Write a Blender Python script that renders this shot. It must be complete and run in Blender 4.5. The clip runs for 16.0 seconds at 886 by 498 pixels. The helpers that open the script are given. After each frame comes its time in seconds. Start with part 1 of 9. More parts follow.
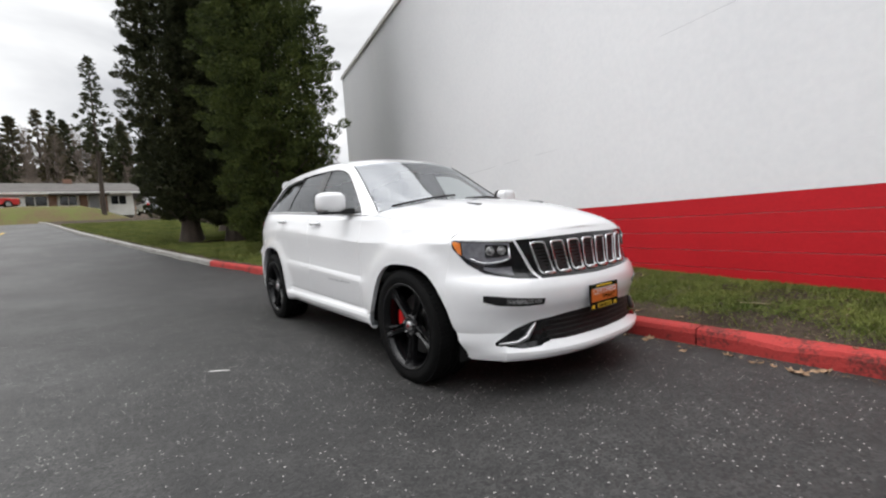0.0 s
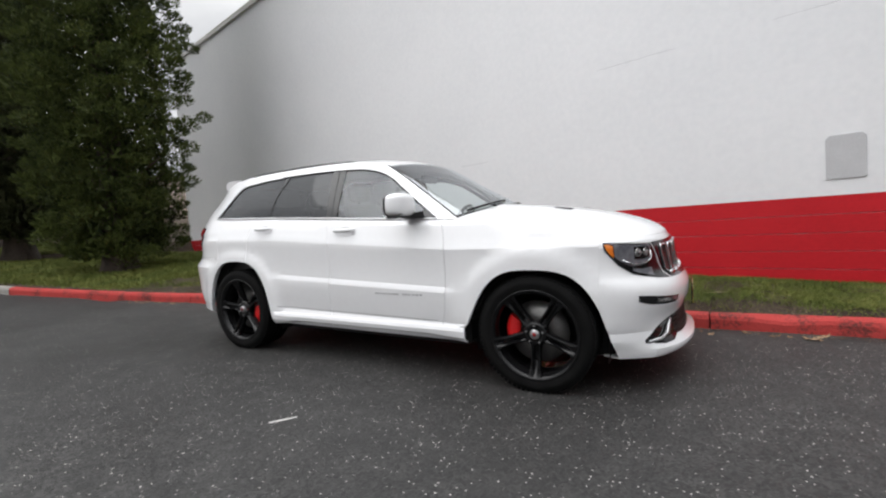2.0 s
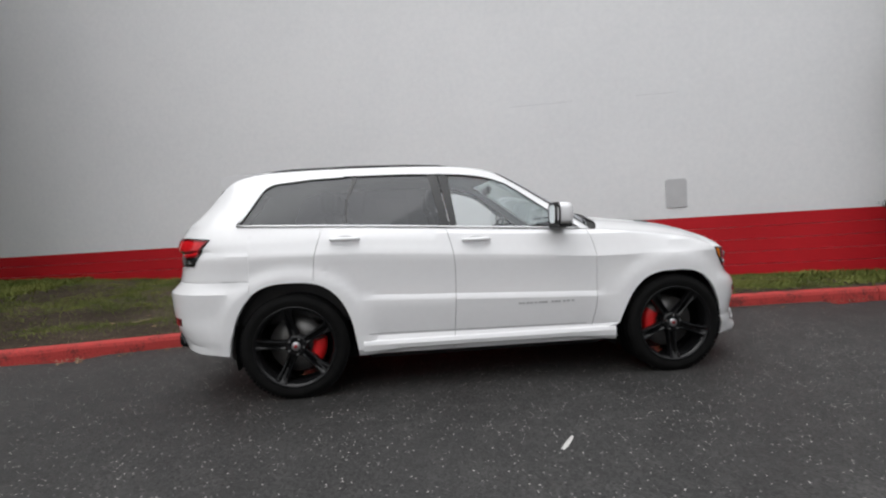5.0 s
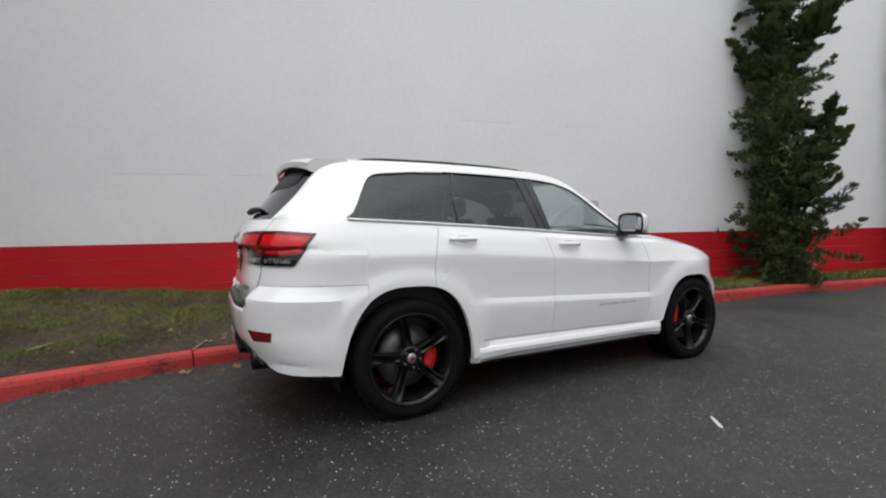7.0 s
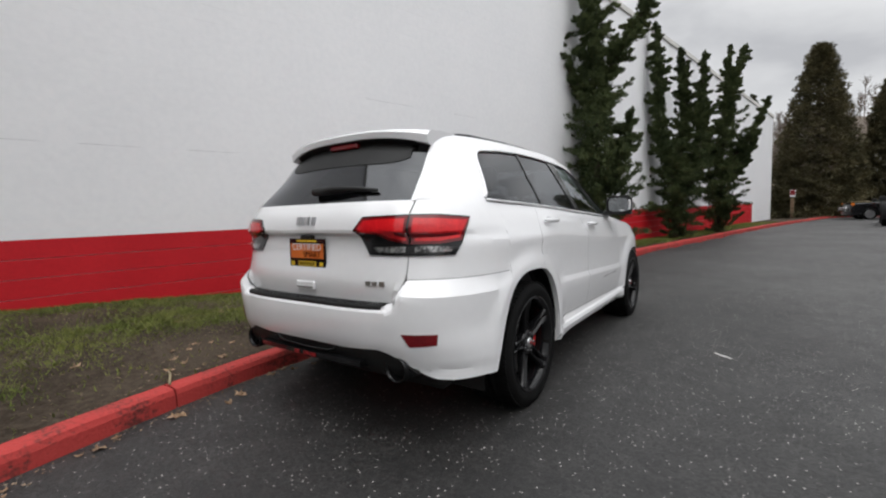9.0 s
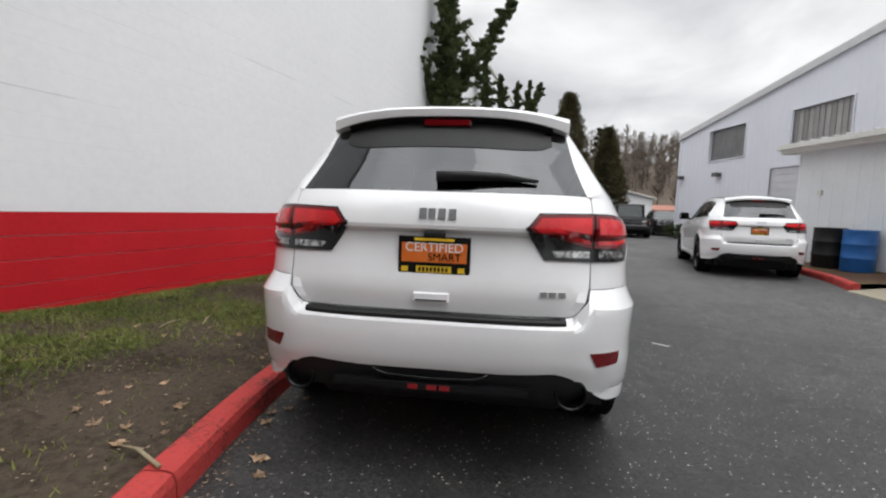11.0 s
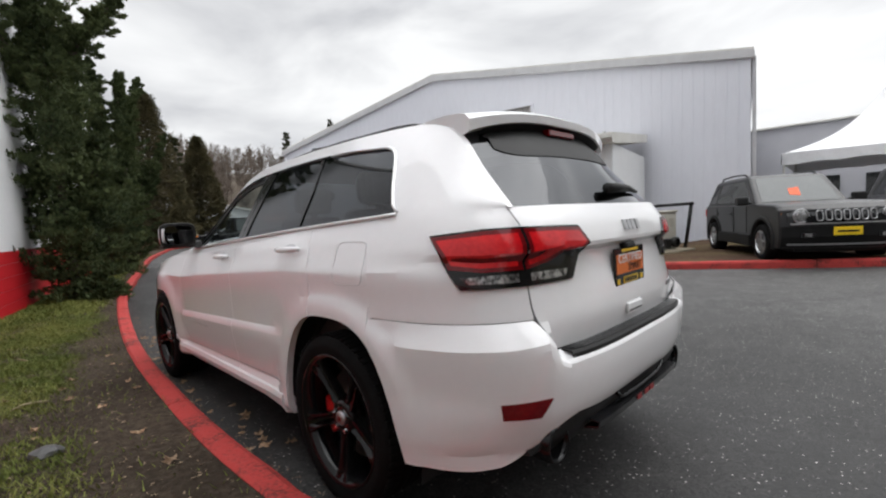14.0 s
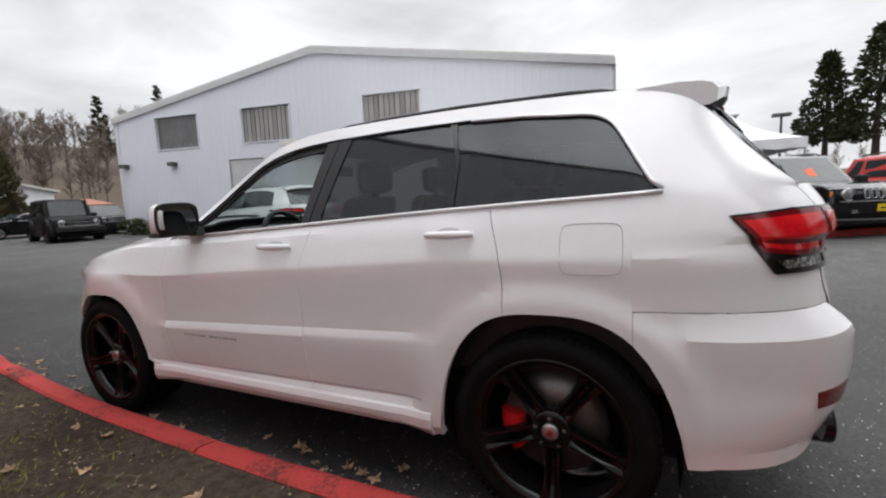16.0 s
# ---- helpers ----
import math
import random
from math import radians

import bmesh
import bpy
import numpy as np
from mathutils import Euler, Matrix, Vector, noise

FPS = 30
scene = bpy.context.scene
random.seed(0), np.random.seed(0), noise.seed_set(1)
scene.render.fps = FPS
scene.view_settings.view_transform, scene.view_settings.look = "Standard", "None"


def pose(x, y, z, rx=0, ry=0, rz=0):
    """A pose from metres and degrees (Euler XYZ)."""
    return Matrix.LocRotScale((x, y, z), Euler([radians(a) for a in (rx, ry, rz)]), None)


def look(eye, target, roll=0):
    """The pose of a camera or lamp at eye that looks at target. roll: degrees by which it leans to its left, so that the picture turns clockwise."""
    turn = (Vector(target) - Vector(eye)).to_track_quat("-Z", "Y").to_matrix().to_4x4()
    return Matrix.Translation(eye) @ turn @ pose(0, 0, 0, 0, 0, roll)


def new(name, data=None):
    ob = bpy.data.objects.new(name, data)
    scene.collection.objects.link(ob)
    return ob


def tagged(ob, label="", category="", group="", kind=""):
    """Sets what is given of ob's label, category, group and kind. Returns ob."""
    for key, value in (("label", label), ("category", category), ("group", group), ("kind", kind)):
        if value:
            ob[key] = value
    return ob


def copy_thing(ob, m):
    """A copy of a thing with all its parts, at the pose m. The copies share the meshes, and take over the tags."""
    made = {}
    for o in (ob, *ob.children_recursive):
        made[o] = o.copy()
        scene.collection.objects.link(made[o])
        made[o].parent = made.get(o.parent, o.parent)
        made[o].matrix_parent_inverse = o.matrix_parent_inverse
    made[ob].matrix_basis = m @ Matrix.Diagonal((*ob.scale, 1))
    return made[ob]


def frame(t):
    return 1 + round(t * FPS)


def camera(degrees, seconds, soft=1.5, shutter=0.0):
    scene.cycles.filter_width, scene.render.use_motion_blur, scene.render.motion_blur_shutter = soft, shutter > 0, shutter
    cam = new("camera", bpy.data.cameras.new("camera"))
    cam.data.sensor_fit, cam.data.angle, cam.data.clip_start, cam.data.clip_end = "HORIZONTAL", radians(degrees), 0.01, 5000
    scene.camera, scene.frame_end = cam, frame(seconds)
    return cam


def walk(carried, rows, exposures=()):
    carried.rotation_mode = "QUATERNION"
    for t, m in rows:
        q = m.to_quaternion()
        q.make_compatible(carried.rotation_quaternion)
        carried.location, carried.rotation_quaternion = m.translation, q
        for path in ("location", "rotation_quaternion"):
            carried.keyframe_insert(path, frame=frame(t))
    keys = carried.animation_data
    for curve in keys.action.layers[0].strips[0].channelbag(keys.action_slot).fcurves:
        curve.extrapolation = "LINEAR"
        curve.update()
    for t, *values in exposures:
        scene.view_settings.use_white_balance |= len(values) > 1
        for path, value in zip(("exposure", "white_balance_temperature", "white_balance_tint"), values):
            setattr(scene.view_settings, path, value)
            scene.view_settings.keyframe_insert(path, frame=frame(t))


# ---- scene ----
cam = camera(90.7, 16.0, soft=2.2)
PATH = [
    (0, (3.977, -2.489, 1.028), (2.385, -1.284, 0.91), -4.0),
    (0.5, (3.625, -2.836, 1.045), (2.194, -1.448, 0.888), -2.4),
    (1, (3.234, -3.183, 1.062), (1.951, -1.655, 0.919), -2.8),
    (1.5, (2.811, -3.418, 1.095), (1.695, -1.763, 0.965), -3.5),
    (2, (2.356, -3.636, 1.112), (1.377, -1.896, 0.992), -4.1),
    (2.5, (1.895, -3.829, 1.138), (1.138, -1.981, 1.018), -3.1),
    (3, (1.403, -3.962, 1.171), (0.805, -2.055, 1.098), -2.8),
    (3.5, (0.912, -4.11, 1.189), (0.571, -2.142, 1.091), -1.9),
    (4, (0.401, -4.145, 1.209), (0.241, -2.158, 1.054), -2.2),
    (4.5, (-0.126, -4.195, 1.231), (-0.112, -2.199, 1.105), -3.3),
    (7, (-2.576, -3.469, 1.234), (-1.629, -1.71, 1.146), -1.0),
    (7.5, (-2.979, -3.176, 1.234), (-1.836, -1.54, 1.103), -1.4),
    (8, (-3.35, -2.852, 1.24), (-2.02, -1.366, 1.101), -0.4),
    (8.5, (-3.658, -2.439, 1.243), (-2.209, -1.069, 1.097), -0.5),
    (9, (-3.961, -2.026, 1.254), (-2.323, -0.892, 1.082), -1.9),
    (9.5, (-4.16, -1.56, 1.243), (-2.383, -0.657, 1.087), -0.9),
    (12, (-4.215, 0.588, 1.244), (-2.25, 0.273, 1.044), 1.2),
    (12.5, (-4.078, 1.012, 1.273), (-2.196, 0.359, 1.1), -0.0),
    (13, (-3.823, 1.365, 1.275), (-2.102, 0.353, 1.157), -0.5),
    (13.5, (-3.52, 1.694, 1.29), (-1.979, 0.429, 1.127), -2.5),
    (14, (-3.153, 1.925, 1.286), (-1.741, 0.516, 1.147), -2.8),
    (14.5, (-2.771, 2.092, 1.293), (-1.471, 0.587, 1.073), -1.2),
    (15, (-2.414, 2.289, 1.32), (-1.291, 0.655, 1.057), -3.7),
    (15.5, (-2.08, 2.384, 1.315), (-1.05, 0.683, 1.095), -1.4),
    (16, (-1.801, 2.508, 1.319), (-0.926, 0.725, 1.084), -2.3),
]
walk(cam, [(t, look(e, g, r)) for t, e, g, r in PATH], [(0.0, 0.56), (1.5, 0.54), (2.5, 0.38), (3.5, 0.25), (4.5, 0.17), (7.0, 0.14), (9.5, 0.32), (12.0, 0.46), (14.0, 0.44), (16.0, 0.42)])

# ---------- world and light ----------
def build_world():
    w = bpy.data.worlds.new("overcast_sky")
    scene.world = w
    w.use_nodes = True
    nt = w.node_tree
    nt.nodes.clear()
    N, L = nt.nodes.new, nt.links.new
    out, bg = N("ShaderNodeOutputWorld"), N("ShaderNodeBackground")
    sky = N("ShaderNodeTexSky")
    sky.sky_type, sky.sun_disc = "NISHITA", False
    sky.sun_elevation, sky.sun_rotation = radians(35), radians(200)
    grey = N("ShaderNodeHueSaturation")
    grey.inputs["Saturation"].default_value = 0.10
    grey.inputs["Value"].default_value = 0.10
    L(sky.outputs[0], grey.inputs["Color"])
    co, mp = N("ShaderNodeTexCoord"), N("ShaderNodeMapping")
    mp.inputs["Scale"].default_value = (1.0, 1.0, 2.6)
    L(co.outputs["Generated"], mp.inputs["Vector"])
    no = N("ShaderNodeTexNoise")
    no.inputs["Scale"].default_value, no.inputs["Detail"].default_value = 2.3, 6
    no.inputs["Roughness"].default_value, no.inputs["Distortion"].default_value = 0.5, 0.3
    L(mp.outputs[0], no.inputs["Vector"])
    rp = N("ShaderNodeValToRGB")
    rp.color_ramp.elements[0].position, rp.color_ramp.elements[0].color = 0.34, (0.52, 0.53, 0.56, 1)
    rp.color_ramp.elements[1].position, rp.color_ramp.elements[1].color = 0.62, (0.92, 0.93, 0.94, 1)
    L(no.outputs["Fac"], rp.inputs[0])
    mx = N("ShaderNodeMix")
    mx.data_type = "RGBA"
    mx.inputs[0].default_value = 0.15
    L(rp.outputs[0], mx.inputs[6])
    L(grey.outputs[0], mx.inputs[7])
    # an overcast sky is several times brighter overhead than at the horizon
    sp, zr, dim = N("ShaderNodeSeparateXYZ"), N("ShaderNodeMapRange"), N("ShaderNodeMix")
    dim.data_type, dim.blend_type = "RGBA", "MULTIPLY"
    dim.inputs[0].default_value = 1.0
    zr.inputs["From Min"].default_value, zr.inputs["From Max"].default_value = 0.42, 1.0
    zr.inputs["To Min"].default_value, zr.inputs["To Max"].default_value = 0.36, 1.30
    L(co.outputs["Generated"], sp.inputs[0])
    L(sp.outputs[2], zr.inputs["Value"])
    L(mx.outputs[2], dim.inputs[6])
    L(zr.outputs[0], dim.inputs[7])
    L(dim.outputs[2], bg.inputs[0])
    bg.inputs[1].default_value = SKY
    L(bg.outputs[0], out.inputs[0])
    sun = bpy.data.lights.new("sun", "SUN")
    sun.energy, sun.angle, sun.color = SUN, radians(50), (1.0, 0.98, 0.96)
    ob = new("sun", sun)
    ob.matrix_world = look((0, 0, 30), (0 + 5, 6, 30 - 14))
    return ob


SKY, SUN = 2.4, 0.55
build_world()


# ---------- materials ----------
def mat(name, c1, c2=None, rough=0.6, metal=0.0, scale=6.0, fine=60.0, bump=0.0, bump_scale=None, coat=0.0, spec=0.5, lo=0.35, hi=0.65, rvar=0.0, stretch=None, rnd=0.0):
    """Two-scale colour variation between c1 and c2, with fine relief."""
    m = bpy.data.materials.new(name)
    m.use_nodes = True
    nt = m.node_tree
    N, L = nt.nodes.new, nt.links.new
    b = nt.nodes["Principled BSDF"]
    b.inputs["Roughness"].default_value, b.inputs["Metallic"].default_value = rough, metal
    b.inputs["Coat Weight"].default_value = coat
    b.inputs["Coat Roughness"].default_value = 0.04
    b.inputs["Specular IOR Level"].default_value = spec
    if c2 is None:
        b.inputs["Base Color"].default_value = (*c1, 1)
        if not bump:
            return m
    co = N("ShaderNodeTexCoord")
    src = co.outputs["Object"]
    if stretch:
        mp = N("ShaderNodeMapping")
        mp.inputs["Scale"].default_value = stretch
        L(src, mp.inputs["Vector"])
        src = mp.outputs[0]
    n1, n2 = N("ShaderNodeTexNoise"), N("ShaderNodeTexNoise")
    n1.inputs["Scale"].default_value, n1.inputs["Detail"].default_value = scale, 5
    n2.inputs["Scale"].default_value, n2.inputs["Detail"].default_value = fine, 3
    L(src, n1.inputs["Vector"])
    L(src, n2.inputs["Vector"])
    if c2 is not None:
        mix = N("ShaderNodeMath")
        mix.operation = "MULTIPLY_ADD"
        mix.inputs[1].default_value = 0.45
        half = N("ShaderNodeMath")
        half.operation = "MULTIPLY"
        half.inputs[1].default_value = 0.55
        L(n1.outputs["Fac"], half.inputs[0])
        L(n2.outputs["Fac"], mix.inputs[0])
        L(half.outputs[0], mix.inputs[2])
        rp = N("ShaderNodeValToRGB")
        rp.color_ramp.elements[0].position, rp.color_ramp.elements[0].color = lo, (*c1, 1)
        rp.color_ramp.elements[1].position, rp.color_ramp.elements[1].color = hi, (*c2, 1)
        L(mix.outputs[0], rp.inputs[0])
        col = rp.outputs[0]
        if rnd:
            oi, hv = N("ShaderNodeObjectInfo"), N("ShaderNodeHueSaturation")
            mr = N("ShaderNodeMapRange")
            mr.inputs["To Min"].default_value, mr.inputs["To Max"].default_value = 1 - rnd, 1 + rnd
            L(oi.outputs["Random"], mr.inputs["Value"])
            L(mr.outputs[0], hv.inputs["Value"])
            L(col, hv.inputs["Color"])
            col = hv.outputs[0]
        L(col, b.inputs["Base Color"])
        if rvar:
            rr = N("ShaderNodeMapRange")
            rr.inputs["To Min"].default_value, rr.inputs["To Max"].default_value = rough - rvar, rough + rvar
            rr.inputs["From Min"].default_value, rr.inputs["From Max"].default_value = 0.35, 0.65
            L(n1.outputs["Fac"], rr.inputs["Value"])
            L(rr.outputs[0], b.inputs["Roughness"])
    if bump:
        bp = N("ShaderNodeBump")
        bp.inputs["Strength"].default_value, bp.inputs["Distance"].default_value = 1.0, bump
        if bump_scale:
            n3 = N("ShaderNodeTexNoise")
            n3.inputs["Scale"].default_value, n3.inputs["Detail"].default_value = bump_scale, 4
            L(src, n3.inputs["Vector"])
            L(n3.outputs["Fac"], bp.inputs["Height"])
        else:
            L(n2.outputs["Fac"], bp.inputs["Height"])
        L(bp.outputs[0], b.inputs["Normal"])
    return m


def asphalt_material():
    m = mat("asphalt", (0.009, 0.0086, 0.0082), (0.023, 0.0222, 0.0213), 0.66, scale=0.5, fine=140, bump=0.0030, bump_scale=120, lo=0.38, hi=0.62, rvar=0.08, spec=0.58)
    nt = m.node_tree
    N, L = nt.nodes.new, nt.links.new
    b = nt.nodes["Principled BSDF"]
    old = b.inputs["Base Color"].links[0].from_socket
    co = N("ShaderNodeTexCoord")
    vo = N("ShaderNodeTexVoronoi")
    vo.inputs["Scale"].default_value = 42
    L(co.outputs["Object"], vo.inputs["Vector"])
    lt = N("ShaderNodeMath")
    lt.operation = "LESS_THAN"
    lt.inputs[1].default_value = 0.20
    L(vo.outputs["Distance"], lt.inputs[0])
    sep = N("ShaderNodeSeparateColor")
    L(vo.outputs["Color"], sep.inputs[0])
    gt = N("ShaderNodeMath")
    gt.operation = "GREATER_THAN"
    gt.inputs[1].default_value = 0.68
    L(sep.outputs[0], gt.inputs[0])
    mu = N("ShaderNodeMath")
    mu.operation = "MULTIPLY"
    L(lt.outputs[0], mu.inputs[0])
    L(gt.outputs[0], mu.inputs[1])
    mx = N("ShaderNodeMix")
    mx.data_type = "RGBA"
    L(mu.outputs[0], mx.inputs[0])
    # paler asphalt out in the lane, darker by the kerb
    sp, wob, ad, paled, pale = N("ShaderNodeSeparateXYZ"), N("ShaderNodeTexNoise"), N("ShaderNodeMath"), N("ShaderNodeMapRange"), N("ShaderNodeMix")
    wob.inputs["Scale"].default_value, wob.inputs["Detail"].default_value = 0.55, 6
    ad.operation = "MULTIPLY_ADD"
    ad.inputs[1].default_value = 4.5
    L(co.outputs["Object"], sp.inputs[0])
    L(co.outputs["Object"], wob.inputs["Vector"])
    # the darker part reaches less far out towards the front of the lane
    ahead, out_ = N("ShaderNodeMapRange"), N("ShaderNodeMath")
    ahead.inputs["From Min"].default_value, ahead.inputs["From Max"].default_value = 1.2, 4.2
    ahead.inputs["To Min"].default_value, ahead.inputs["To Max"].default_value = 0.4, -1.6
    out_.operation = "ADD"
    L(sp.outputs[0], ahead.inputs["Value"])
    L(sp.outputs[1], out_.inputs[0])
    L(ahead.outputs[0], out_.inputs[1])
    L(wob.outputs["Fac"], ad.inputs[0])
    L(out_.outputs[0], ad.inputs[2])
    paled.inputs["From Min"].default_value, paled.inputs["From Max"].default_value = 0.4, -2.6
    L(ad.outputs[0], paled.inputs["Value"])
    pale.data_type = "RGBA"
    pale.blend_type = "ADD"
    L(paled.outputs[0], pale.inputs[0])
    L(old, pale.inputs[6])
    pale.inputs[7].default_value = (0.030, 0.0293, 0.0286, 1)
    L(pale.outputs[2], mx.inputs[6])
    mx.inputs[7].default_value = (0.27, 0.26, 0.245, 1)
    # single stones of the aggregate
    ag, sc, mr, mul = N("ShaderNodeTexVoronoi"), N("ShaderNodeSeparateColor"), N("ShaderNodeMapRange"), N("ShaderNodeMix")
    ag.inputs["Scale"].default_value = 80
    L(co.outputs["Object"], ag.inputs["Vector"])
    L(ag.outputs["Color"], sc.inputs[0])
    mr.inputs["To Min"].default_value, mr.inputs["To Max"].default_value = 0.25, 1.9
    L(sc.outputs[1], mr.inputs["Value"])
    mul.data_type, mul.blend_type = "RGBA", "MULTIPLY"
    mul.inputs[0].default_value = 1.0
    L(mx.outputs[2], mul.inputs[6])
    L(mr.outputs[0], mul.inputs[7])
    # mottling a hand's width across
    mo, mm, mul2 = N("ShaderNodeTexNoise"), N("ShaderNodeMapRange"), N("ShaderNodeMix")
    mo.inputs["Scale"].default_value, mo.inputs["Detail"].default_value, mo.inputs["Roughness"].default_value = 5.0, 9, 0.7
    L(co.outputs["Object"], mo.inputs["Vector"])
    mm.inputs["From Min"].default_value, mm.inputs["From Max"].default_value = 0.34, 0.66
    mm.inputs["To Min"].default_value, mm.inputs["To Max"].default_value = 0.60, 1.45
    L(mo.outputs["Fac"], mm.inputs["Value"])
    mul2.data_type, mul2.blend_type = "RGBA", "MULTIPLY"
    mul2.inputs[0].default_value = 1.0
    L(mul.outputs[2], mul2.inputs[6])
    L(mm.outputs[0], mul2.inputs[7])
    L(mul2.outputs[2], b.inputs["Base Color"])
    return m


M_ASPHALT = asphalt_material()
M_LAWN = mat("lawn_soil", (0.038, 0.029, 0.021), (0.078, 0.061, 0.045), 0.95, scale=1.1, fine=22, bump=0.03, bump_scale=45, lo=0.42, hi=0.58, spec=0.1)
M_KERB = mat("red_kerb_paint", (0.13, 0.034, 0.030), (0.42, 0.050, 0.045), 0.75, scale=4, fine=45, bump=0.007, lo=0.37, hi=0.50, spec=0.2)
M_CONC = mat("worn_concrete", (0.20, 0.19, 0.17), (0.34, 0.33, 0.31), 0.9, scale=2, fine=70, bump=0.004)
M_WHITE = mat("white_painted_block", (0.77, 0.775, 0.79), (0.83, 0.83, 0.84), 0.6, scale=0.6, fine=14, bump=0.0006, lo=0.3, hi=0.6)
M_RED = mat("red_painted_block", (0.46, 0.010, 0.017), (0.55, 0.014, 0.022), 0.6, scale=1.2, fine=30, bump=0.001, spec=0.25)
M_MORTAR = mat("painted_mortar_white", (0.55, 0.55, 0.56), (0.66, 0.66, 0.67), 0.8, scale=3, fine=60)
M_GREYPAINT = mat("grey_painted_panel", (0.50, 0.50, 0.51), (0.57, 0.57, 0.58), 0.6, scale=4, fine=60)
M_SIDING = mat("pale_metal_siding", (0.645, 0.655, 0.71), (0.685, 0.695, 0.75), 0.5, scale=0.7, fine=9, bump=0.0004, stretch=(1, 1, 0.25))
M_TRIM = mat("cream_trim", (0.55, 0.54, 0.50), (0.66, 0.65, 0.62), 0.55, scale=2, fine=40)
M_GREYDOOR = mat("grey_door_paint", (0.20, 0.20, 0.21), (0.26, 0.26, 0.27), 0.5, scale=2, fine=40)
M_FOL = mat("cypress_foliage", (0.010, 0.018, 0.005), (0.105, 0.132, 0.032), 0.75, scale=1.7, fine=9, lo=0.36, hi=0.64, spec=0.2)
M_FOLD = mat("dark_conifer_foliage", (0.018, 0.024, 0.010), (0.060, 0.064, 0.026), 0.8, scale=0.6, fine=9, lo=0.36, hi=0.66, spec=0.2)
M_FOLB = mat("browned_conifer_foliage", (0.034, 0.034, 0.016), (0.125, 0.105, 0.052), 0.8, scale=0.8, fine=9, lo=0.36, hi=0.66, spec=0.2)
M_JUN = mat("juniper_foliage", (0.026, 0.040, 0.017), (0.105, 0.130, 0.050), 0.75, scale=0.9, fine=12, lo=0.36, hi=0.66, spec=0.2)
M_BARK = mat("bark", (0.034, 0.026, 0.020), (0.085, 0.064, 0.050), 0.95, scale=5, fine=40, bump=0.02, stretch=(1, 1, 0.2))
M_TWIG = mat("bare_twigs", (0.10, 0.078, 0.062), (0.17, 0.135, 0.11), 0.95, scale=1, fine=8)


# ---------- helpers ----------
def mesh_of(bm, name):
    me = bpy.data.meshes.new(name)
    bm.to_mesh(me)
    bm.free()
    return me


def obj(name, bm, material, parent=None, label="", smooth=False, category="", kind="", group=""):
    me = mesh_of(bm, name)
    me.materials.append(material)
    if smooth:
        me.polygons.foreach_set("use_smooth", [True] * len(me.polygons))
    ob = new(name, me)
    if parent:
        ob.parent = parent
    tagged(ob, label, category, group, kind)
    return ob


def part(name, bm, material, parent, label="", smooth=False):
    return obj(name, bm, material, parent, label, smooth)


def box_bm(x0, x1, y0, y1, z0, z1, bev=0.0, seg=1, bm=None):
    own = bm is None
    bm = bm or bmesh.new()
    r = bmesh.ops.create_cube(bm, size=1, matrix=Matrix.Translation(((x0 + x1) / 2, (y0 + y1) / 2, (z0 + z1) / 2)) @ Matrix.Diagonal((x1 - x0, y1 - y0, z1 - z0, 1)))
    if bev:
        vs = set(r["verts"])
        es = [e for e in bm.edges if e.verts[0] in vs]
        bmesh.ops.bevel(bm, geom=es, offset=bev, segments=seg, affect="EDGES", profile=0.5)
    return bm


def cyl_bm(p0, p1, r0, r1=None, n=16, bm=None, cap=True):
    bm = bm or bmesh.new()
    p0, p1 = Vector(p0), Vector(p1)
    d = p1 - p0
    m = Matrix.Translation((p0 + p1) / 2) @ d.to_track_quat("Z", "Y").to_matrix().to_4x4()
    bmesh.ops.create_cone(bm, cap_ends=cap, segments=n, radius1=r0, radius2=r0 if r1 is None else r1, depth=d.length, matrix=m)
    return bm


def grid_bm(rows, bm=None, close=False):
    """Quads over rows of points (all rows of equal length)."""
    bm = bm or bmesh.new()
    V = [[bm.verts.new(p) for p in r] for r in rows]
    for a, b in zip(V, V[1:]):
        n = len(a)
        for i in range(n if close else n - 1):
            j = (i + 1) % n
            try:
                bm.faces.new((a[i], a[j], b[j], b[i]))
            except ValueError:
                pass
    return bm


def slab(pts0, pts1, bm=None):
    """A solid between two outlines of equal length."""
    bm = bm or bmesh.new()
    A, B = [bm.verts.new(p) for p in pts0], [bm.verts.new(p) for p in pts1]
    n = len(A)
    for i in range(n):
        bm.faces.new((A[i], A[(i + 1) % n], B[(i + 1) % n], B[i]))
    bm.faces.new(A)
    bm.faces.new(B)
    bmesh.ops.recalc_face_normals(bm, faces=bm.faces)
    return bm


def interp(x, pts):
    if x <= pts[0][0]:
        return pts[0][1]
    for (a, u), (b, v) in zip(pts, pts[1:]):
        if x <= b:
            k = (x - a) / (b - a)
            return u + (v - u) * k
    return pts[-1][1]


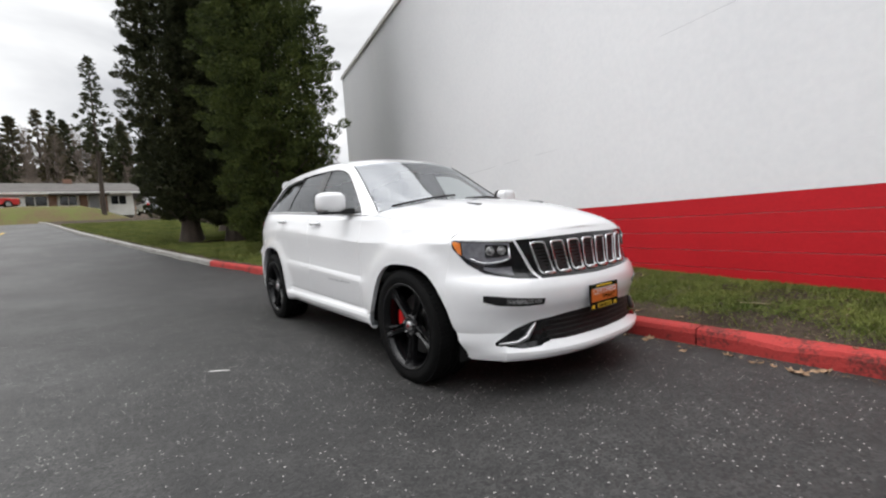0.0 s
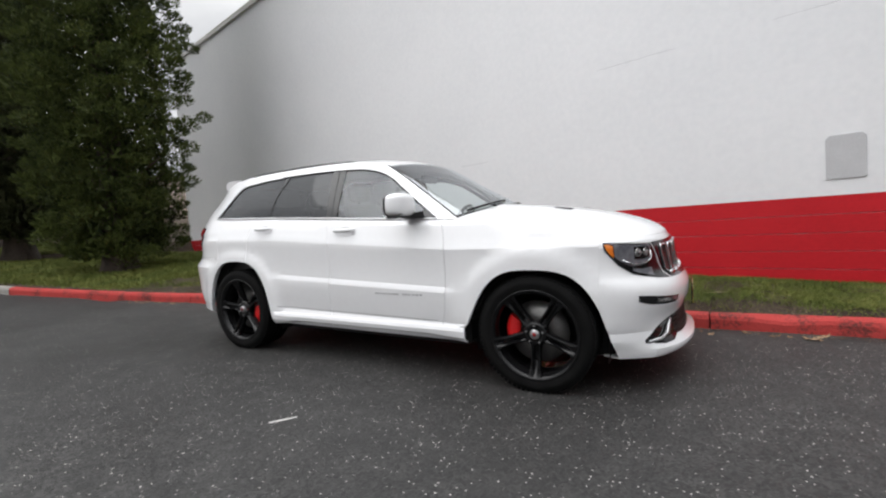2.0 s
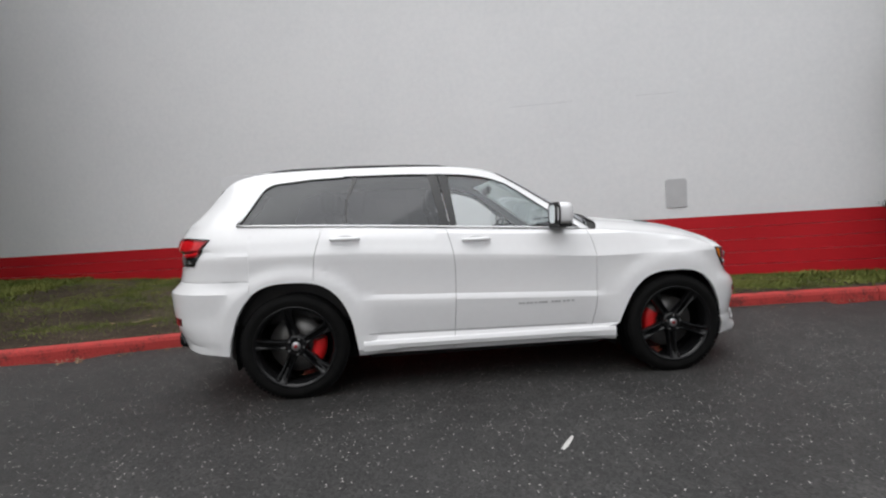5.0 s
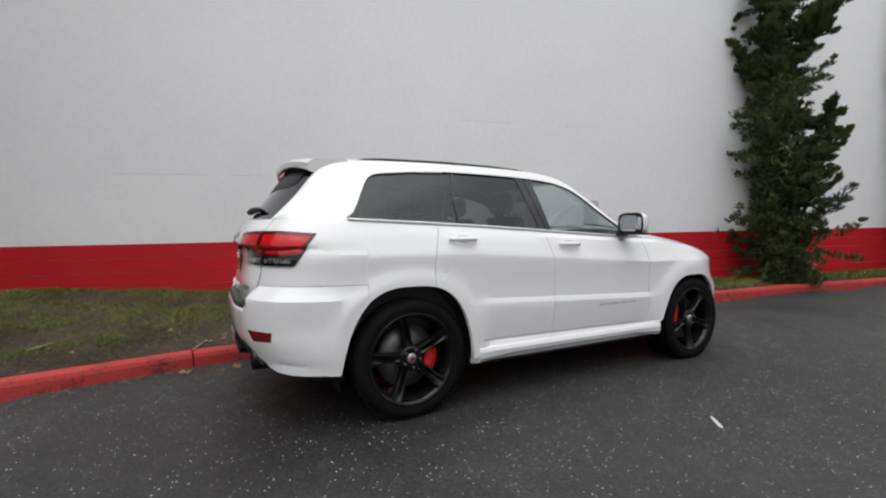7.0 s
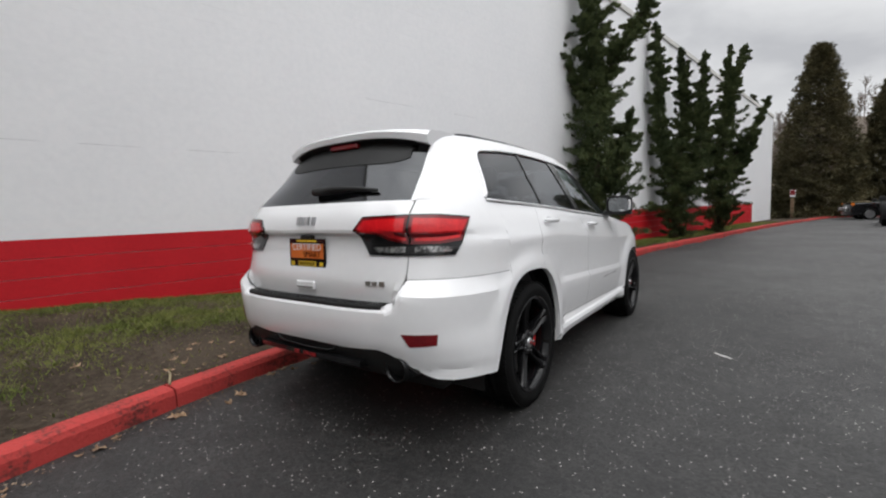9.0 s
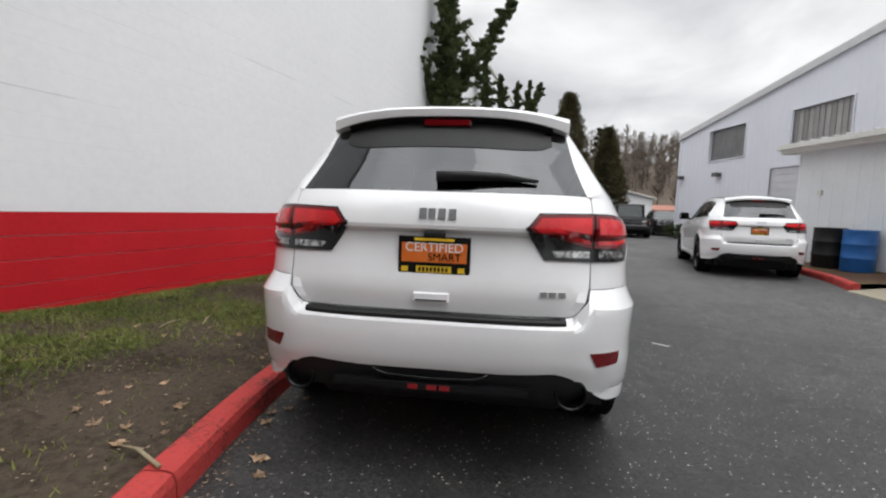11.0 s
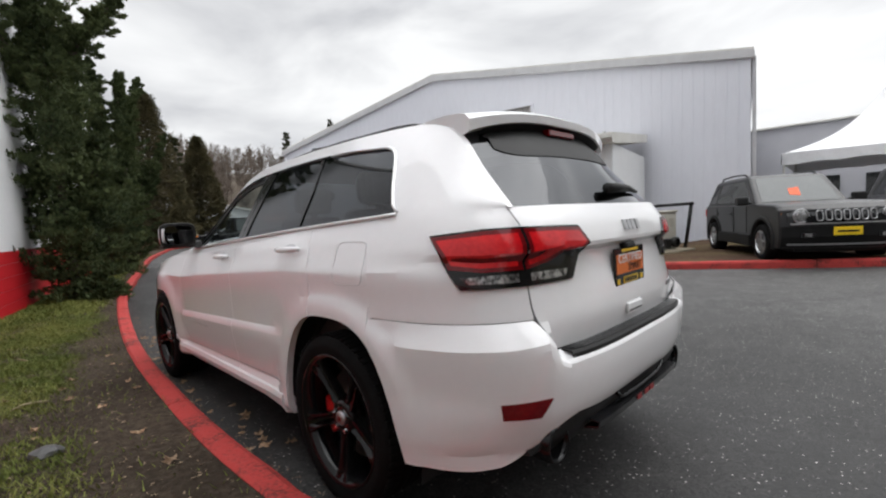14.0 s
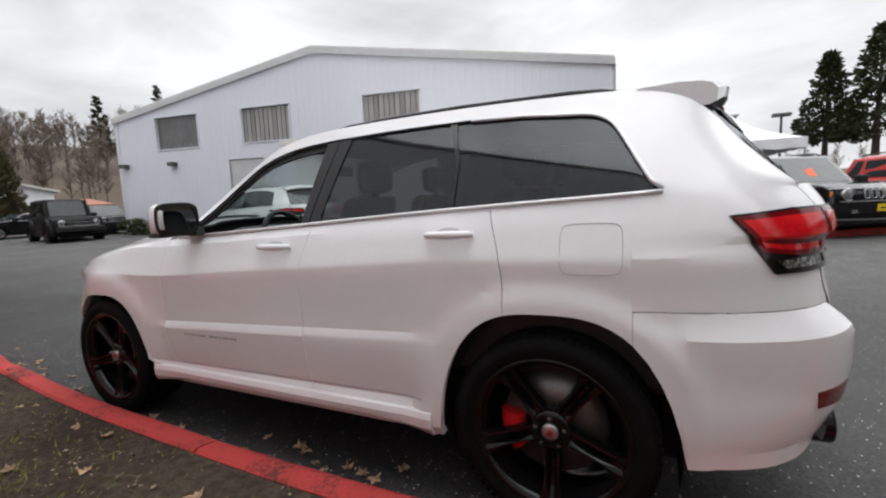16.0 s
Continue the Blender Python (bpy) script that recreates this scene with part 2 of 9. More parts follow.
def smooth_interp(x, pts):
    """Catmull-Rom through the points."""
    n = len(pts)
    if x <= pts[0][0]:
        return pts[0][1]
    if x >= pts[-1][0]:
        return pts[-1][1]
    i = next(k for k in range(n - 1) if x <= pts[k + 1][0])
    x0, y0 = pts[i]
    x1, y1 = pts[i + 1]
    h = x1 - x0
    m0 = (y1 - pts[i - 1][1]) / (x1 - pts[i - 1][0]) if i > 0 else (y1 - y0) / h
    m1 = (pts[i + 2][1] - y0) / (pts[i + 2][0] - x0) if i + 2 < n else (y1 - y0) / h
    t = (x - x0) / h
    return y0 * (2 * t**3 - 3 * t**2 + 1) + h * m0 * (t**3 - 2 * t**2 + t) + y1 * (3 * t**2 - 2 * t**3) + h * m1 * (t**3 - t**2)


# ---------- ground ----------
ROAD = [(-400, 8.0), (-60, 3.9), (-40, 3.0), (-22, 1.45), (-13, 0.66), (-9, 0.32), (-7, 0.19), (-5, 0.112), (0, 0.0), (1.5, -0.033), (2.6, -0.026), (4, -0.006), (6, 0.0), (14, 0.0), (40, 0.05), (400, 0.6)]


def road_z(x, y):
    z = smooth_interp(x, ROAD) if -60 < x < 40 else interp(x, ROAD)
    if x < -8 and y < -8:
        k = max(0.25, min(1.0, (y + 18) / 10))
        k = k + (1 - k) * max(0.0, min(1.0, (-x - 22) / 20))
        z = 0.25 + (z - 0.25) * k
    if y < -3:
        z += 0.012 * min(-y - 3, 8) * max(0.0, min(1.0, (x + 12) / 6))
    return z


KERB = [(-60, -9.5), (-30, -4.6), (-17, -2.1), (-12, -1.05), (-9.1, -0.42), (-7.2, 0.06), (-6.1, 0.27), (-4.8, 0.50), (-3.5, 0.78), (-2.7, 0.94), (-1.6, 1.07), (-0.5, 1.11), (0.7, 1.07), (2.0, 1.0), (3.3, 0.88), (5.0, 0.66), (7.3, 0.30), (9.6, -0.20), (13, -0.98), (20, -2.65), (24, -3.8), (30, -5.8)]


def kerb_y(x):
    return smooth_interp(x, KERB)


WALL_B, WALL_A = -0.225, 2.51 + 0.225 * 3.8


def wall_y(x):
    return WALL_A + WALL_B * x


BASE = [(-16, 0.72), (-8, 0.64), (-5, 0.55), (-2.5, 0.40), (-0.8, 0.26), (1.5, 0.23), (4, 0.16), (7, 0.10), (12, 0.08), (30, 0.10)]


def build_ground():
    xs = sorted(set([-400, -250, -150, -100, -80, -70] + [-60 + 2 * i for i in range(20)] + [-20 + 0.5 * i for i in range(121)] + [42 + 4 * i for i in range(10)] + [90, 120, 180, 260, 400]))
    ys = [-400, -250, -150, -100, -70, -50, -40, -30, -24] + [-20 + 0.5 * i for i in range(81)] + [24, 30, 40, 60, 100, 150, 250, 400]
    rows = []
    for x in xs:
        row = []
        for y in ys:
            z = road_z(x, y)
            if -70 < x < 40 and y > kerb_y(max(-60, min(30, x))) + 0.3:
                z -= 0.12
            row.append((x, y, z))
        rows.append(row)
    return obj("ground", grid_bm(rows), M_ASPHALT, smooth=True, kind="structure", label="damp dark grey asphalt with pale aggregate specks")


def build_lawn():
    rows = []
    xs = [-60 + i for i in range(40)] + [-20 + 0.25 * i for i in range(201)]
    for x in xs:
        y0 = kerb_y(x) + 0.14
        y1 = wall_y(x) + 0.2 if x > -15 else max(wall_y(x), 6) + (0 if x > -18 else 14)
        z0 = road_z(x, 0) + 0.115
        z1 = interp(x, BASE) if x > -15 else road_z(x, 0) + 0.25
        row = []
        n = 16
        for i in range(n + 1):
            k = i / n
            e = k * k * (3 - 2 * k) * 0.5 + k * 0.5
            y = y0 + (y1 - y0) * k
            b = 0.025 * noise.noise(Vector((x * 1.3, y * 1.3, 3))) + 0.02 * noise.noise(Vector((x * 4, y * 4, 7)))
            row.append((x, y, z0 + (z1 - z0) * e + (b if 0 < i else 0)))
        rows.append(row)
    bm = grid_bm(rows)
    for f in bm.faces:
        f.normal_flip()
    return obj("lawn", bm, M_LAWN, smooth=True, kind="structure", label="patchy winter lawn with bare soil beside the kerb")


def build_kerb():
    root = tagged(new("kerb"), "worn red painted concrete kerb with open joints", "kerb", kind="structure")
    x = -58.0
    rng = random.Random(4)
    joints = [-9.13, -6.15, -4.77, -2.72, 0.23, 2.5]
    edges = [-58, -46, -36, -28, -22, -18, -15, -12] + joints + [5.2, 8, 11, 14, 17, 20, 23, 26, 29.8]
    for a, b in zip(edges, edges[1:]):
        rows = []
        n = max(4, int((b - a) / 0.25))
        for i in range(n + 1):
            x = a + 0.006 + (b - a - 0.012) * i / n
            y, z = kerb_y(x), road_z(x, 0)
            d = (kerb_y(x + 0.1) - kerb_y(x - 0.1)) / 0.2
            k = 1 / math.hypot(1, d)
            prof = [(0.0, -0.1), (0.005, 0.085), (0.018, 0.118), (0.045, 0.13), (0.13, 0.132), (0.15, 0.12), (0.155, -0.1)]
            h_ = 0.045 * math.exp(-((x + 1.45) / 0.09) ** 2) + 0.03 * math.exp(-((x - 3.05) / 0.06) ** 2) + 0.012 * max(0.0, noise.noise(Vector((x * 2.1, 5, 0))))
            rows.append([(x - d * k * u, y + k * u, z + (h - h_ * max(0.0, 1 - abs(u - 0.03) / 0.10) if h > 0.05 else h) + 0.004 * noise.noise(Vector((x * 3, u * 20, 0)))) for u, h in prof])
        bm = grid_bm(rows)
        for r in (rows[0], rows[-1]):
            bm.faces.new([bm.verts.new(p) for p in r])
        bmesh.ops.recalc_face_normals(bm, faces=bm.faces)
        part("kerb_stone", bm, M_KERB if a >= -9.2 else M_CONC, root)
    return root


def top_z(x):
    return 7.45 - 0.04 * x


WX0, WX1, RED_END = -15.0, 29.5, 25.2


def build_wall():
    d = Vector((1, WALL_B, 0)).normalized()
    n = Vector((d.y, -d.x, 0))

    def P(x, u, z):
        return Vector((x, wall_y(x), z)) + n * u
    # core
    bm = bmesh.new()
    c = []
    for x in (WX0, WX1):
        c.append([bm.verts.new(P(x, u, z)) for u, z in ((0, -1), (0, top_z(x)), (-0.4, top_z(x)), (-0.4, -1))])
    for i in range(4):
        bm.faces.new((c[0][i], c[0][(i + 1) % 4], c[1][(i + 1) % 4], c[1][i]))
    bm.faces.new(c[0])
    bm.faces.new(c[1])
    bmesh.ops.recalc_face_normals(bm, faces=bm.faces)
    wall = obj("wall_north", bm, M_MORTAR, kind="structure", label="long white painted block wall with a red band along its foot")
    # courses with recessed joints
    zs = 1.105
    for i in range(-6, 36):
        red = i < 0
        g = 0.0025 if red else 0.0002
        z0, z1 = zs + 0.2 * i + g, zs + 0.2 * (i + 1) - g
        spans = [(WX0 + 0.002, RED_END if red else WX1)]
        if red:
            spans.append((RED_END + 0.01, WX1))
        for s, (xa, xb) in enumerate(spans):
            rows = []
            lim = min(xb, (7.45 - z1) / 0.04) if z1 > 6.2 else xb
            if lim <= xa + 0.5:
                continue
            h = 0.0025 if red else 0.0004
            for x in (xa, lim):
                rows.append([P(x, u, z) for u, z in ((-0.1, z0), (0.010 - h, z0), (0.010, z0 + h), (0.010, z1 - h), (0.010 - h, z1), (-0.1, z1))])
            b2 = grid_bm(rows)
            for r in rows:
                b2.faces.new([b2.verts.new(p) for p in r])
            bmesh.ops.recalc_face_normals(b2, faces=b2.faces)
            part("block_course", b2, M_RED if red and s == 0 else M_WHITE, wall)
    # open bed joints where the paint has cracked
    for xa, xb, z in ((-3.7, -2.5, 2.105), (-2.24, -1.70, 2.105), (-1.25, -0.63, 2.105), (1.30, 2.30, 3.105), (3.25, 3.87, 3.105)):
        bm = bmesh.new()
        top, low = [], []
        for i in range(13):
            x = xa + (xb - xa) * i / 12
            hh = (0.0022 if 0 < i < 12 else 0.0004) * (1 + 0.5 * noise.noise(Vector((x * 5, z, 1))))
            zz = z + 0.004 * noise.noise(Vector((x * 2, z, 9)))
            top.append(P(x, 0.0115, zz + hh))
            low.append(P(x, 0.0115, zz - hh))
        slab(top + low[::-1], [p - n * 0.004 for p in top + low[::-1]], bm)
        part("open_joint", bm, M_GREYPAINT, wall)
    # coping
    rows = [[P(x, u, top_z(x) + h) for u, h in ((0.05, -0.10), (0.06, -0.09), (0.06, 0.05), (-0.45, 0.05), (-0.45, -0.1))] for x in (WX0 - 0.05, WX1 + 0.05)]
    bm = grid_bm(rows, close=True)
    bmesh.ops.recalc_face_normals(bm, faces=bm.faces)
    part("coping", bm, M_TRIM, wall)
    # end walls close the building
    for x in (WX0, WX1):
        bm = bmesh.new()
        p, q = P(x, 0, 0), P(x, -30, 0)
        vs = [bm.verts.new(v) for v in (P(x, -0.4, -1), P(x, -30, -1), P(x, -30, top_z(x)), P(x, -0.4, top_z(x)))]
        bm.faces.new(vs)
        bmesh.ops.solidify(bm, geom=bm.faces[:], thickness=0.3)
        obj("wall_end", bm, M_WHITE, kind="structure", label="white painted end wall of the long building")
    # roof behind the coping
    bm = bmesh.new()
    lo = [bm.verts.new(P(x, u, top_z(x) - 0.35)) for x, u in ((WX0, -0.4), (WX1, -0.4), (WX1, -30), (WX0, -30))]
    hi = [bm.verts.new(P(x, u, top_z(x) - 0.10)) for x, u in ((WX0, -0.4), (WX1, -0.4), (WX1, -30), (WX0, -30))]
    bm.faces.new(lo)
    bm.faces.new(hi)
    for i in range(4):
        bm.faces.new((lo[i], lo[(i + 1) % 4], hi[(i + 1) % 4], hi[i]))
    bmesh.ops.recalc_face_normals(bm, faces=bm.faces)
    obj("roof_north", bm, M_GREYPAINT, kind="structure", label="flat grey roof of the long building")
    # painted-over patch
    bm = bmesh.new()
    pts = [(3.67, 1.28), (3.98, 1.28), (3.98, 1.70), (3.95, 1.735), (3.70, 1.735), (3.67, 1.70)]
    f = bm.faces.new([bm.verts.new(P(x, 0.012, z)) for x, z in pts])
    r = bmesh.ops.extrude_face_region(bm, geom=[f])
    bmesh.ops.translate(bm, vec=n * 0.012, verts=[g for g in r["geom"] if isinstance(g, bmesh.types.BMVert)])
    bmesh.ops.recalc_face_normals(bm, faces=bm.faces)
    obj("wall_panel", bm, M_GREYPAINT, label="small grey painted cover plate on the white wall", category="cover plate")
    return wall


build_ground()
build_lawn()
build_kerb()
build_wall()


# ---------- white metal building opposite ----------
BP0, BP1 = Vector((-0.3, -14.27, 0)), Vector((21.9, -10.24, 0))
BD = (BP1 - BP0).normalized()
BN = Vector((-BD.y, BD.x, 0))   # towards the camera's side
BLEN = (BP1 - BP0).length


def bp(s, u, z):
    """A place on the big building's front: s along it, u out of it."""
    return BP0 + BD * s + BN * u + Vector((0, 0, z))


def b_s(x):
    return (x + 0.3) / BD.x


def b_box(s0, s1, u0, u1, z0, z1, bm=None):
    bm = bm or bmesh.new()
    V = [bm.verts.new(bp(s, u, z)) for s in (s0, s1) for u in (u0, u1) for z in (z0, z1)]
    for q in ((0, 1, 3, 2), (4, 6, 7, 5), (0, 4, 5, 1), (2, 3, 7, 6), (0, 2, 6, 4), (1, 5, 7, 3)):
        bm.faces.new([V[i] for i in q])
    bmesh.ops.recalc_face_normals(bm, faces=bm.faces)
    return bm


RIDGE_S = b_s(11.07)


def roof_line(s):
    return 5.85 + (7.64 - 5.85) * s / RIDGE_S if s < RIDGE_S else 7.64 + (5.68 - 7.64) * (s - RIDGE_S) / (BLEN - RIDGE_S)


WINS = [(6.52, 8.97), (12.35, 14.75), (17.12, 19.48)]
WZ0, WZ1 = 4.07, 5.53
DOORW = (13.7, 15.7)


def build_big():
    root = tagged(new("metal_building"), "large white ribbed metal building with a low gable", "building")
    # ribbed siding: narrow vertical strips with raised ribs, cut round the windows
    strips = []
    s = 0.0
    pitch = 0.3048
    bm = bmesh.new()

    def quad(a, b, c, d):
        bm.faces.new([bm.verts.new(p) for p in (a, b, c, d)])
    n = int(BLEN / pitch) + 1
    for i in range(n):
        s0, s1 = i * pitch, min((i + 1) * pitch, BLEN)
        if s1 - s0 < 0.02:
            continue
        mid = (s0 + s1) / 2
        xm = -0.3 + BD.x * mid
        cuts = []
        for a, b in WINS:
            if a < xm < b:
                cuts = [(0, WZ0), (WZ1, None)]
        if DOORW[0] < xm < DOORW[1]:
            cuts = [(3.38, WZ0), (WZ1, None)] if cuts else [(3.38, None)]
        for z0, z1 in cuts or [(0, None)]:
            z0 = -0.3 if z0 == 0 else z0
            prof = [(s0, 0), (s0 + 0.235, 0), (s0 + 0.25, 0.006), (s0 + 0.285, 0.006), (s1, 0)] if s1 - s0 > 0.3 else [(s0, 0), (s1, 0)]
            for (a, u), (b, v) in zip(prof, prof[1:]):
                ta = roof_line(a) if z1 is None else z1
                tb = roof_line(b) if z1 is None else z1
                quad(bp(a, u, z0), bp(b, v, z0), bp(b, v, tb), bp(a, u, ta))
    bmesh.ops.recalc_face_normals(bm, faces=bm.faces)
    part("siding", bm, M_SIDING, root, "pale vertically ribbed metal siding")
    # body behind: sides, back and roof
    dep = 32.0
    bm = bmesh.new()

    def q2(*p):
        bm.faces.new([bm.verts.new(v) for v in p])
    q2(bp(0, 0, -0.3), bp(0, -dep, -0.3), bp(0, -dep, 5.85), bp(0, 0, 5.85))
    q2(bp(BLEN, 0, -0.3), bp(BLEN, -dep, -0.3), bp(BLEN, -dep, 5.68), bp(BLEN, 0, 5.68))
    q2(bp(0, -dep, -0.3), bp(BLEN, -dep, -0.3), bp(BLEN, -dep, 5.68), bp(RIDGE_S, -dep, 7.64), bp(0, -dep, 5.85))
    bmesh.ops.solidify(bm, geom=bm.faces[:], thickness=0.1)
    part("side_wall", bm, M_SIDING, root)
    bm = bmesh.new()
    for a, b in ((-0.12, RIDGE_S), (RIDGE_S, BLEN + 0.12)):
        za, zb = roof_line(a) if a > 0 else 5.84, roof_line(min(b, BLEN))
        V = [bp(a, 0.10, za), bp(b, 0.10, zb), bp(b, -dep, zb), bp(a, -dep, za)]
        lo = [bm.verts.new(v) for v in V]
        hi = [bm.verts.new(v + Vector((0, 0, 0.07))) for v in V]
        bm.faces.new(lo)
        bm.faces.new(hi)
        for i in range(4):
            bm.faces.new((lo[i], lo[(i + 1) % 4], hi[(i + 1) % 4], hi[i]))
    bmesh.ops.recalc_face_normals(bm, faces=bm.faces)
    part("roof", bm, M_TRIM, root)
    # rake trim
    for a, b in ((-0.1, RIDGE_S), (RIDGE_S, BLEN + 0.1)):
        bm = bmesh.new()
        za, zb = (roof_line(max(a, 0)), roof_line(min(b, BLEN)))
        V = []
        for s_, z_ in ((a, za), (b, zb)):
            for u, h in ((0.0, -0.24), (0.12, -0.24), (0.13, 0.0), (0.0, 0.0)):
                V.append(bm.verts.new(bp(s_, u, z_ + h)))
        for i in range(4):
            bm.faces.new((V[i], V[(i + 1) % 4], V[4 + (i + 1) % 4], V[4 + i]))
        bm.faces.new(V[:4])
        bm.faces.new(V[4:])
        bmesh.ops.recalc_face_normals(bm, faces=bm.faces)
        part("rake_trim", bm, M_GREYPAINT, root)
    # corner trim and downspout
    part("corner_trim", b_box(-0.04, 0.12, -0.1, 0.04, -0.3, 5.62), M_SIDING, root)
    part("corner_trim", b_box(BLEN - 0.12, BLEN + 0.04, -0.1, 0.04, -0.3, 5.45), M_SIDING, root)
    bm = b_box(-0.18, -0.08, -0.25, -0.15, 0.2, 5.7)
    part("downspout", bm, M_GREYPAINT, root)
    bm = b_box(-0.14, -0.02, -dep, 0.1, 5.66, 5.82)
    part("gutter", bm, M_GREYPAINT, root)
    # windows: translucent ribbed panels in frames
    for k, (xa, xb) in enumerate(WINS):
        a, b = b_s(xa), b_s(xb)
        win = part("window", b_box(a, b, -0.16, -0.12, WZ0, WZ1), M_SHADEGLASS, root, "grey window with pleated blind behind")
        bm = bmesh.new()
        for q in ((a, b, WZ0 - 0.05, WZ0), (a, b, WZ1, WZ1 + 0.05), (a - 0.05, a, WZ0 - 0.05, WZ1 + 0.05), (b, b + 0.05, WZ0 - 0.05, WZ1 + 0.05)):
            b_box(q[0], q[1], -0.16, 0.04, q[2], q[3], bm=bm)
        part("frame", bm, M_SIDING, win)
        if k < 2:
            rng = random.Random(20 + k)
            nb = 11
            for i in range(nb):
                s0 = a + (b - a) * i / nb
                w = (b - a) / nb
                part("blind_slat", b_box(s0 + 0.02, s0 + w * 0.93, -0.12, -0.08 + 0.03 * rng.random(), WZ0 + 0.02, WZ1 - 0.02), M_BLIND[(0, 1, 0, 2, 0, 1, 1, 0, 2, 0, 1)[i % 11]], win)
    # roll-up door
    a, b = b_s(DOORW[0]), b_s(DOORW[1])
    d = part("roller_door", b_box(a, b, -0.12, -0.08, -0.2, 3.38), M_GREYDOOR2, root, "white roller door")
    for i in range(11):
        part("slat", b_box(a + 0.02, b - 0.02, -0.085, -0.06, 0.1 + i * 0.3, 0.36 + i * 0.3), M_GREYDOOR2, d)
    # wall lamps
    for x, z in ((18.6, 3.35), (21.5, 3.4)):
        s_ = b_s(x)
        l = part("wall_lamp", b_box(s_ - 0.16, s_ + 0.16, 0.02, 0.3, z - 0.09, z + 0.09), M_LAMP, root)
    return root


# translucent blinds
M_SHADEGLASS = mat("window_grey", (0.10, 0.10, 0.10), (0.16, 0.16, 0.16), 0.15, scale=2, fine=10)
M_BLIND = [mat("blind_%s" % n, c, tuple(v * 1.25 for v in c), 0.6, scale=1.5, fine=14) for n, c in (("pale", (0.28, 0.27, 0.26)), ("mid", (0.245, 0.235, 0.23)), ("dark", (0.20, 0.19, 0.185)))]
M_GREYDOOR2 = mat("pale_roller_door", (0.50, 0.50, 0.52), (0.58, 0.58, 0.60), 0.5, scale=2, fine=40)
M_LAMP = mat("dark_lamp_metal", (0.05, 0.05, 0.05), (0.09, 0.09, 0.09), 0.5, scale=8, fine=60)
build_big()

# ---------- annex ----------
AP0 = Vector((1.715, -9.214, 0))
AD = Vector((1, 0.1812, 0)).normalized()
AN = Vector((-AD.y, AD.x, 0))
ALEN = 6.75


def ap(s, u, z):
    return AP0 + AD * s + AN * u + Vector((0, 0, z))


def a_box(s0, s1, u0, u1, z0, z1, bm=None, top1=None):
    """A box on the annex's front; top1: the top's height at its back edge."""
    bm = bm or bmesh.new()
    V = []
    for s in (s0, s1):
        for u in (u0, u1):
            for z in (z0, z1):
                V.append(bm.verts.new(ap(s, u, z)))
    for q in ((0, 1, 3, 2), (4, 6, 7, 5), (0, 4, 5, 1), (2, 3, 7, 6), (0, 2, 6, 4), (1, 5, 7, 3)):
        bm.faces.new([V[i] for i in q])
    bmesh.ops.recalc_face_normals(bm, faces=bm.faces)
    return bm


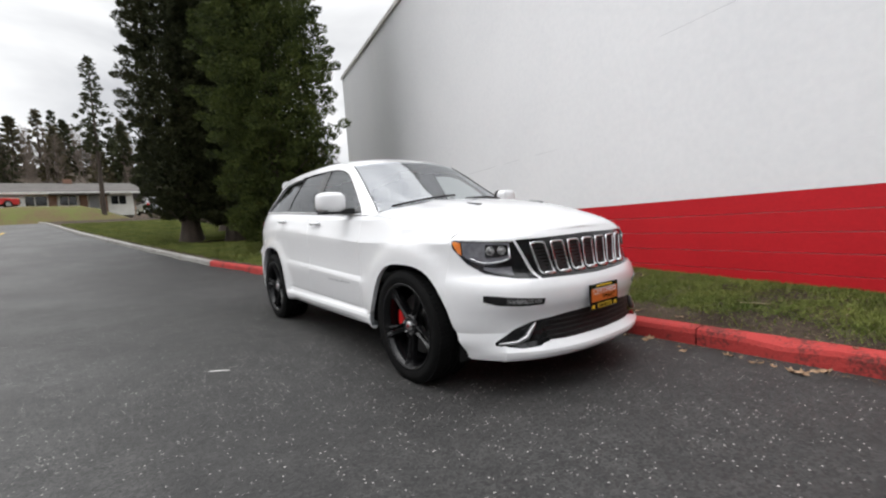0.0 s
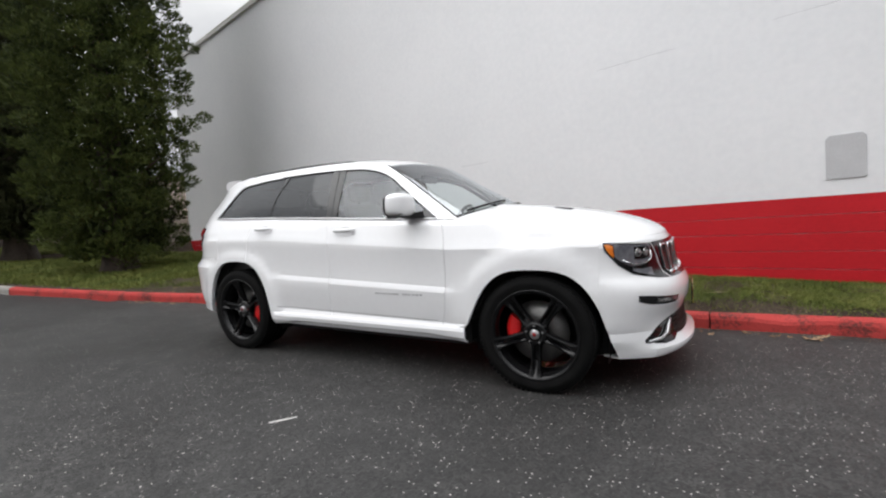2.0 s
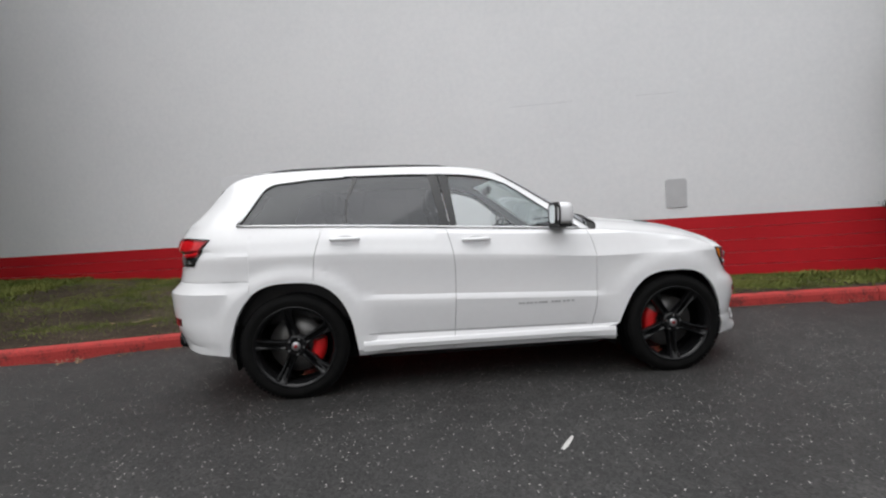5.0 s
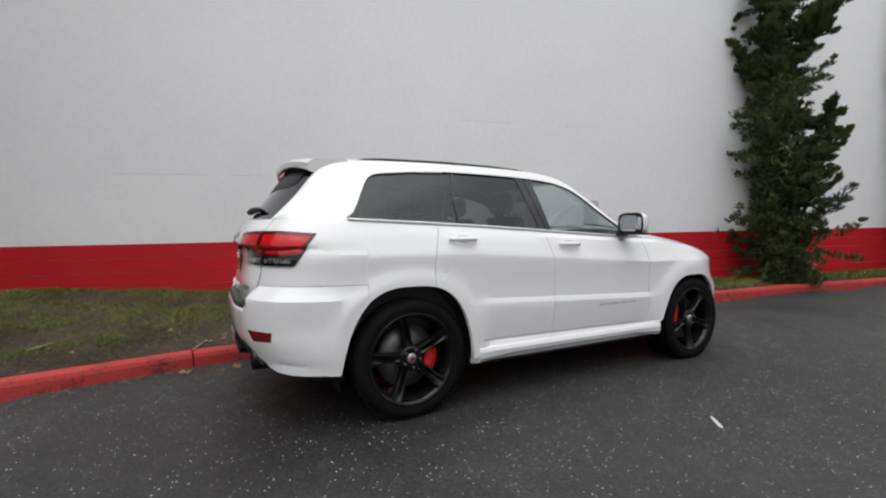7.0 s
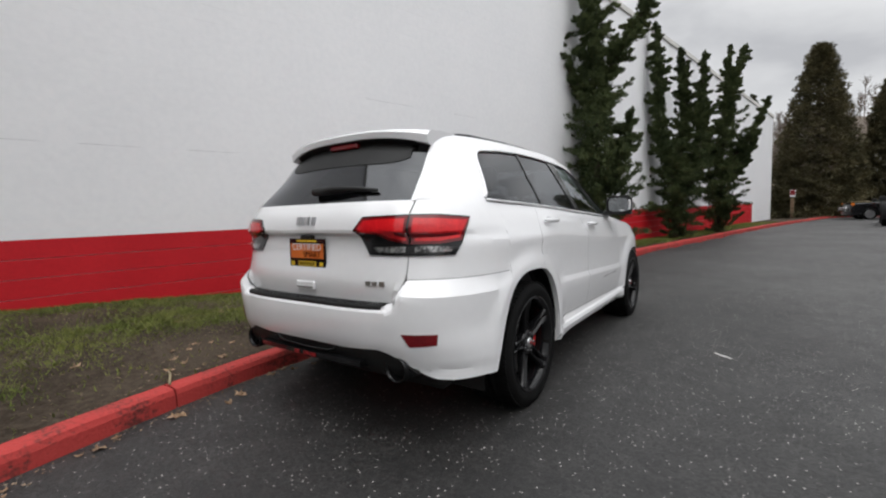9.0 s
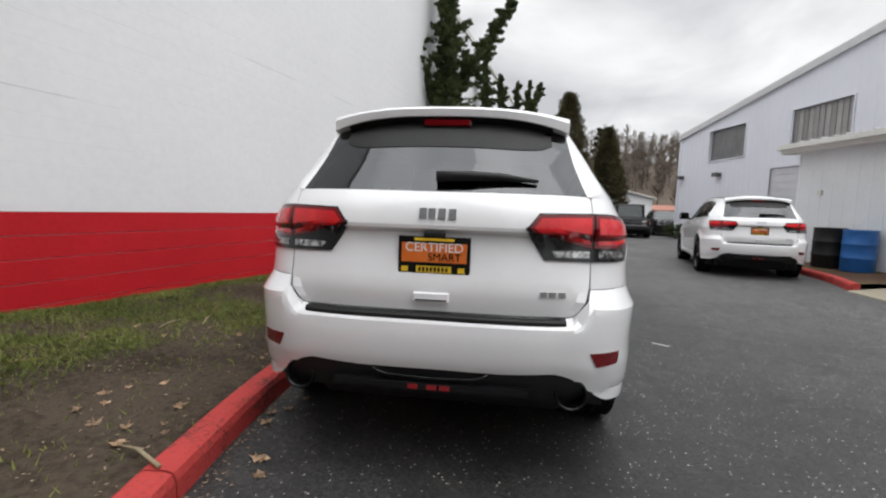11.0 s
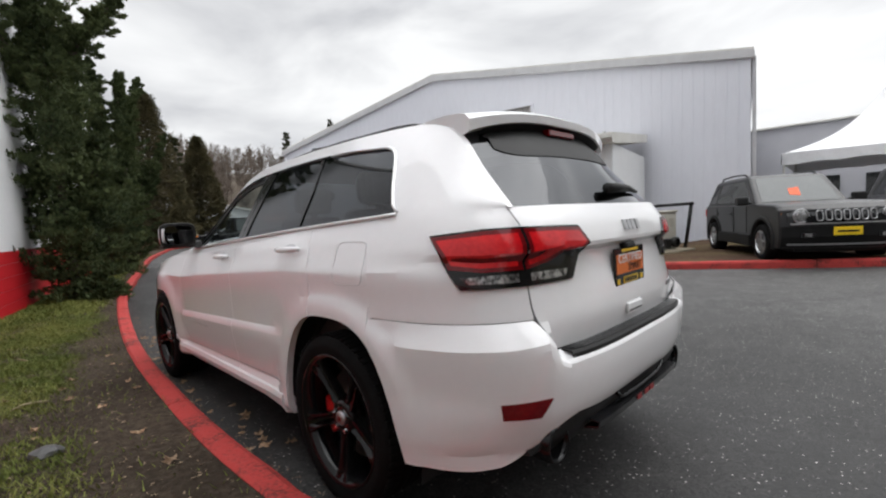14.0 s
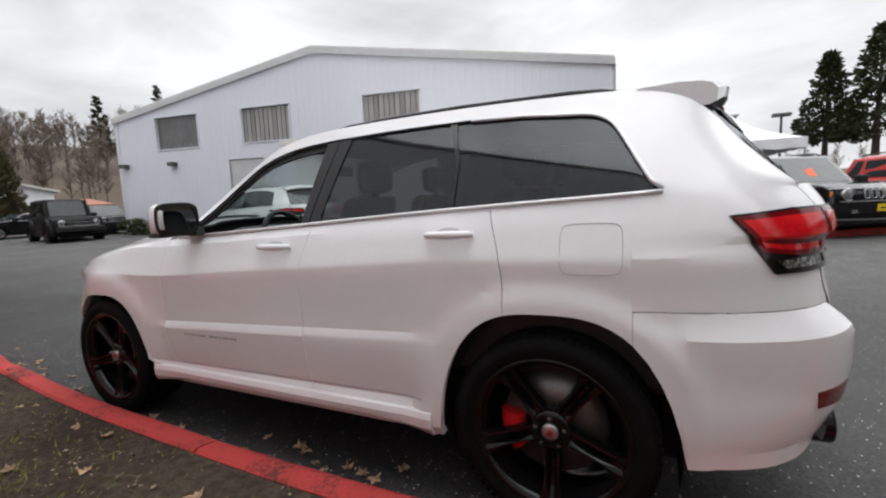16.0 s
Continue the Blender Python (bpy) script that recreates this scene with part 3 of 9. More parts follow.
def build_annex():
    root = tagged(new("annex"), "low white annex with a grey door and overhanging eaves", "building")
    ds0, ds1, dtop, floor = (2.30 - 1.715) / AD.x, (3.72 - 1.715) / AD.x, 2.29, 0.25
    top = 3.0

    def ribbed(frame_pt, length, skip=None):
        bm = bmesh.new()
        pitch = 0.3048
        for i in range(int(length / pitch) + 1):
            s0, s1 = i * pitch, min((i + 1) * pitch, length)
            if s1 - s0 < 0.02:
                continue
            prof = [(s0, 0), (s0 + 0.26, 0), (s0 + 0.27, 0.005), (s0 + 0.29, 0.005), (s1, 0)] if s1 - s0 > 0.3 else [(s0, 0), (s1, 0)]
            for (a, u), (b, v) in zip(prof, prof[1:]):
                pieces = [(a, b, -0.2)]
                if skip:
                    k0, k1, kt = skip
                    pieces = []
                    if a < k0:
                        pieces.append((a, min(b, k0), -0.2))
                    if b > k1:
                        pieces.append((max(a, k1), b, -0.2))
                    if b > k0 and a < k1:
                        pieces.append((max(a, k0), min(b, k1), kt))
                for p, q, z in pieces:
                    if q - p > 1e-4:
                        bm.faces.new([bm.verts.new(v_) for v_ in (frame_pt(p, u, z), frame_pt(q, v, z), frame_pt(q, v, top), frame_pt(p, u, top))])
        bmesh.ops.recalc_face_normals(bm, faces=bm.faces)
        return bm
    part("front_wall", ribbed(ap, ALEN, (ds0, ds1, dtop)), M_ANNEX, root, "white ribbed siding")
    dep = 4.3
    part("side_wall", a_box(0.0, 0.08, -dep, -0.004, -0.2, top), M_ANNEX, root, "smooth white end wall")
    part("side_wall", ribbed(lambda s, u, z: ap(ALEN + u, -s, z), dep), M_ANNEX, root)
    # eaves and roof
    bm = bmesh.new()
    rows = []
    for s in (-0.08, ALEN + 0.25):
        rows.append([ap(s, u, z) for u, z in ((0.32, 2.98), (0.34, 3.20), (0.30, 3.23), (-dep - 0.1, 3.75), (-dep - 0.1, 3.5), (0.0, 2.98))])
    grid_bm(rows, bm, close=True)
    for r in rows:
        bm.faces.new([bm.verts.new(p) for p in r])
    bmesh.ops.recalc_face_normals(bm, faces=bm.faces)
    part("roof", bm, M_TRIM, root, "cream eaves and fascia")
    part("gutter", a_box(-0.10, ALEN + 0.27, 0.34, 0.44, 3.08, 3.20), M_TRIM, root)
    for i in range(22):
        s = 0.1 + i * 0.3
        part("roof_rib", a_box(s, s + 0.05, -0.2, 0.34, 3.235, 3.262), M_GREYPAINT, root)
    # door
    d = part("door", a_box(ds0, ds1, -0.10, -0.06, floor, dtop), M_GREYDOOR, root, "wide plain grey steel door")
    bm = a_box(ds0 - 0.06, ds0, -0.1, 0.03, floor, dtop + 0.06)
    a_box(ds1, ds1 + 0.06, -0.1, 0.03, floor, dtop + 0.06, bm=bm)
    a_box(ds0, ds1, -0.1, 0.03, dtop, dtop + 0.06, bm=bm)
    part("door_frame", bm, M_ANNEX, d)
    # lamp over the wall
    s = (5.75 - 1.715) / AD.x
    l = part("wall_lamp", a_box(s - 0.2, s + 0.2, 0.02, 0.1, 2.62, 2.76), M_LAMP, root, "dark twin spot lamp")
    for k in (-0.12, 0.1):
        part("lamp_head", cyl_bm(ap(s + k, 0.08, 2.66), ap(s + k, 0.34, 2.58), 0.07, 0.09), M_LAMP, l)
    part("junction_box", a_box((7.6 - 1.7) / AD.x, (7.7 - 1.7) / AD.x, 0.0, 0.06, 1.9, 2.02), M_TRIM, root)
    # conduit box and a pipe on the end wall, behind the cooling unit
    part("conduit_box", a_box(-0.15, -0.004, -0.74, -0.50, 1.05, 1.47), M_GREYPAINT, root, "grey switch box")
    for u in (-0.70, -0.64, -0.57):
        part("conduit", cyl_bm(ap(-0.06, u, 0.2), ap(-0.06, u, 1.06), 0.022, n=8), M_GREYPAINT, root)
    part("pipe", cyl_bm(ap(-0.07, -1.0, 0.2), ap(-0.07, -1.0, 1.46), 0.03, n=10), M_TRIM, root, "cream pipe")
    part("valve", cyl_bm(ap(-0.10, -1.12, 1.30), ap(-0.10, -1.12, 1.46), 0.055, n=10), M_RUST, root, "rusty brown valve")
    return root


M_RUST = mat("rusty_valve", (0.16, 0.07, 0.035), (0.26, 0.13, 0.07), 0.8, scale=9, fine=60)
M_ANNEX = mat("annex_white_paint", (0.64, 0.65, 0.66), (0.72, 0.73, 0.74), 0.5, scale=1, fine=25, bump=0.001)
build_annex()


# ---------- the white car: surfaces ----------
def paint_material(name, c, rough=0.28, flake=0.0):
    m = mat(name, c, tuple(min(1, v * 1.03) for v in c), rough, scale=1.2, fine=25, coat=1.0, spec=0.4)
    m.node_tree.nodes["Principled BSDF"].inputs["Coat Roughness"].default_value = 0.03
    return m


def glass_material(name, tint, ior=1.75):
    """See-through tinted glass whose gloss follows Fresnel."""
    m = bpy.data.materials.new(name)
    m.use_nodes = True
    nt = m.node_tree
    nt.nodes.clear()
    N, L = nt.nodes.new, nt.links.new
    out, mx = N("ShaderNodeOutputMaterial"), N("ShaderNodeMixShader")
    tr, gl, fr = N("ShaderNodeBsdfTransparent"), N("ShaderNodeBsdfGlossy"), N("ShaderNodeLayerWeight")
    tr.inputs[0].default_value = (*tint, 1)
    gl.inputs["Roughness"].default_value = 0.02
    gl.inputs["Color"].default_value = (0.95, 0.97, 1.0, 1)
    fr.inputs["Blend"].default_value = 0.5
    r0 = ((ior - 1) / (ior + 1)) ** 2
    pw, ma = N("ShaderNodeMath"), N("ShaderNodeMath")
    pw.operation, ma.operation = "POWER", "MULTIPLY_ADD"
    pw.inputs[1].default_value = 5.0
    ma.inputs[1].default_value, ma.inputs[2].default_value = 1 - r0, r0
    L(fr.outputs["Facing"], pw.inputs[0])
    L(pw.outputs[0], ma.inputs[0])
    L(ma.outputs[0], mx.inputs[0])
    L(tr.outputs[0], mx.inputs[1])
    L(gl.outputs[0], mx.inputs[2])
    L(mx.outputs[0], out.inputs[0])
    return m


M_PAINT = paint_material("white_car_paint", (0.82, 0.82, 0.83))
M_GLASS = glass_material("clear_window_glass", (0.80, 0.86, 0.86), 1.85)
M_SCREEN = glass_material("windscreen_glass", (0.70, 0.78, 0.77), 3.0)
M_TINT = glass_material("dark_privacy_glass", (0.11, 0.11, 0.12), 1.62)
M_REARG = glass_material("rear_privacy_glass", (0.045, 0.045, 0.05))
M_BLACKG = mat("gloss_black", (0.008, 0.008, 0.009), (0.012, 0.012, 0.013), 0.14, scale=9, fine=80, coat=0.2, spec=0.4)
M_BLACKP = mat("black_plastic", (0.008, 0.008, 0.008), (0.016, 0.016, 0.016), 0.5, scale=9, fine=120, spec=0.3)
M_DARK = mat("dark_underbody", (0.006, 0.006, 0.006), (0.013, 0.013, 0.013), 0.8, scale=5, fine=50)
M_CHROME = mat("chrome", (0.62, 0.62, 0.63), (0.72, 0.72, 0.73), 0.10, metal=1.0, scale=5, fine=40)
M_SILVER = mat("satin_silver", (0.45, 0.45, 0.46), (0.55, 0.55, 0.56), 0.28, metal=0.9, scale=5, fine=40)
M_TYRE = mat("tyre_rubber", (0.004, 0.004, 0.004), (0.008, 0.008, 0.008), 0.85, scale=9, fine=120, bump=0.001, spec=0.1)
M_RIM = mat("gloss_black_rim", (0.004, 0.004, 0.0045), (0.008, 0.008, 0.0085), 0.09, scale=9, fine=80, coat=0.0, spec=0.30)
M_CALIPER = mat("red_caliper", (0.55, 0.010, 0.012), (0.66, 0.015, 0.016), 0.3, scale=8, fine=60)
M_STEEL = mat("brake_disc_steel", (0.16, 0.155, 0.15), (0.24, 0.235, 0.23), 0.40, metal=0.8, scale=8, fine=80)
M_LENSR = mat("red_lamp_lens", (0.52, 0.006, 0.012), (0.72, 0.016, 0.020), 0.12, scale=14, fine=70, coat=0.35, spec=0.35)
M_LENSD = mat("dark_red_lens", (0.12, 0.003, 0.006), (0.18, 0.006, 0.009), 0.12, scale=10, fine=70, coat=0.4, spec=0.35)
M_LENSC = mat("clear_lamp_lens", (0.06, 0.06, 0.062), (0.62, 0.62, 0.62), 0.10, scale=45, fine=120, metal=0.6, coat=0.5, lo=0.42, hi=0.60)
M_LENSG = mat("smoked_headlamp_lens", (0.10, 0.10, 0.115), (0.20, 0.20, 0.22), 0.08, scale=6, fine=30, coat=1.0)
M_AMBER = mat("amber_lens", (0.72, 0.16, 0.010), (0.85, 0.24, 0.02), 0.15, scale=10, fine=70, coat=1.0)
M_SEAT = mat("black_leather", (0.012, 0.012, 0.013), (0.028, 0.027, 0.027), 0.5, scale=8, fine=90)
M_ORANGE = mat("orange_plate", (0.62, 0.13, 0.015), (0.74, 0.18, 0.03), 0.4, scale=8, fine=60)
M_YELLOW = mat("yellow_print", (0.72, 0.46, 0.02), (0.80, 0.54, 0.03), 0.4, scale=8, fine=60)
M_WPRINT = mat("white_print", (0.75, 0.75, 0.74), (0.82, 0.82, 0.81), 0.4, scale=8, fine=60)
M_REDBADGE = mat("red_badge", (0.20, 0.012, 0.015), (0.28, 0.016, 0.02), 0.35, scale=8, fine=60)
M_GREYSEAM = mat("panel_seal_grey", (0.20, 0.20, 0.205), (0.26, 0.26, 0.265), 0.7, scale=9, fine=60)
M_PIPE = mat("dark_chrome", (0.018, 0.018, 0.019), (0.035, 0.035, 0.036), 0.20, metal=0.8, scale=9, fine=60)
M_BRIGHT = mat("satin_bright_trim", (0.72, 0.72, 0.73), (0.80, 0.80, 0.81), 0.34, metal=0.55, scale=5, fine=40)
M_BADGE = mat("grey_badge", (0.40, 0.40, 0.41), (0.52, 0.52, 0.53), 0.35, metal=0.3, scale=9, fine=60)
M_MIRROR = mat("mirror_glass", (0.82, 0.83, 0.84), None, 0.02, metal=1.0)

WB = 1.457
AXF, AXR = 1.2, -1.2
# (z at the rear doors, z at the front door, half width)
LEV = [(0.285, 0.285, 0.910), (0.33, 0.33, 0.938), (0.395, 0.378, 0.944), (0.43, 0.41, 0.928), (0.48, 0.44, 0.936), (0.58, 0.53, 0.950),
       (0.69, 0.63, 0.960), (0.706, 0.643, 0.957), (0.735, 0.67, 0.943), (0.82, 0.77, 0.941), (0.92, 0.87, 0.945), (1.03, 0.94, 0.950),
       (1.051, 0.951, 0.947), (1.085, 0.985, 0.932), (1.13, 1.04, 0.917), (1.19, 1.11, 0.893)]
BELT = [(-2.25, 1.262), (-1.9, 1.262), (-1.79, 1.258), (-1.04, 1.232), (-0.29, 1.198), (0.61, 1.155), (0.82, 1.150), (1.2, 1.115), (1.6, 1.062), (1.9, 1.005), (2.2, 0.975)]
XF = [(0.20, 2.27), (0.235, 2.345), (0.265, 2.368), (0.295, 2.364), (0.325, 2.318), (0.40, 2.295), (0.46, 2.295), (0.52, 2.318), (0.56, 2.335), (0.64, 2.335), (0.70, 2.305), (0.735, 2.262), (0.76, 2.245), (0.93, 2.222), (0.985, 2.19), (1.02, 2.14)]
XR = [(0.40, -2.38), (0.47, -2.41), (0.54, -2.445), (0.62, -2.462), (0.69, -2.465), (0.725, -2.455), (0.745, -2.40), (0.80, -2.408), (0.86, -2.412), (0.95, -2.395), (1.085, -2.378), (1.095, -2.392), (1.105, -2.412), (1.14, -2.412), (1.20, -2.395), (1.25, -2.365), (1.28, -2.345)]


# the nose's profile at its corners, where the chin runs out
XFC = [(0.20, 2.17), (0.235, 2.225), (0.27, 2.255), (0.31, 2.270), (0.36, 2.280), (0.44, 2.290), (0.52, 2.305), (0.56, 2.315), (0.64, 2.325), (0.70, 2.300), (0.735, 2.262), (0.76, 2.245), (0.93, 2.222), (0.985, 2.19), (1.02, 2.14)]


SEAM = 0.872


def belt_z(x):
    return smooth_interp(x, BELT)


def lev_z(k, x):
    a, b, _ = LEV[k]
    t = max(0.0, min(1.0, (x + 1.0) / 1.84))
    z = a + (b - a) * t
    return min(z, belt_z(x) - 0.013 * (len(LEV) - k)) if k > 8 else z


def side_w(x, z):
    """Half width of the body's flank, before the ends curve in."""
    zs = [lev_z(k, x) for k in range(len(LEV))] + [belt_z(x)]
    ws = [l[2] for l in LEV] + [0.862]
    pts = list(zip(zs, ws))
    w = interp(z, pts)
    # door recess fades out near the wheels
    flat = 0.947 if z < 0.9 else w
    f = max(0.0, min(1.0, (x + 1.0) / 0.12)) * max(0.0, min(1.0, (0.95 - x) / 0.12))
    if 0.42 < z < 0.95:
        w = w * f + flat * (1 - f)
    # flared arches
    for cx in (WB, -WB):
        dx, dz = abs(x - cx) / 1.05, (z - 0.40)
        r = math.hypot(dx, dz)
        if r < 0.62:
            k = 1 - max(0.0, (r - 0.49) / 0.09)
            k = max(0.0, min(1.0, k))
            w += 0.021 * k * k * (3 - 2 * k)
    return w


def ends(z):
    xf, xr = smooth_interp(z, XF), smooth_interp(z, XR)
    m = 3.7
    mr = 4.5 + (4.3 - 4.5) * max(0, min(1, (z - 0.7) / 0.35))
    return xf, xr, m, mr


def y_at(x, z):
    """Half width of the body at x (side stations)."""
    w = side_w(x, z)
    xf, xr, m, mr = ends(z)
    if x > AXF:
        xf = smooth_interp(z, XFC)
        q = min(1.0, (x - AXF) / (xf - AXF))
        return w * (1 - q**m) ** (1 / 2.3)
    if x < AXR:
        if 0.70 < z < SEAM:
            xr = interp(z, [(0.70, -2.465), (0.80, -2.462), (0.835, -2.445), (SEAM, -2.405)])
        q = min(1.0, (AXR - x) / (AXR - xr))
        return w * (1 - q**mr) ** 0.25
    return w


def x_front(y, z):
    xf, xr, m, mr = ends(z)
    w = side_w(1.9, z)
    q = min(1.0, abs(y) / w)
    return AXF + (xf - AXF) * (1 - q**2.3) ** (1 / m)


def x_rear(y, z):
    xf, xr, m, mr = ends(z)
    w = side_w(-2.0, z)
    if 0.70 < z < SEAM:
        k = max(0.0, min(1.0, (abs(y) - 0.60) / 0.06))
        xr += (interp(z, [(0.70, -2.465), (0.80, -2.462), (0.835, -2.445), (SEAM, -2.405)]) - xr) * k
    q = min(1.0, abs(y) / w)
    return AXR + (xr - AXR) * (1 - q**4) ** (1 / mr)


def rear_corner(k, z, side, off=0.0):
    """Round the tail's corner: k = 0 on the tail at y = 0.6655, 1 on the flank at x = -2.0."""
    xf, xr, m, mr = ends(z)
    if 0.70 < z < SEAM:
        xr = interp(z, [(0.70, -2.465), (0.80, -2.462), (0.835, -2.445), (SEAM, -2.405)])
    w = side_w(-2.0, z)

    def at(k):
        t0 = math.asin(min(1.0, (0.6655 / w) ** 2))
        t1 = math.acos(min(1.0, (0.8 / (AXR - xr)) ** (mr / 2)))
        t = t0 + (t1 - t0) * k
        return Vector((AXR + (xr - AXR) * math.cos(t) ** (2 / mr), side * w * math.sin(t) ** 0.5, z))
    p = at(k)
    if off:
        d = at(k + 0.01) - at(k - 0.01)
        p += Vector((-d.y * side, d.x * side, 0)).normalized() * off
    return p


def outer_u(x, z):
    """The lamp's running coordinate at which the tail's corner reaches x."""
    a, b = 0.0, 1.0
    for i in range(24):
        k = (a + b) / 2
        if rear_corner(k, z, 1).x < x:
            a = k
        else:
            b = k
    return 0.6655 + a * 0.3345


def front_corner(k, z, side, off=0.0):
    """Round the nose's corner: k = 0 on the nose at y = 0.70, 1 on the flank at x = 1.86."""
    x0, xr, m, mr = ends(z)
    x1 = smooth_interp(z, XFC)

    def at(k):
        w = side_w(1.9 - 0.04 * min(1.0, max(0.0, k)), z)
        xf = x0 + (x1 - x0) * min(1.0, max(0.0, k)) ** 0.7
        t0 = math.asin(min(1.0, (0.70 / w) ** 1.15))
        t1 = math.acos(min(1.0, (0.66 / (xf - AXF)) ** (m / 2)))
        t = t0 + (t1 - t0) * k
        return Vector((AXF + (xf - AXF) * math.cos(t) ** (2 / m), side * w * math.sin(t) ** (2 / 2.3), z))
    p = at(k)
    if off:
        d = at(k + 0.01) - at(k - 0.01)
        p += Vector((d.y * side, -d.x * side, 0)).normalized() * off
    return p


def front_k(x, z):
    """How far round the nose's corner lies x at the height z."""
    a, b = 0.0, 1.0
    for i in range(24):
        k = (a + b) / 2
        if front_corner(k, z, 1).x > x:
            a = k
        else:
            b = k
    return b


def front_pt(y, z, off=0.0):
    """On the nose; offset outwards."""
    p = Vector((x_front(y, z), y, z))
    if off:
        e = 0.01
        ty = Vector((x_front(y + e, z) - x_front(y - e, z), 2 * e, 0))
        n = Vector((ty.y, -ty.x, 0)).normalized()
        p += n * off
    return p


def rear_pt(y, z, off=0.0):
    p = Vector((x_rear(y, z), y, z))
    if off:
        e = 0.01
        ty = Vector((x_rear(y + e, z) - x_rear(y - e, z), 2 * e, 0))
        n = Vector((-ty.y, ty.x, 0)).normalized()
        p += n * off
    return p


def flank_pt(x, z, side, off=0.0):
    return Vector((x, side * (y_at(x, z) + off), z))


def arch_z(x):
    """Lower edge of the flank: sill or wheel arch."""
    sill = 0.285 if x < 1.0 else 0.262
    if x < -1.5:
        sill = interp(-x, [(1.5, 0.300), (1.88, 0.335), (2.1, 0.350), (2.2, 0.360)])
    z = sill
    for cx, top, half in ((WB, 0.805, 0.455), (-WB, 0.848, 0.46)):
        q = abs(x - cx) / half
        if q < 1:
            z = max(z, 0.25 + (top - 0.25) * (1 - q**3.0) ** (1 / 1.9))
    return z


def shell(name, rows, material, parent, label="", out=None, thick=0.012, smooth=True):
    """A pressed panel: a sheet of quads with thickness, its outer side facing `out`."""
    bm = grid_bm(rows)
    bmesh.ops.remove_doubles(bm, verts=bm.verts, dist=0.0004)
    bm.normal_update()
    if out is not None:
        s = 0
        for f in bm.faces:
            s += f.normal.dot(out(f.calc_center_median())) * f.calc_area()
        if s < 0:
            bmesh.ops.reverse_faces(bm, faces=bm.faces[:])
    if thick:
        bm.normal_update()
        old = list(bm.faces)
        nrm = {v: v.normal.copy() for v in bm.verts}
        rim = [(e.verts[0], e.verts[1]) for e in bm.edges if len(e.link_faces) == 1]
        back = {v: bm.verts.new(v.co - nrm[v] * thick) for v in list(bm.verts)}
        for f in old:
            bm.faces.new([back[v] for v in reversed(f.verts)])
        for p, q in rim:
            bm.faces.new([bm.verts.new(c) for c in (p.co, q.co, back[q].co, back[p].co)])
    ob = part(name, bm, material, parent, label, smooth)
    if smooth:
        ob.data.set_sharp_from_angle(angle=radians(17))
    return ob


def steps(a, b, n):
    return [a + (b - a) * i / n for i in range(n + 1)]


CUT_F = [(0.25, 0.77), (0.39, 0.783), (0.55, 0.815), (0.84, 0.827), (1.04, 0.815), (1.2, 0.755)]
CUT_B = [(0.25, -0.30), (0.42, -0.288), (0.80, -0.269), (1.01, -0.280), (1.2, -0.322), (1.62, -0.37)]
CUT_R = [(0.25, -1.302), (0.83, -1.302), (1.02, -1.293), (1.23, -1.238)]
GAP = 0.0017


def flank_panel(name, xa, xb, side, parent, n, label="", dens=None, top=None):
    """xa, xb: functions of z for the panel's two edges."""
    us = dens or steps(0, 1, n)
    cols = []
    for u in us:
        xm = xa(0.6) + (xb(0.6) - xa(0.6)) * u
        zb, zt = arch_z(xm), belt_z(xm)
        zs = [zb]
        lv = [lev_z(k, xm) for k in range(1, len(LEV))]
        extra = []
        for k, (a, b) in enumerate(zip(lv, lv[1:])):
            extra.append(a)
            if k in (3, 4, 7, 8, 9):
                extra.append((a + b) / 2)
        extra.append(lv[-1])
        for k, z in enumerate(extra):
            zs.append(max(z, zb + 0.0006 * (k + 1)))
        zs.append(zt)
        col = []
        for z in zs:
            x = xa(z) + (xb(z) - xa(z)) * u
            col.append(Vector((x, side * y_at(x, z), z)))
        cols.append(col)
    # return the arch's edge inwards
    for col in cols:
        p = col[0]
        col.insert(0, Vector((p.x, p.y - side * 0.035, p.z + 0.004)))
    return shell(name, cols, M_PAINT, parent, label, lambda p: Vector((0, side, 0)))


def conform(name, pt, bottom, top, material, parent, label="", n=14, m=6, off=0.004, thick=0.01, out=None, smooth=True):
    """A piece that follows a surface, between a lower and an upper line of (u, z)."""
    rows = []
    us_b, us_t = bottom, top
    for j in range(m + 1):
        v = j / m
        row = []
        for i in range(n + 1):
            k = i / n

            def along(line):
                q = k * (len(line) - 1)
                a = min(int(q), len(line) - 2)
                f = q - a
                return (line[a][0] + (line[a + 1][0] - line[a][0]) * f, line[a][1] + (line[a + 1][1] - line[a][1]) * f)
            (ub, zb), (ut, zt) = along(us_b), along(us_t)
            row.append(pt(ub + (ut - ub) * v, zb + (zt - zb) * v, off))
        rows.append(row)
    return shell(name, rows, material, parent, label, out, thick, smooth)


def ring_line(pt, pts, off, r, name, material, parent, n=8, label="", close=True):
    """A thin bead along a closed line of (u, z) on a surface."""
    P = [pt(u, z, off) for u, z in pts]
    return tube(name, P, r, material, parent, label, close)


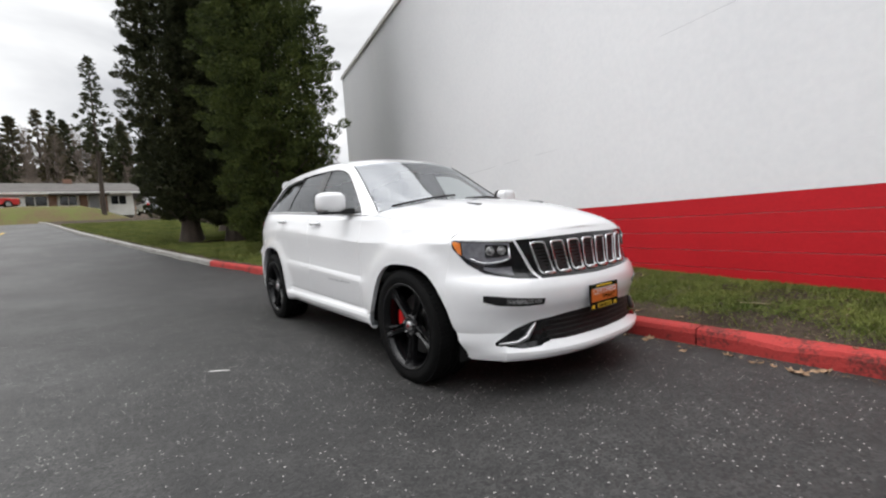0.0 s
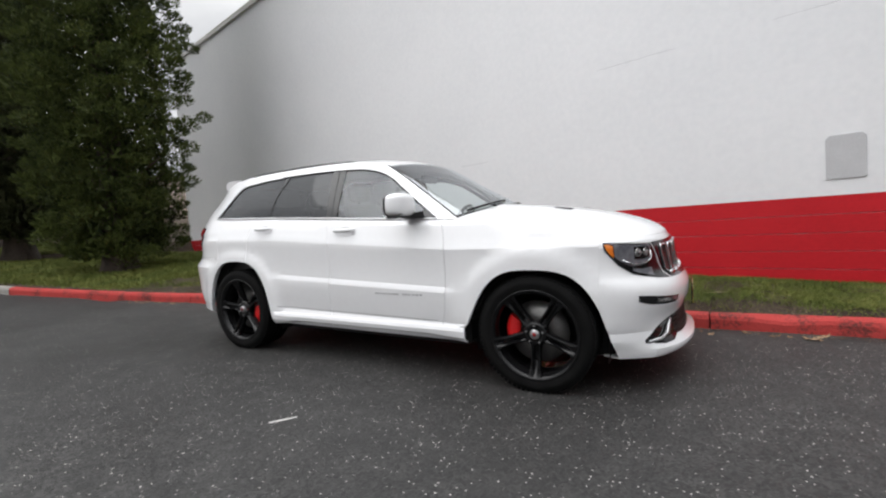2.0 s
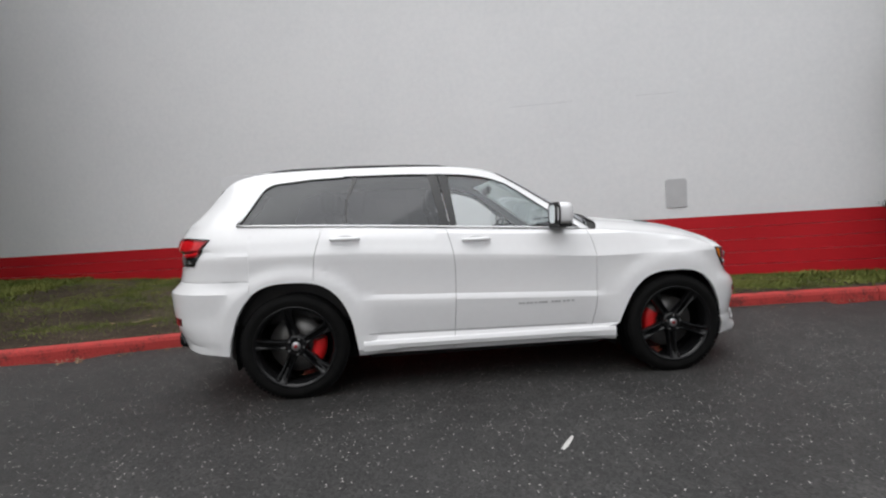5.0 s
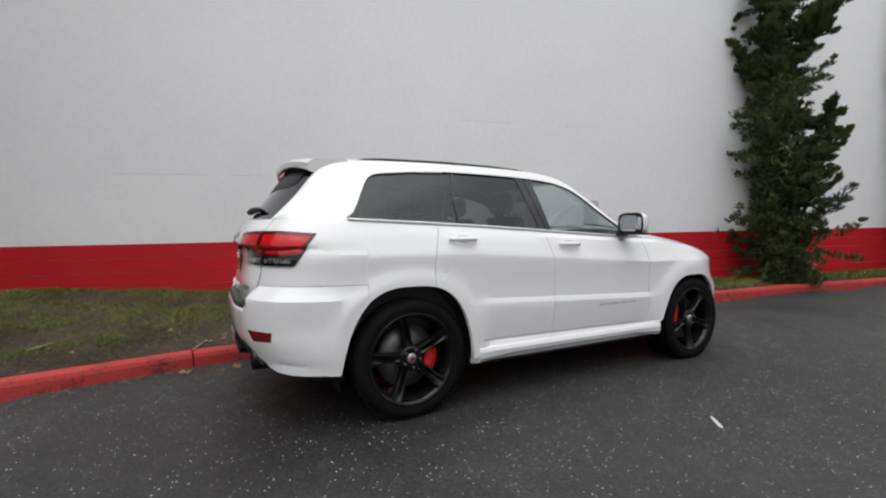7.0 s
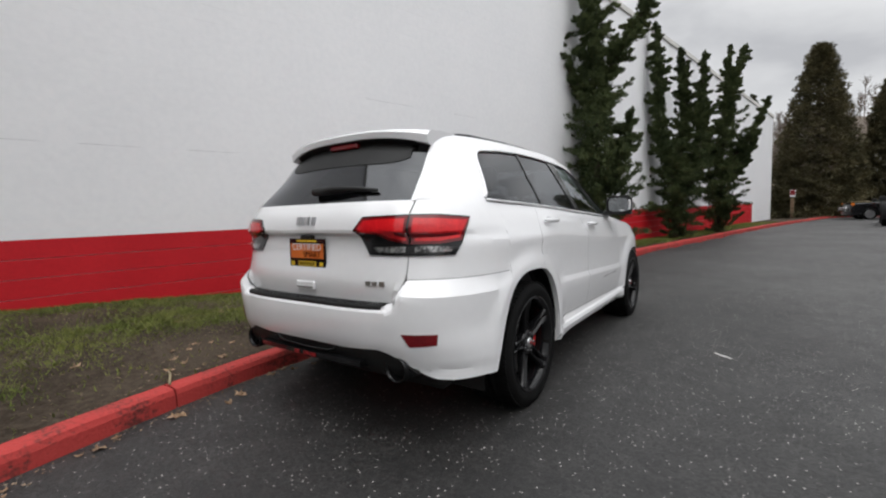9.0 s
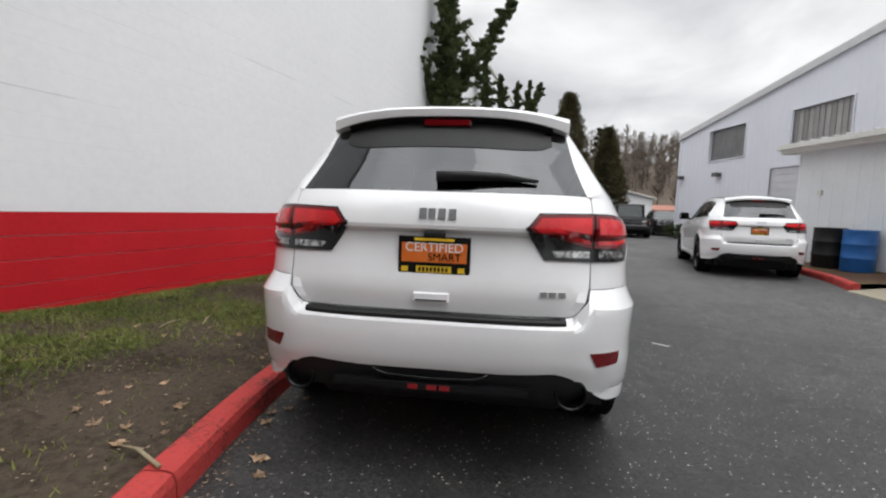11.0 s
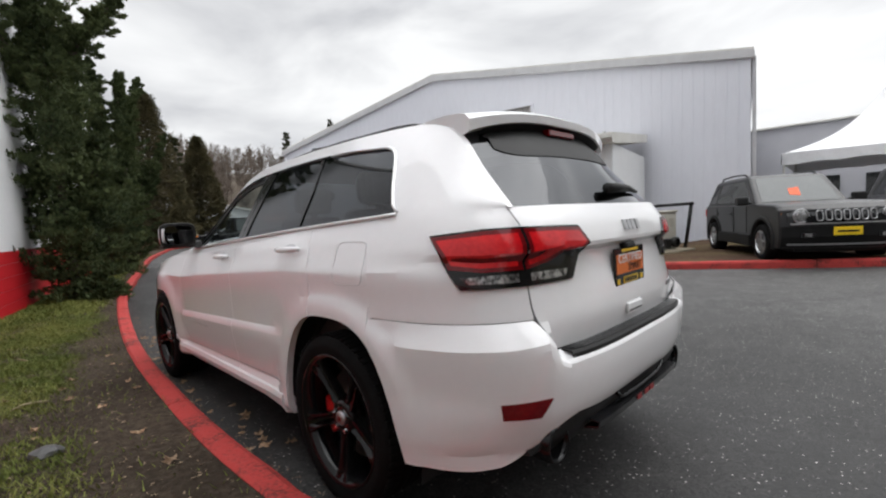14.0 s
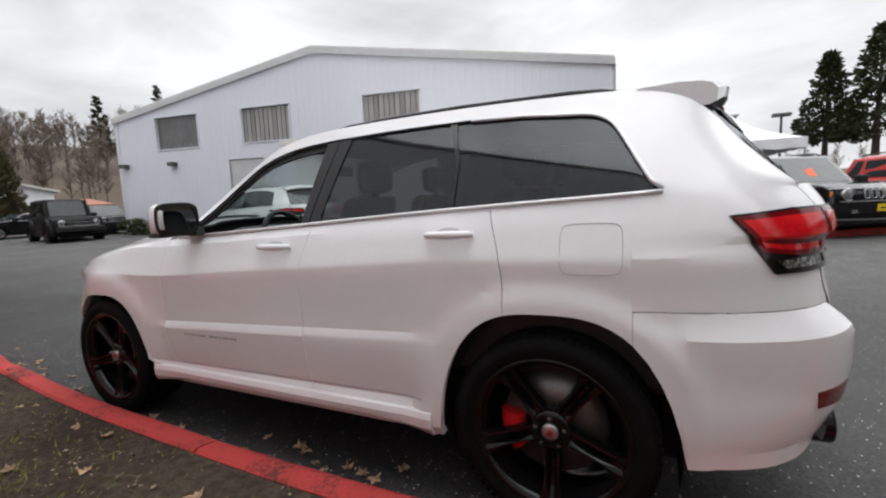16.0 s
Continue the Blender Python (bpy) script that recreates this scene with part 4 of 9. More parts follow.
def tube(name, P, r, material, parent, label="", close=False, n=6):
    bm = bmesh.new()
    P = [Vector(p) for p in P]
    rows = []
    N_ = len(P)
    for i, p in enumerate(P):
        a = P[(i - 1) % N_] if close or i > 0 else p
        b = P[(i + 1) % N_] if close or i < N_ - 1 else p
        d = (b - a).normalized()
        u = d.orthogonal().normalized() if i == 0 else (u - d * u.dot(d)).normalized()
        v = d.cross(u)
        rr = r[i] if isinstance(r, (list, tuple)) else r
        rows.append([p + (u * math.cos(2 * math.pi * k / n) + v * math.sin(2 * math.pi * k / n)) * rr for k in range(n)])
    if close:
        rows.append(rows[0])
    grid_bm(rows, bm, close=True)
    if not close:
        for rw in (rows[0], rows[-1]):
            bm.faces.new([bm.verts.new(q) for q in rw])
    bmesh.ops.remove_doubles(bm, verts=bm.verts, dist=1e-5)
    bmesh.ops.recalc_face_normals(bm, faces=bm.faces)
    return part(name, bm, material, parent, label, True)


def lathe(prof, n=48, bm=None, axis="y"):
    """Spun round the y axis: prof is a list of (radius, y)."""
    rows = []
    for i in range(n):
        a = 2 * math.pi * i / n
        rows.append([(r * math.cos(a), y, r * math.sin(a)) for r, y in prof])
    rows.append(rows[0])
    bm = grid_bm(rows, bm)
    bmesh.ops.remove_doubles(bm, verts=bm.verts, dist=1e-5)
    bmesh.ops.recalc_face_normals(bm, faces=bm.faces)
    return bm


def lathe_at(c, axis, prof, n=20):
    """A turned piece standing on c along axis: prof is a list of (radius, height)."""
    u = axis.orthogonal().normalized()
    v = axis.cross(u)
    rows = [[c + axis * h + (u * math.cos(2 * math.pi * i / n) + v * math.sin(2 * math.pi * i / n)) * r for r, h in prof] for i in range(n)]
    rows.append(rows[0])
    bm = grid_bm(rows)
    bmesh.ops.remove_doubles(bm, verts=bm.verts, dist=1e-5)
    bmesh.ops.recalc_face_normals(bm, faces=bm.faces)
    return bm


def build_wheel(parent, x, y, side, spin=0.0, steer=0.0, cal_at=178):
    """side: +1 for wheels whose face looks to +y."""
    R = 0.386
    hub = tagged(new("wheel"), "", "")
    hub.parent = parent
    hub.matrix_local = Matrix.Translation((x, y, R - 0.006)) @ Matrix.Diagonal((1, side, 1, 1)) @ pose(0, 0, 0, 0, 0, steer)
    # tyre: face towards +y
    prof = [(0.286, -0.135), (0.302, -0.146), (0.33, -0.150), (0.366, -0.142), (0.380, -0.125), (0.385, -0.10), (R, -0.06), (R, -0.052), (0.379, -0.050), (0.379, -0.042), (R, -0.040), (R, -0.004), (0.379, -0.002), (0.379, 0.006), (R, 0.008), (R, 0.048), (0.379, 0.050), (0.379, 0.058), (R, 0.060), (0.385, 0.10), (0.380, 0.125), (0.366, 0.142), (0.345, 0.149), (0.338, 0.1515), (0.33, 0.150), (0.318, 0.149), (0.304, 0.146), (0.286, 0.135), (0.280, 0.12), (0.280, -0.12)]
    prof.append(prof[0])
    part("tyre", lathe(prof, 72), M_TYRE, hub, "wide low-profile black tyre", True)
    bm = bmesh.new()
    for i in range(72):
        a = 2 * math.pi * (i + 0.5) / 72
        for y0, y1 in ((0.062, 0.135), (-0.135, -0.062)):
            b2 = Matrix.Rotation(-a, 4, "Y") @ Matrix.Translation((R - 0.004, (y0 + y1) / 2, 0)) @ Matrix.Diagonal((0.010, y1 - y0, 0.022, 1))
            bmesh.ops.create_cube(bm, size=1, matrix=b2)
    tagged(part("tread", bm, M_TYRE, hub), kind="stuff")
    rim = part("rim", lathe([(0.286, 0.132), (0.298, 0.142), (0.297, 0.147), (0.288, 0.146), (0.272, 0.132), (0.262, 0.10), (0.256, 0.02), (0.256, -0.12), (0.284, -0.13)], 72), M_RIM, hub, "gloss black alloy rim", True)
    # brake disc and caliper behind the spokes
    part("brake_disc", lathe([(0.07, 0.025), (0.205, 0.025), (0.205, 0.000), (0.07, 0.0)], 40), M_STEEL, hub, "steel brake disc", True)
    bm = bmesh.new()
    rows = []
    for i in range(9):
        a = radians(cal_at - 25 + 50 * i / 8)
        rows.append([(r * math.cos(a) * 1.0, yy, r * math.sin(a)) for r, yy in ((0.115, 0.03), (0.115, 0.062), (0.15, 0.075), (0.20, 0.07), (0.215, 0.04), (0.205, 0.0))])
    grid_bm(rows, bm, close=True)
    for rw in (rows[0], rows[-1]):
        bm.faces.new([bm.verts.new(p) for p in rw])
    bmesh.ops.recalc_face_normals(bm, faces=bm.faces)
    cal = part("brake_caliper", bm, M_CALIPER, hub, "bright red brake caliper", True)
    # hub and spokes
    part("hub", lathe([(0.0, 0.108), (0.05, 0.108), (0.062, 0.112), (0.078, 0.104), (0.085, 0.06), (0.0, 0.05)], 40), M_RIM, rim, smooth=True)
    part("hub_cap", lathe([(0.0, 0.122), (0.026, 0.121), (0.032, 0.116), (0.033, 0.10), (0.0, 0.10)], 28), M_SILVER, rim, "silver hub cap", True)
    part("cap_badge", lathe([(0.0, 0.1245), (0.013, 0.1238), (0.014, 0.121), (0.0, 0.121)], 24), M_REDBADGE, rim, "dull red centre badge", True)
    for i in range(5):
        a0 = radians(spin + 72 * i)
        rows = []
        for r, half, yf, yb, dip in ((0.060, 35, 0.104, 0.055, 0.004), (0.085, 25, 0.106, 0.058, 0.016), (0.115, 17, 0.108, 0.064, 0.030), (0.150, 12.4, 0.111, 0.070, 0.036), (0.190, 10.2, 0.118, 0.080, 0.034), (0.230, 9.6, 0.128, 0.092, 0.026), (0.262, 10.2, 0.136, 0.104, 0.014), (0.276, 11.2, 0.140, 0.110, 0.004)):
            row = []
            for f, h in ((-1, yb), (-1, yf - 0.016), (-0.86, yf - 0.003), (-0.62, yf), (-0.36, yf - dip * 0.35), (-0.16, yf - dip), (0.16, yf - dip), (0.36, yf - dip * 0.35), (0.62, yf), (0.86, yf - 0.003), (1, yf - 0.016), (1, yb)):
                a = a0 + radians(half) * f
                row.append(Vector((r * math.cos(a), h, r * math.sin(a))))
            rows.append(row)
        bm = grid_bm(rows, close=True)
        bm.faces.new([bm.verts.new(p) for p in rows[-1]])
        bmesh.ops.recalc_face_normals(bm, faces=bm.faces)
        sp_ = part("spoke", bm, M_RIM, rim, smooth=True)
        sp_.data.set_sharp_from_angle(angle=radians(28))
        a1 = a0 + radians(36)
        c = Vector((0.0575 * math.cos(a1), 0, 0.0575 * math.sin(a1)))
        part("wheel_nut", cyl_bm(c + Vector((0, 0.10, 0)), c + Vector((0, 0.122, 0)), 0.0095, 0.008, 6), M_CHROME, rim, "chrome wheel nut")
    return hub


# edge curve of the upper body: x, half width, height
EDGE = [(0.82, 0.805, 1.152), (0.76, 0.785, 1.197), (0.66, 0.758, 1.268), (0.50, 0.716, 1.376), (0.34, 0.676, 1.486), (0.20, 0.644, 1.576), (0.10, 0.622, 1.630), (-0.02, 0.608, 1.664), (-0.20, 0.598, 1.689), (-0.6, 0.594, 1.699), (-1.1, 0.592, 1.695), (-1.5, 0.590, 1.681), (-1.78, 0.586, 1.658), (-1.92, 0.588, 1.616), (-2.00, 0.600, 1.552), (-2.095, 0.624, 1.430), (-2.185, 0.648, 1.335), (-2.255, 0.668, 1.266)]
EDX = [(e[0], e[1]) for e in reversed(EDGE)]
EDZ = [(e[0], e[2]) for e in reversed(EDGE)]
TIP = -1.836   # rear tip of the side windows
DLO0 = [(-1.95, 1.274), (-1.87, 1.272), (-1.79, 1.268), (-1.04, 1.243), (-0.29, 1.209), (0.61, 1.166), (0.74, 1.162)]
DLO1 = [(TIP, 1.276), (-1.812, 1.306), (-1.755, 1.408), (-1.705, 1.500), (-1.665, 1.550), (-1.60, 1.580), (-1.50, 1.592), (-1.32, 1.612), (-1.09, 1.623), (-0.72, 1.628), (-0.44, 1.625), (-0.2, 1.616), (0.0, 1.592), (0.183, 1.532), (0.357, 1.414), (0.46, 1.338), (0.576, 1.258), (0.70, 1.176), (0.715, 1.166)]


def gy(x, z):
    """Half width of the glasshouse at (x, z)."""
    zb, ze, ye = belt_z(x), smooth_interp(x, EDZ), smooth_interp(x, EDX)
    yb = y_at(x, zb)
    k = max(0.0, min(1.05, (z - zb) / max(1e-3, ze - zb)))
    return yb + (ye - yb) * k ** interp(-x, [(1.80, 1.12), (1.95, 1.0), (2.2, 1.0)])


def glass_pt(x, z, side, off=0.0):
    return Vector((x, side * (gy(x, z) + off), z))


BOW = [(-2.255, -0.080), (-2.1, -0.095), (-1.92, -0.075), (-1.5, -0.02), (-0.9, 0.0), (-0.3, 0.03), (0.0, 0.085), (0.12, 0.125), (0.4, 0.165), (0.82, 0.215)]
CROWN = [(-2.255, 0.0), (-1.95, 0.050), (-1.78, 0.072), (-1.36, 0.064), (-0.74, 0.054), (-0.33, 0.054), (-0.03, 0.050), (0.12, 0.044), (0.4, 0.045), (0.82, 0.070)]


def over_pt(x, yn, off=0.0):
    """Across the top (windscreen, roof, tail glass); yn from -1 to 1."""
    ye, ze = smooth_interp(x, EDX), smooth_interp(x, EDZ)
    q = 1 - abs(yn) ** 2.4
    return Vector((x + smooth_interp(x, BOW) * q, yn * ye, ze + smooth_interp(x, CROWN) * q + off))


def over_patch(name, x0, x1, n0, n1, material, parent, label="", nx=12, ny=16, off=0.0, thick=0.012):
    rows = [[over_pt(x, yn, off) for yn in steps(n0, n1, ny)] for x in steps(x0, x1, nx)]
    return shell(name, rows, material, parent, label, lambda p: Vector((p.x * 0.4, 0, 1)), thick)


HOODC = [(0.82, 1.245), (1.06, 1.222), (1.37, 1.203), (1.70, 1.160), (2.0, 1.092), (2.12, 1.045), (2.2, 0.99)]


def hood_edge():
    """Stations of the bonnet's rim from the nose's middle to the scuttle, on the +y side."""
    E = []
    for y in (0.001, 0.1, 0.2, 0.3, 0.4, 0.5, 0.6, 0.68):
        E.append(front_pt(y, 0.985))
    for k in steps(0.0, 1, 8):
        p = front_corner(k, 0.985, 1)
        z = 0.985 + (belt_z(1.86) - 0.985) * k * k
        E.append(front_corner(k, z, 1))
    for x in (1.82, 1.75, 1.6, 1.45, 1.3, 1.15, 1.0, 0.9, 0.86):
        z = belt_z(x)
        E.append(Vector((x, y_at(x, z), z)))
    return E


def bar_text(name, w, h, n, pt, u0, z0, material, parent, label, seed):
    """A badge drawn as a row of plain bars of uneven width."""
    r_ = random.Random(seed)
    cuts = [0.0]
    for i in range(n):
        cuts.append(cuts[-1] + r_.uniform(0.75, 1.25) + (0.6 if n > 8 and i == n // 2 else 0.0))
    for i in range(n):
        bm = bmesh.new()
        a, b = u0 + w * (cuts[i] + 0.12) / cuts[-1], u0 + w * (cuts[i] + 0.78) / cuts[-1]
        P = [pt(a, z0), pt(b, z0), pt(b, z0 + h), pt(a, z0 + h)]
        Q = [pt(a, z0, 0.007), pt(b, z0, 0.007), pt(b, z0 + h, 0.007), pt(a, z0 + h, 0.007)]
        slab(P, Q, bm)
        part(name, bm, material, parent, label)


def text_part(name, body, size, m, material, parent, label=""):
    cu = bpy.data.curves.new(name, "FONT")
    cu.body, cu.size, cu.extrude, cu.align_x = body, size, 0.0006, "CENTER"
    tmp = bpy.data.objects.new(name, cu)
    scene.collection.objects.link(tmp)
    me = bpy.data.meshes.new_from_object(tmp.evaluated_get(bpy.context.evaluated_depsgraph_get()))
    bpy.data.objects.remove(tmp)
    me.materials.clear()
    me.materials.append(material)
    ob = new(name, me)
    ob.parent = parent
    ob.matrix_local = m
    tagged(ob, label)
    return ob


def build_plate(root, m):
    """A dealer's plate insert; its face looks along +x of m, y to the reader's left."""
    p = part("dealer_plate", box_bm(-0.004, 0.004, -0.155, 0.155, -0.08, 0.08, 0.003), M_BLACKG, root, "orange and yellow dealer plate in black frame")
    p.matrix_local = m
    part("orange_field", box_bm(0.0045, 0.006, -0.140, 0.140, -0.034, 0.052), M_ORANGE, p)
    part("dark_stripe", box_bm(0.0065, 0.008, -0.140, 0.140, -0.040, -0.030), M_BLACKG, p)
    part("yellow_strip", box_bm(0.0045, 0.006, -0.075, 0.075, -0.074, -0.046), M_YELLOW, p)
    part("yellow_strip", box_bm(0.0045, 0.006, -0.085, 0.085, 0.061, 0.073), M_YELLOW, p)
    turn = pose(0.0085, 0, 0, 90, 0, 90)
    text_part("lettering", "CERTIFIED", 0.054, pose(0.0075, 0.0, 0.016, 90, 0, 90), M_WPRINT, p, "white word CERTIFIED")
    text_part("lettering", "SMART", 0.046, pose(0.0075, 0.045, -0.022, 90, 0, 90), M_BLACKG, p, "black word SMART")
    bm = bmesh.new()
    for i in range(8):
        box_bm(0.0065, 0.0078, -0.065 + i * 0.0165, -0.055 + i * 0.0165, -0.069, -0.051, bm=bm)
    part("print_bar", bm, M_BLACKG, p)
    for yy in (-0.125, 0.118):
        part("yellow_strip", box_bm(0.0045, 0.006, yy - 0.014, yy + 0.014, -0.072, -0.050), M_YELLOW, p)
    return p


def build_car():
    root = tagged(new("suv"), "white off-road estate car with black wheels and red calipers", "car")
    up = lambda p: Vector((0, 0, 1))
    for side in (1, -1):
        cf = lambda z: smooth_interp(z, CUT_F)
        cb = lambda z: smooth_interp(z, CUT_B)
        cr = lambda z: smooth_interp(z, CUT_R)
        # wing: denser columns at the arch's ends
        us = sorted(set([0, 0.04, 0.08] + [(WB + 0.455 * math.cos(a) - 0.80) / 1.0597 for a in [math.pi * i / 26 for i in range(27)]] + [(WB + 0.4553 * s - 0.80) / 1.0597 for s in (-1, 1)] + [1.0]))
        us = [u for u in us if 0 <= u <= 1]
        flank_panel("front_wing", lambda z: cf(z) + GAP, lambda z: 1.8597, side, root, 0, dens=us)
        flank_panel("front_door", lambda z: cb(z) + GAP, lambda z: cf(z) - GAP, side, root, 16)
        us = sorted(set([(-WB + 0.46 * math.cos(a) + 1.30) / 1.02 for a in [math.pi * i / 30 for i in range(31)]] + [(-WB + 0.4605 + 1.30) / 1.02] + steps(0.32, 1, 12)))
        us = [u for u in us if 0 <= u <= 1]
        rd = flank_panel("rear_door", lambda z: cr(z) + GAP, lambda z: cb(z) - GAP, side, root, 0, dens=[0] + us if us[0] > 0 else us)
        # quarter panel: from the rear door's cut round to the tail lamp, above the bumper's seam
        xs = sorted(set([round(-WB + 0.46 * math.cos(math.pi * i / 30), 4) for i in range(31)] + [-1.752, -1.753, -1.9175, -1.96]), reverse=True)
        xs = [x for x in xs if x < -1.31]
        cols = []
        fr = (0, 0.06, 0.14, 0.22, 0.30, 0.38, 0.46, 0.50, 0.55, 0.62, 0.70, 0.78, 0.86, 0.93, 1.0)
        zc = [SEAM + (1.262 - SEAM) * k for k in fr]

        def qcol(x, first=False):
            zb, zt = (arch_z(x) if x > -1.7525 else SEAM), belt_z(x)
            out = []
            for k in fr:
                z = zb + (zt - zb) * k
                xx = smooth_interp(z, CUT_R) - GAP if first else x
                out.append(Vector((xx, side * y_at(xx, z), z)))
            return out
        cols.append(qcol(-1.302, True))
        for x in xs:
            if x < TIP:
                break
            c = qcol(x)
            for p in c:
                p.x = min(p.x, smooth_interp(p.z, CUT_R) - GAP - 0.002)
            cols.append(c)
        cols.append(qcol(TIP))
        cols = [[Vector((c[0].x, c[0].y - side * 0.035, c[0].z + 0.003)) if c[0].x > -1.7526 else c[0].copy()] + c for c in cols]
        shell("quarter_panel", cols, M_PAINT, root, "", lambda p: Vector((-0.3, side, 0)))
        # rear pillar: one pressing from the bumper's seam to the roof, round to the gate
        cols = []
        for x in [TIP] + [x for x in xs if x < TIP - 0.01]:
            ze, zb = smooth_interp(x, EDZ), belt_z(x)
            cols.append(qcol(x) + [glass_pt(x, zb + (ze - zb) * k / 8, side) for k in range(1, 9)])
        for k in steps(1, 0, 14):
            low = [rear_corner(k, z, side) for z in zc]
            p = low[-1]
            xe = max(-2.255, p.x)
            e = Vector((xe, side * smooth_interp(xe, EDX), smooth_interp(xe, EDZ)))
            cols.append(low + [p.lerp(e, j / 8) + Vector((-0.4, side * 0.8, 0.3)) * (0.05 * math.sin(math.pi * j / 8) * k * (1 - k)) for j in range(1, 9)])
        shell("rear_pillar", cols, M_PAINT, root, "", lambda p: Vector((-0.3, side, 0)))
        # upper side: roof rail, pillars
        cols = []
        for x in sorted(set([e[0] for e in EDGE if e[0] > TIP] + steps(TIP, -1.5, 14) + steps(-1.5, 0.0, 12) + steps(0, 0.715, 14))):
            ze, zb = smooth_interp(x, EDZ), belt_z(x)
            z0 = smooth_interp(x, DLO1) if x < 0.715 else zb
            z0 = min(z0 + 0.004, ze - 0.0005)
            col = [glass_pt(x, z0, side, -0.02)] + [glass_pt(x, z0 + (ze - z0) * k / 4, side) for k in range(5)]
            cols.append(col)
        shell("roof_side", cols, M_PAINT, root, "", lambda p: Vector((0, side, 0.2)))
        # windows
        slant = lambda a, b: (lambda z: a + (b - a) * (z - 1.2) / 0.4)
        wins = [("front_window", slant(-0.234, -0.272), lambda z: 0.712, M_GLASS, "clear front door glass"),
                ("rear_window", lambda z: interp(z, [(1.2, -1.062), (1.45, -1.055), (1.60, -0.985)]), slant(-0.35, -0.425), M_TINT, "dark tinted rear door glass"),
                ("quarter_window", lambda z: TIP + 0.002, lambda z: interp(z, [(1.2, -1.075), (1.45, -1.068), (1.60, -1.02)]), M_TINT, "dark tinted quarter glass")]
        for nm, fa, fb, mt, lb in wins:
            if nm == "front_window" and side == 1:   # wound down
                continue
            cols = []
            for u in steps(0, 1, 26):
                xm = fa(1.4) + (fb(1.4) - fa(1.4)) * u
                z0, z1 = smooth_interp(xm, DLO0), smooth_interp(xm, DLO1)
                z1 = max(z1, z0 + 0.001)
                col = []
                for k in range(7):
                    z = z0 + (z1 - z0) * k / 6
                    x = fa(z) + (fb(z) - fa(z)) * u
                    x = min(max(x, TIP), 0.715)
                    col.append(glass_pt(x, z, side, -0.006))
                cols.append(col)
            g = shell(nm, cols, mt, root, lb, lambda p: Vector((0, side, 0)), 0)
        # black pillar covers
        for fa, fb in ((slant(-0.35, -0.425), slant(-0.29, -0.352)), (slant(-0.284, -0.346), slant(-0.234, -0.272)), (lambda z: interp(z, [(1.2, -1.075), (1.45, -1.068), (1.60, -1.02)]), lambda z: interp(z, [(1.2, -1.062), (1.45, -1.055), (1.60, -0.985)]))):
            cols = []
            for u in (0, 0.5, 1):
                z1 = smooth_interp(fa(1.6), DLO1) + 0.006
                z0 = smooth_interp(fa(1.2), DLO0)
                cols.append([glass_pt(fa(z) + (fb(z) - fa(z)) * u, z, side, 0.001) for z in steps(z0, z1, 6)])
            shell("pillar_cover", cols, M_BLACKG, root, "gloss black door pillar cover", lambda p: Vector((0, side, 0)), 0.006)
        # bright strip round the windows
        xs = steps(TIP - 0.012, 0.73, 30)
        P = [glass_pt(x, smooth_interp(x, DLO0) - 0.002, side, 0.006) for x in xs]
        tube("chrome_trim", P, 0.0085, M_BRIGHT, root, "thin bright window trim")
        xs = [TIP - 0.012, -1.812, -1.78, -1.755, -1.73, -1.705, -1.685, -1.665, -1.635, -1.60, -1.55, -1.50, -1.32, -1.09]
        P = [glass_pt(x, smooth_interp(x, DLO1) + 0.003, side, 0.005) for x in xs]
        tube("chrome_trim", P, 0.0075, M_BRIGHT, root)
        xs = steps(-1.09, 0.70, 24)
        P = [glass_pt(x, smooth_interp(x, DLO1) + 0.004, side, 0.003) for x in xs]
        tube("window_seal", P, 0.005, M_BLACKP, root)
        # black frame of the open driver's window
        if side == 1:
            cols = [[glass_pt(x, smooth_interp(x, DLO1) - d * min(1.0, (0.715 - x) / 0.2), side, -0.014) for d in (0.0, 0.02, 0.04)] for x in steps(-0.26, 0.69, 22)]
            shell("window_frame", cols, M_BLACKP, root, "black window frame", lambda p: Vector((0, side, 0)), 0.01)
        # handles
        for hx, hz in ((-0.09, 1.105), (-1.06, 1.145)):
            P = [flank_pt(hx + d, hz, side, o) for d, o in ((-0.115, 0.006), (-0.10, 0.028), (-0.05, 0.040), (0.03, 0.040), (0.075, 0.030), (0.09, 0.008))]
            h = tube("door_handle", P, [0.010, 0.014, 0.016, 0.016, 0.014, 0.010], M_PAINT, root, "white door handle", n=8)
            # flat grey oval on the panel: shade of the grip hollow as colour
            bm = bmesh.new()
            n = 14
            f = [bm.verts.new(flank_pt(hx - 0.01 + 0.06 * math.cos(2 * math.pi * i / n), hz + 0.003 + 0.024 * math.sin(2 * math.pi * i / n), side, 0.0025)) for i in range(n)]
            bm.faces.new(f)
            part("recess", bm, M_GREYPAINT, h)
        # sill
        rows = []
        for x in steps(-0.965, 0.965, 26):
            dip = 0.022 * max(0.0, min(1.0, (abs(x) - 0.66) / 0.16))
            f = max(0.0, 1 - max(0.0, (abs(x) - 0.86) / 0.125)) ** 0.5
            rows.append([Vector((x, side * (y_at(x, 0.39) + o * f), zz)) for o, zz in ((-0.004, 0.396), (0.010, 0.386), (0.020, 0.362), (0.012, 0.330 - dip * 0.5), (-0.02, 0.312 - dip), (-0.12, 0.296 - dip))])
        shell("side_sill", rows, M_PAINT, root, "", lambda p: Vector((0, side, 0)))
        # mirror
        mx, my, mz = 0.50, side * 1.02, 1.265
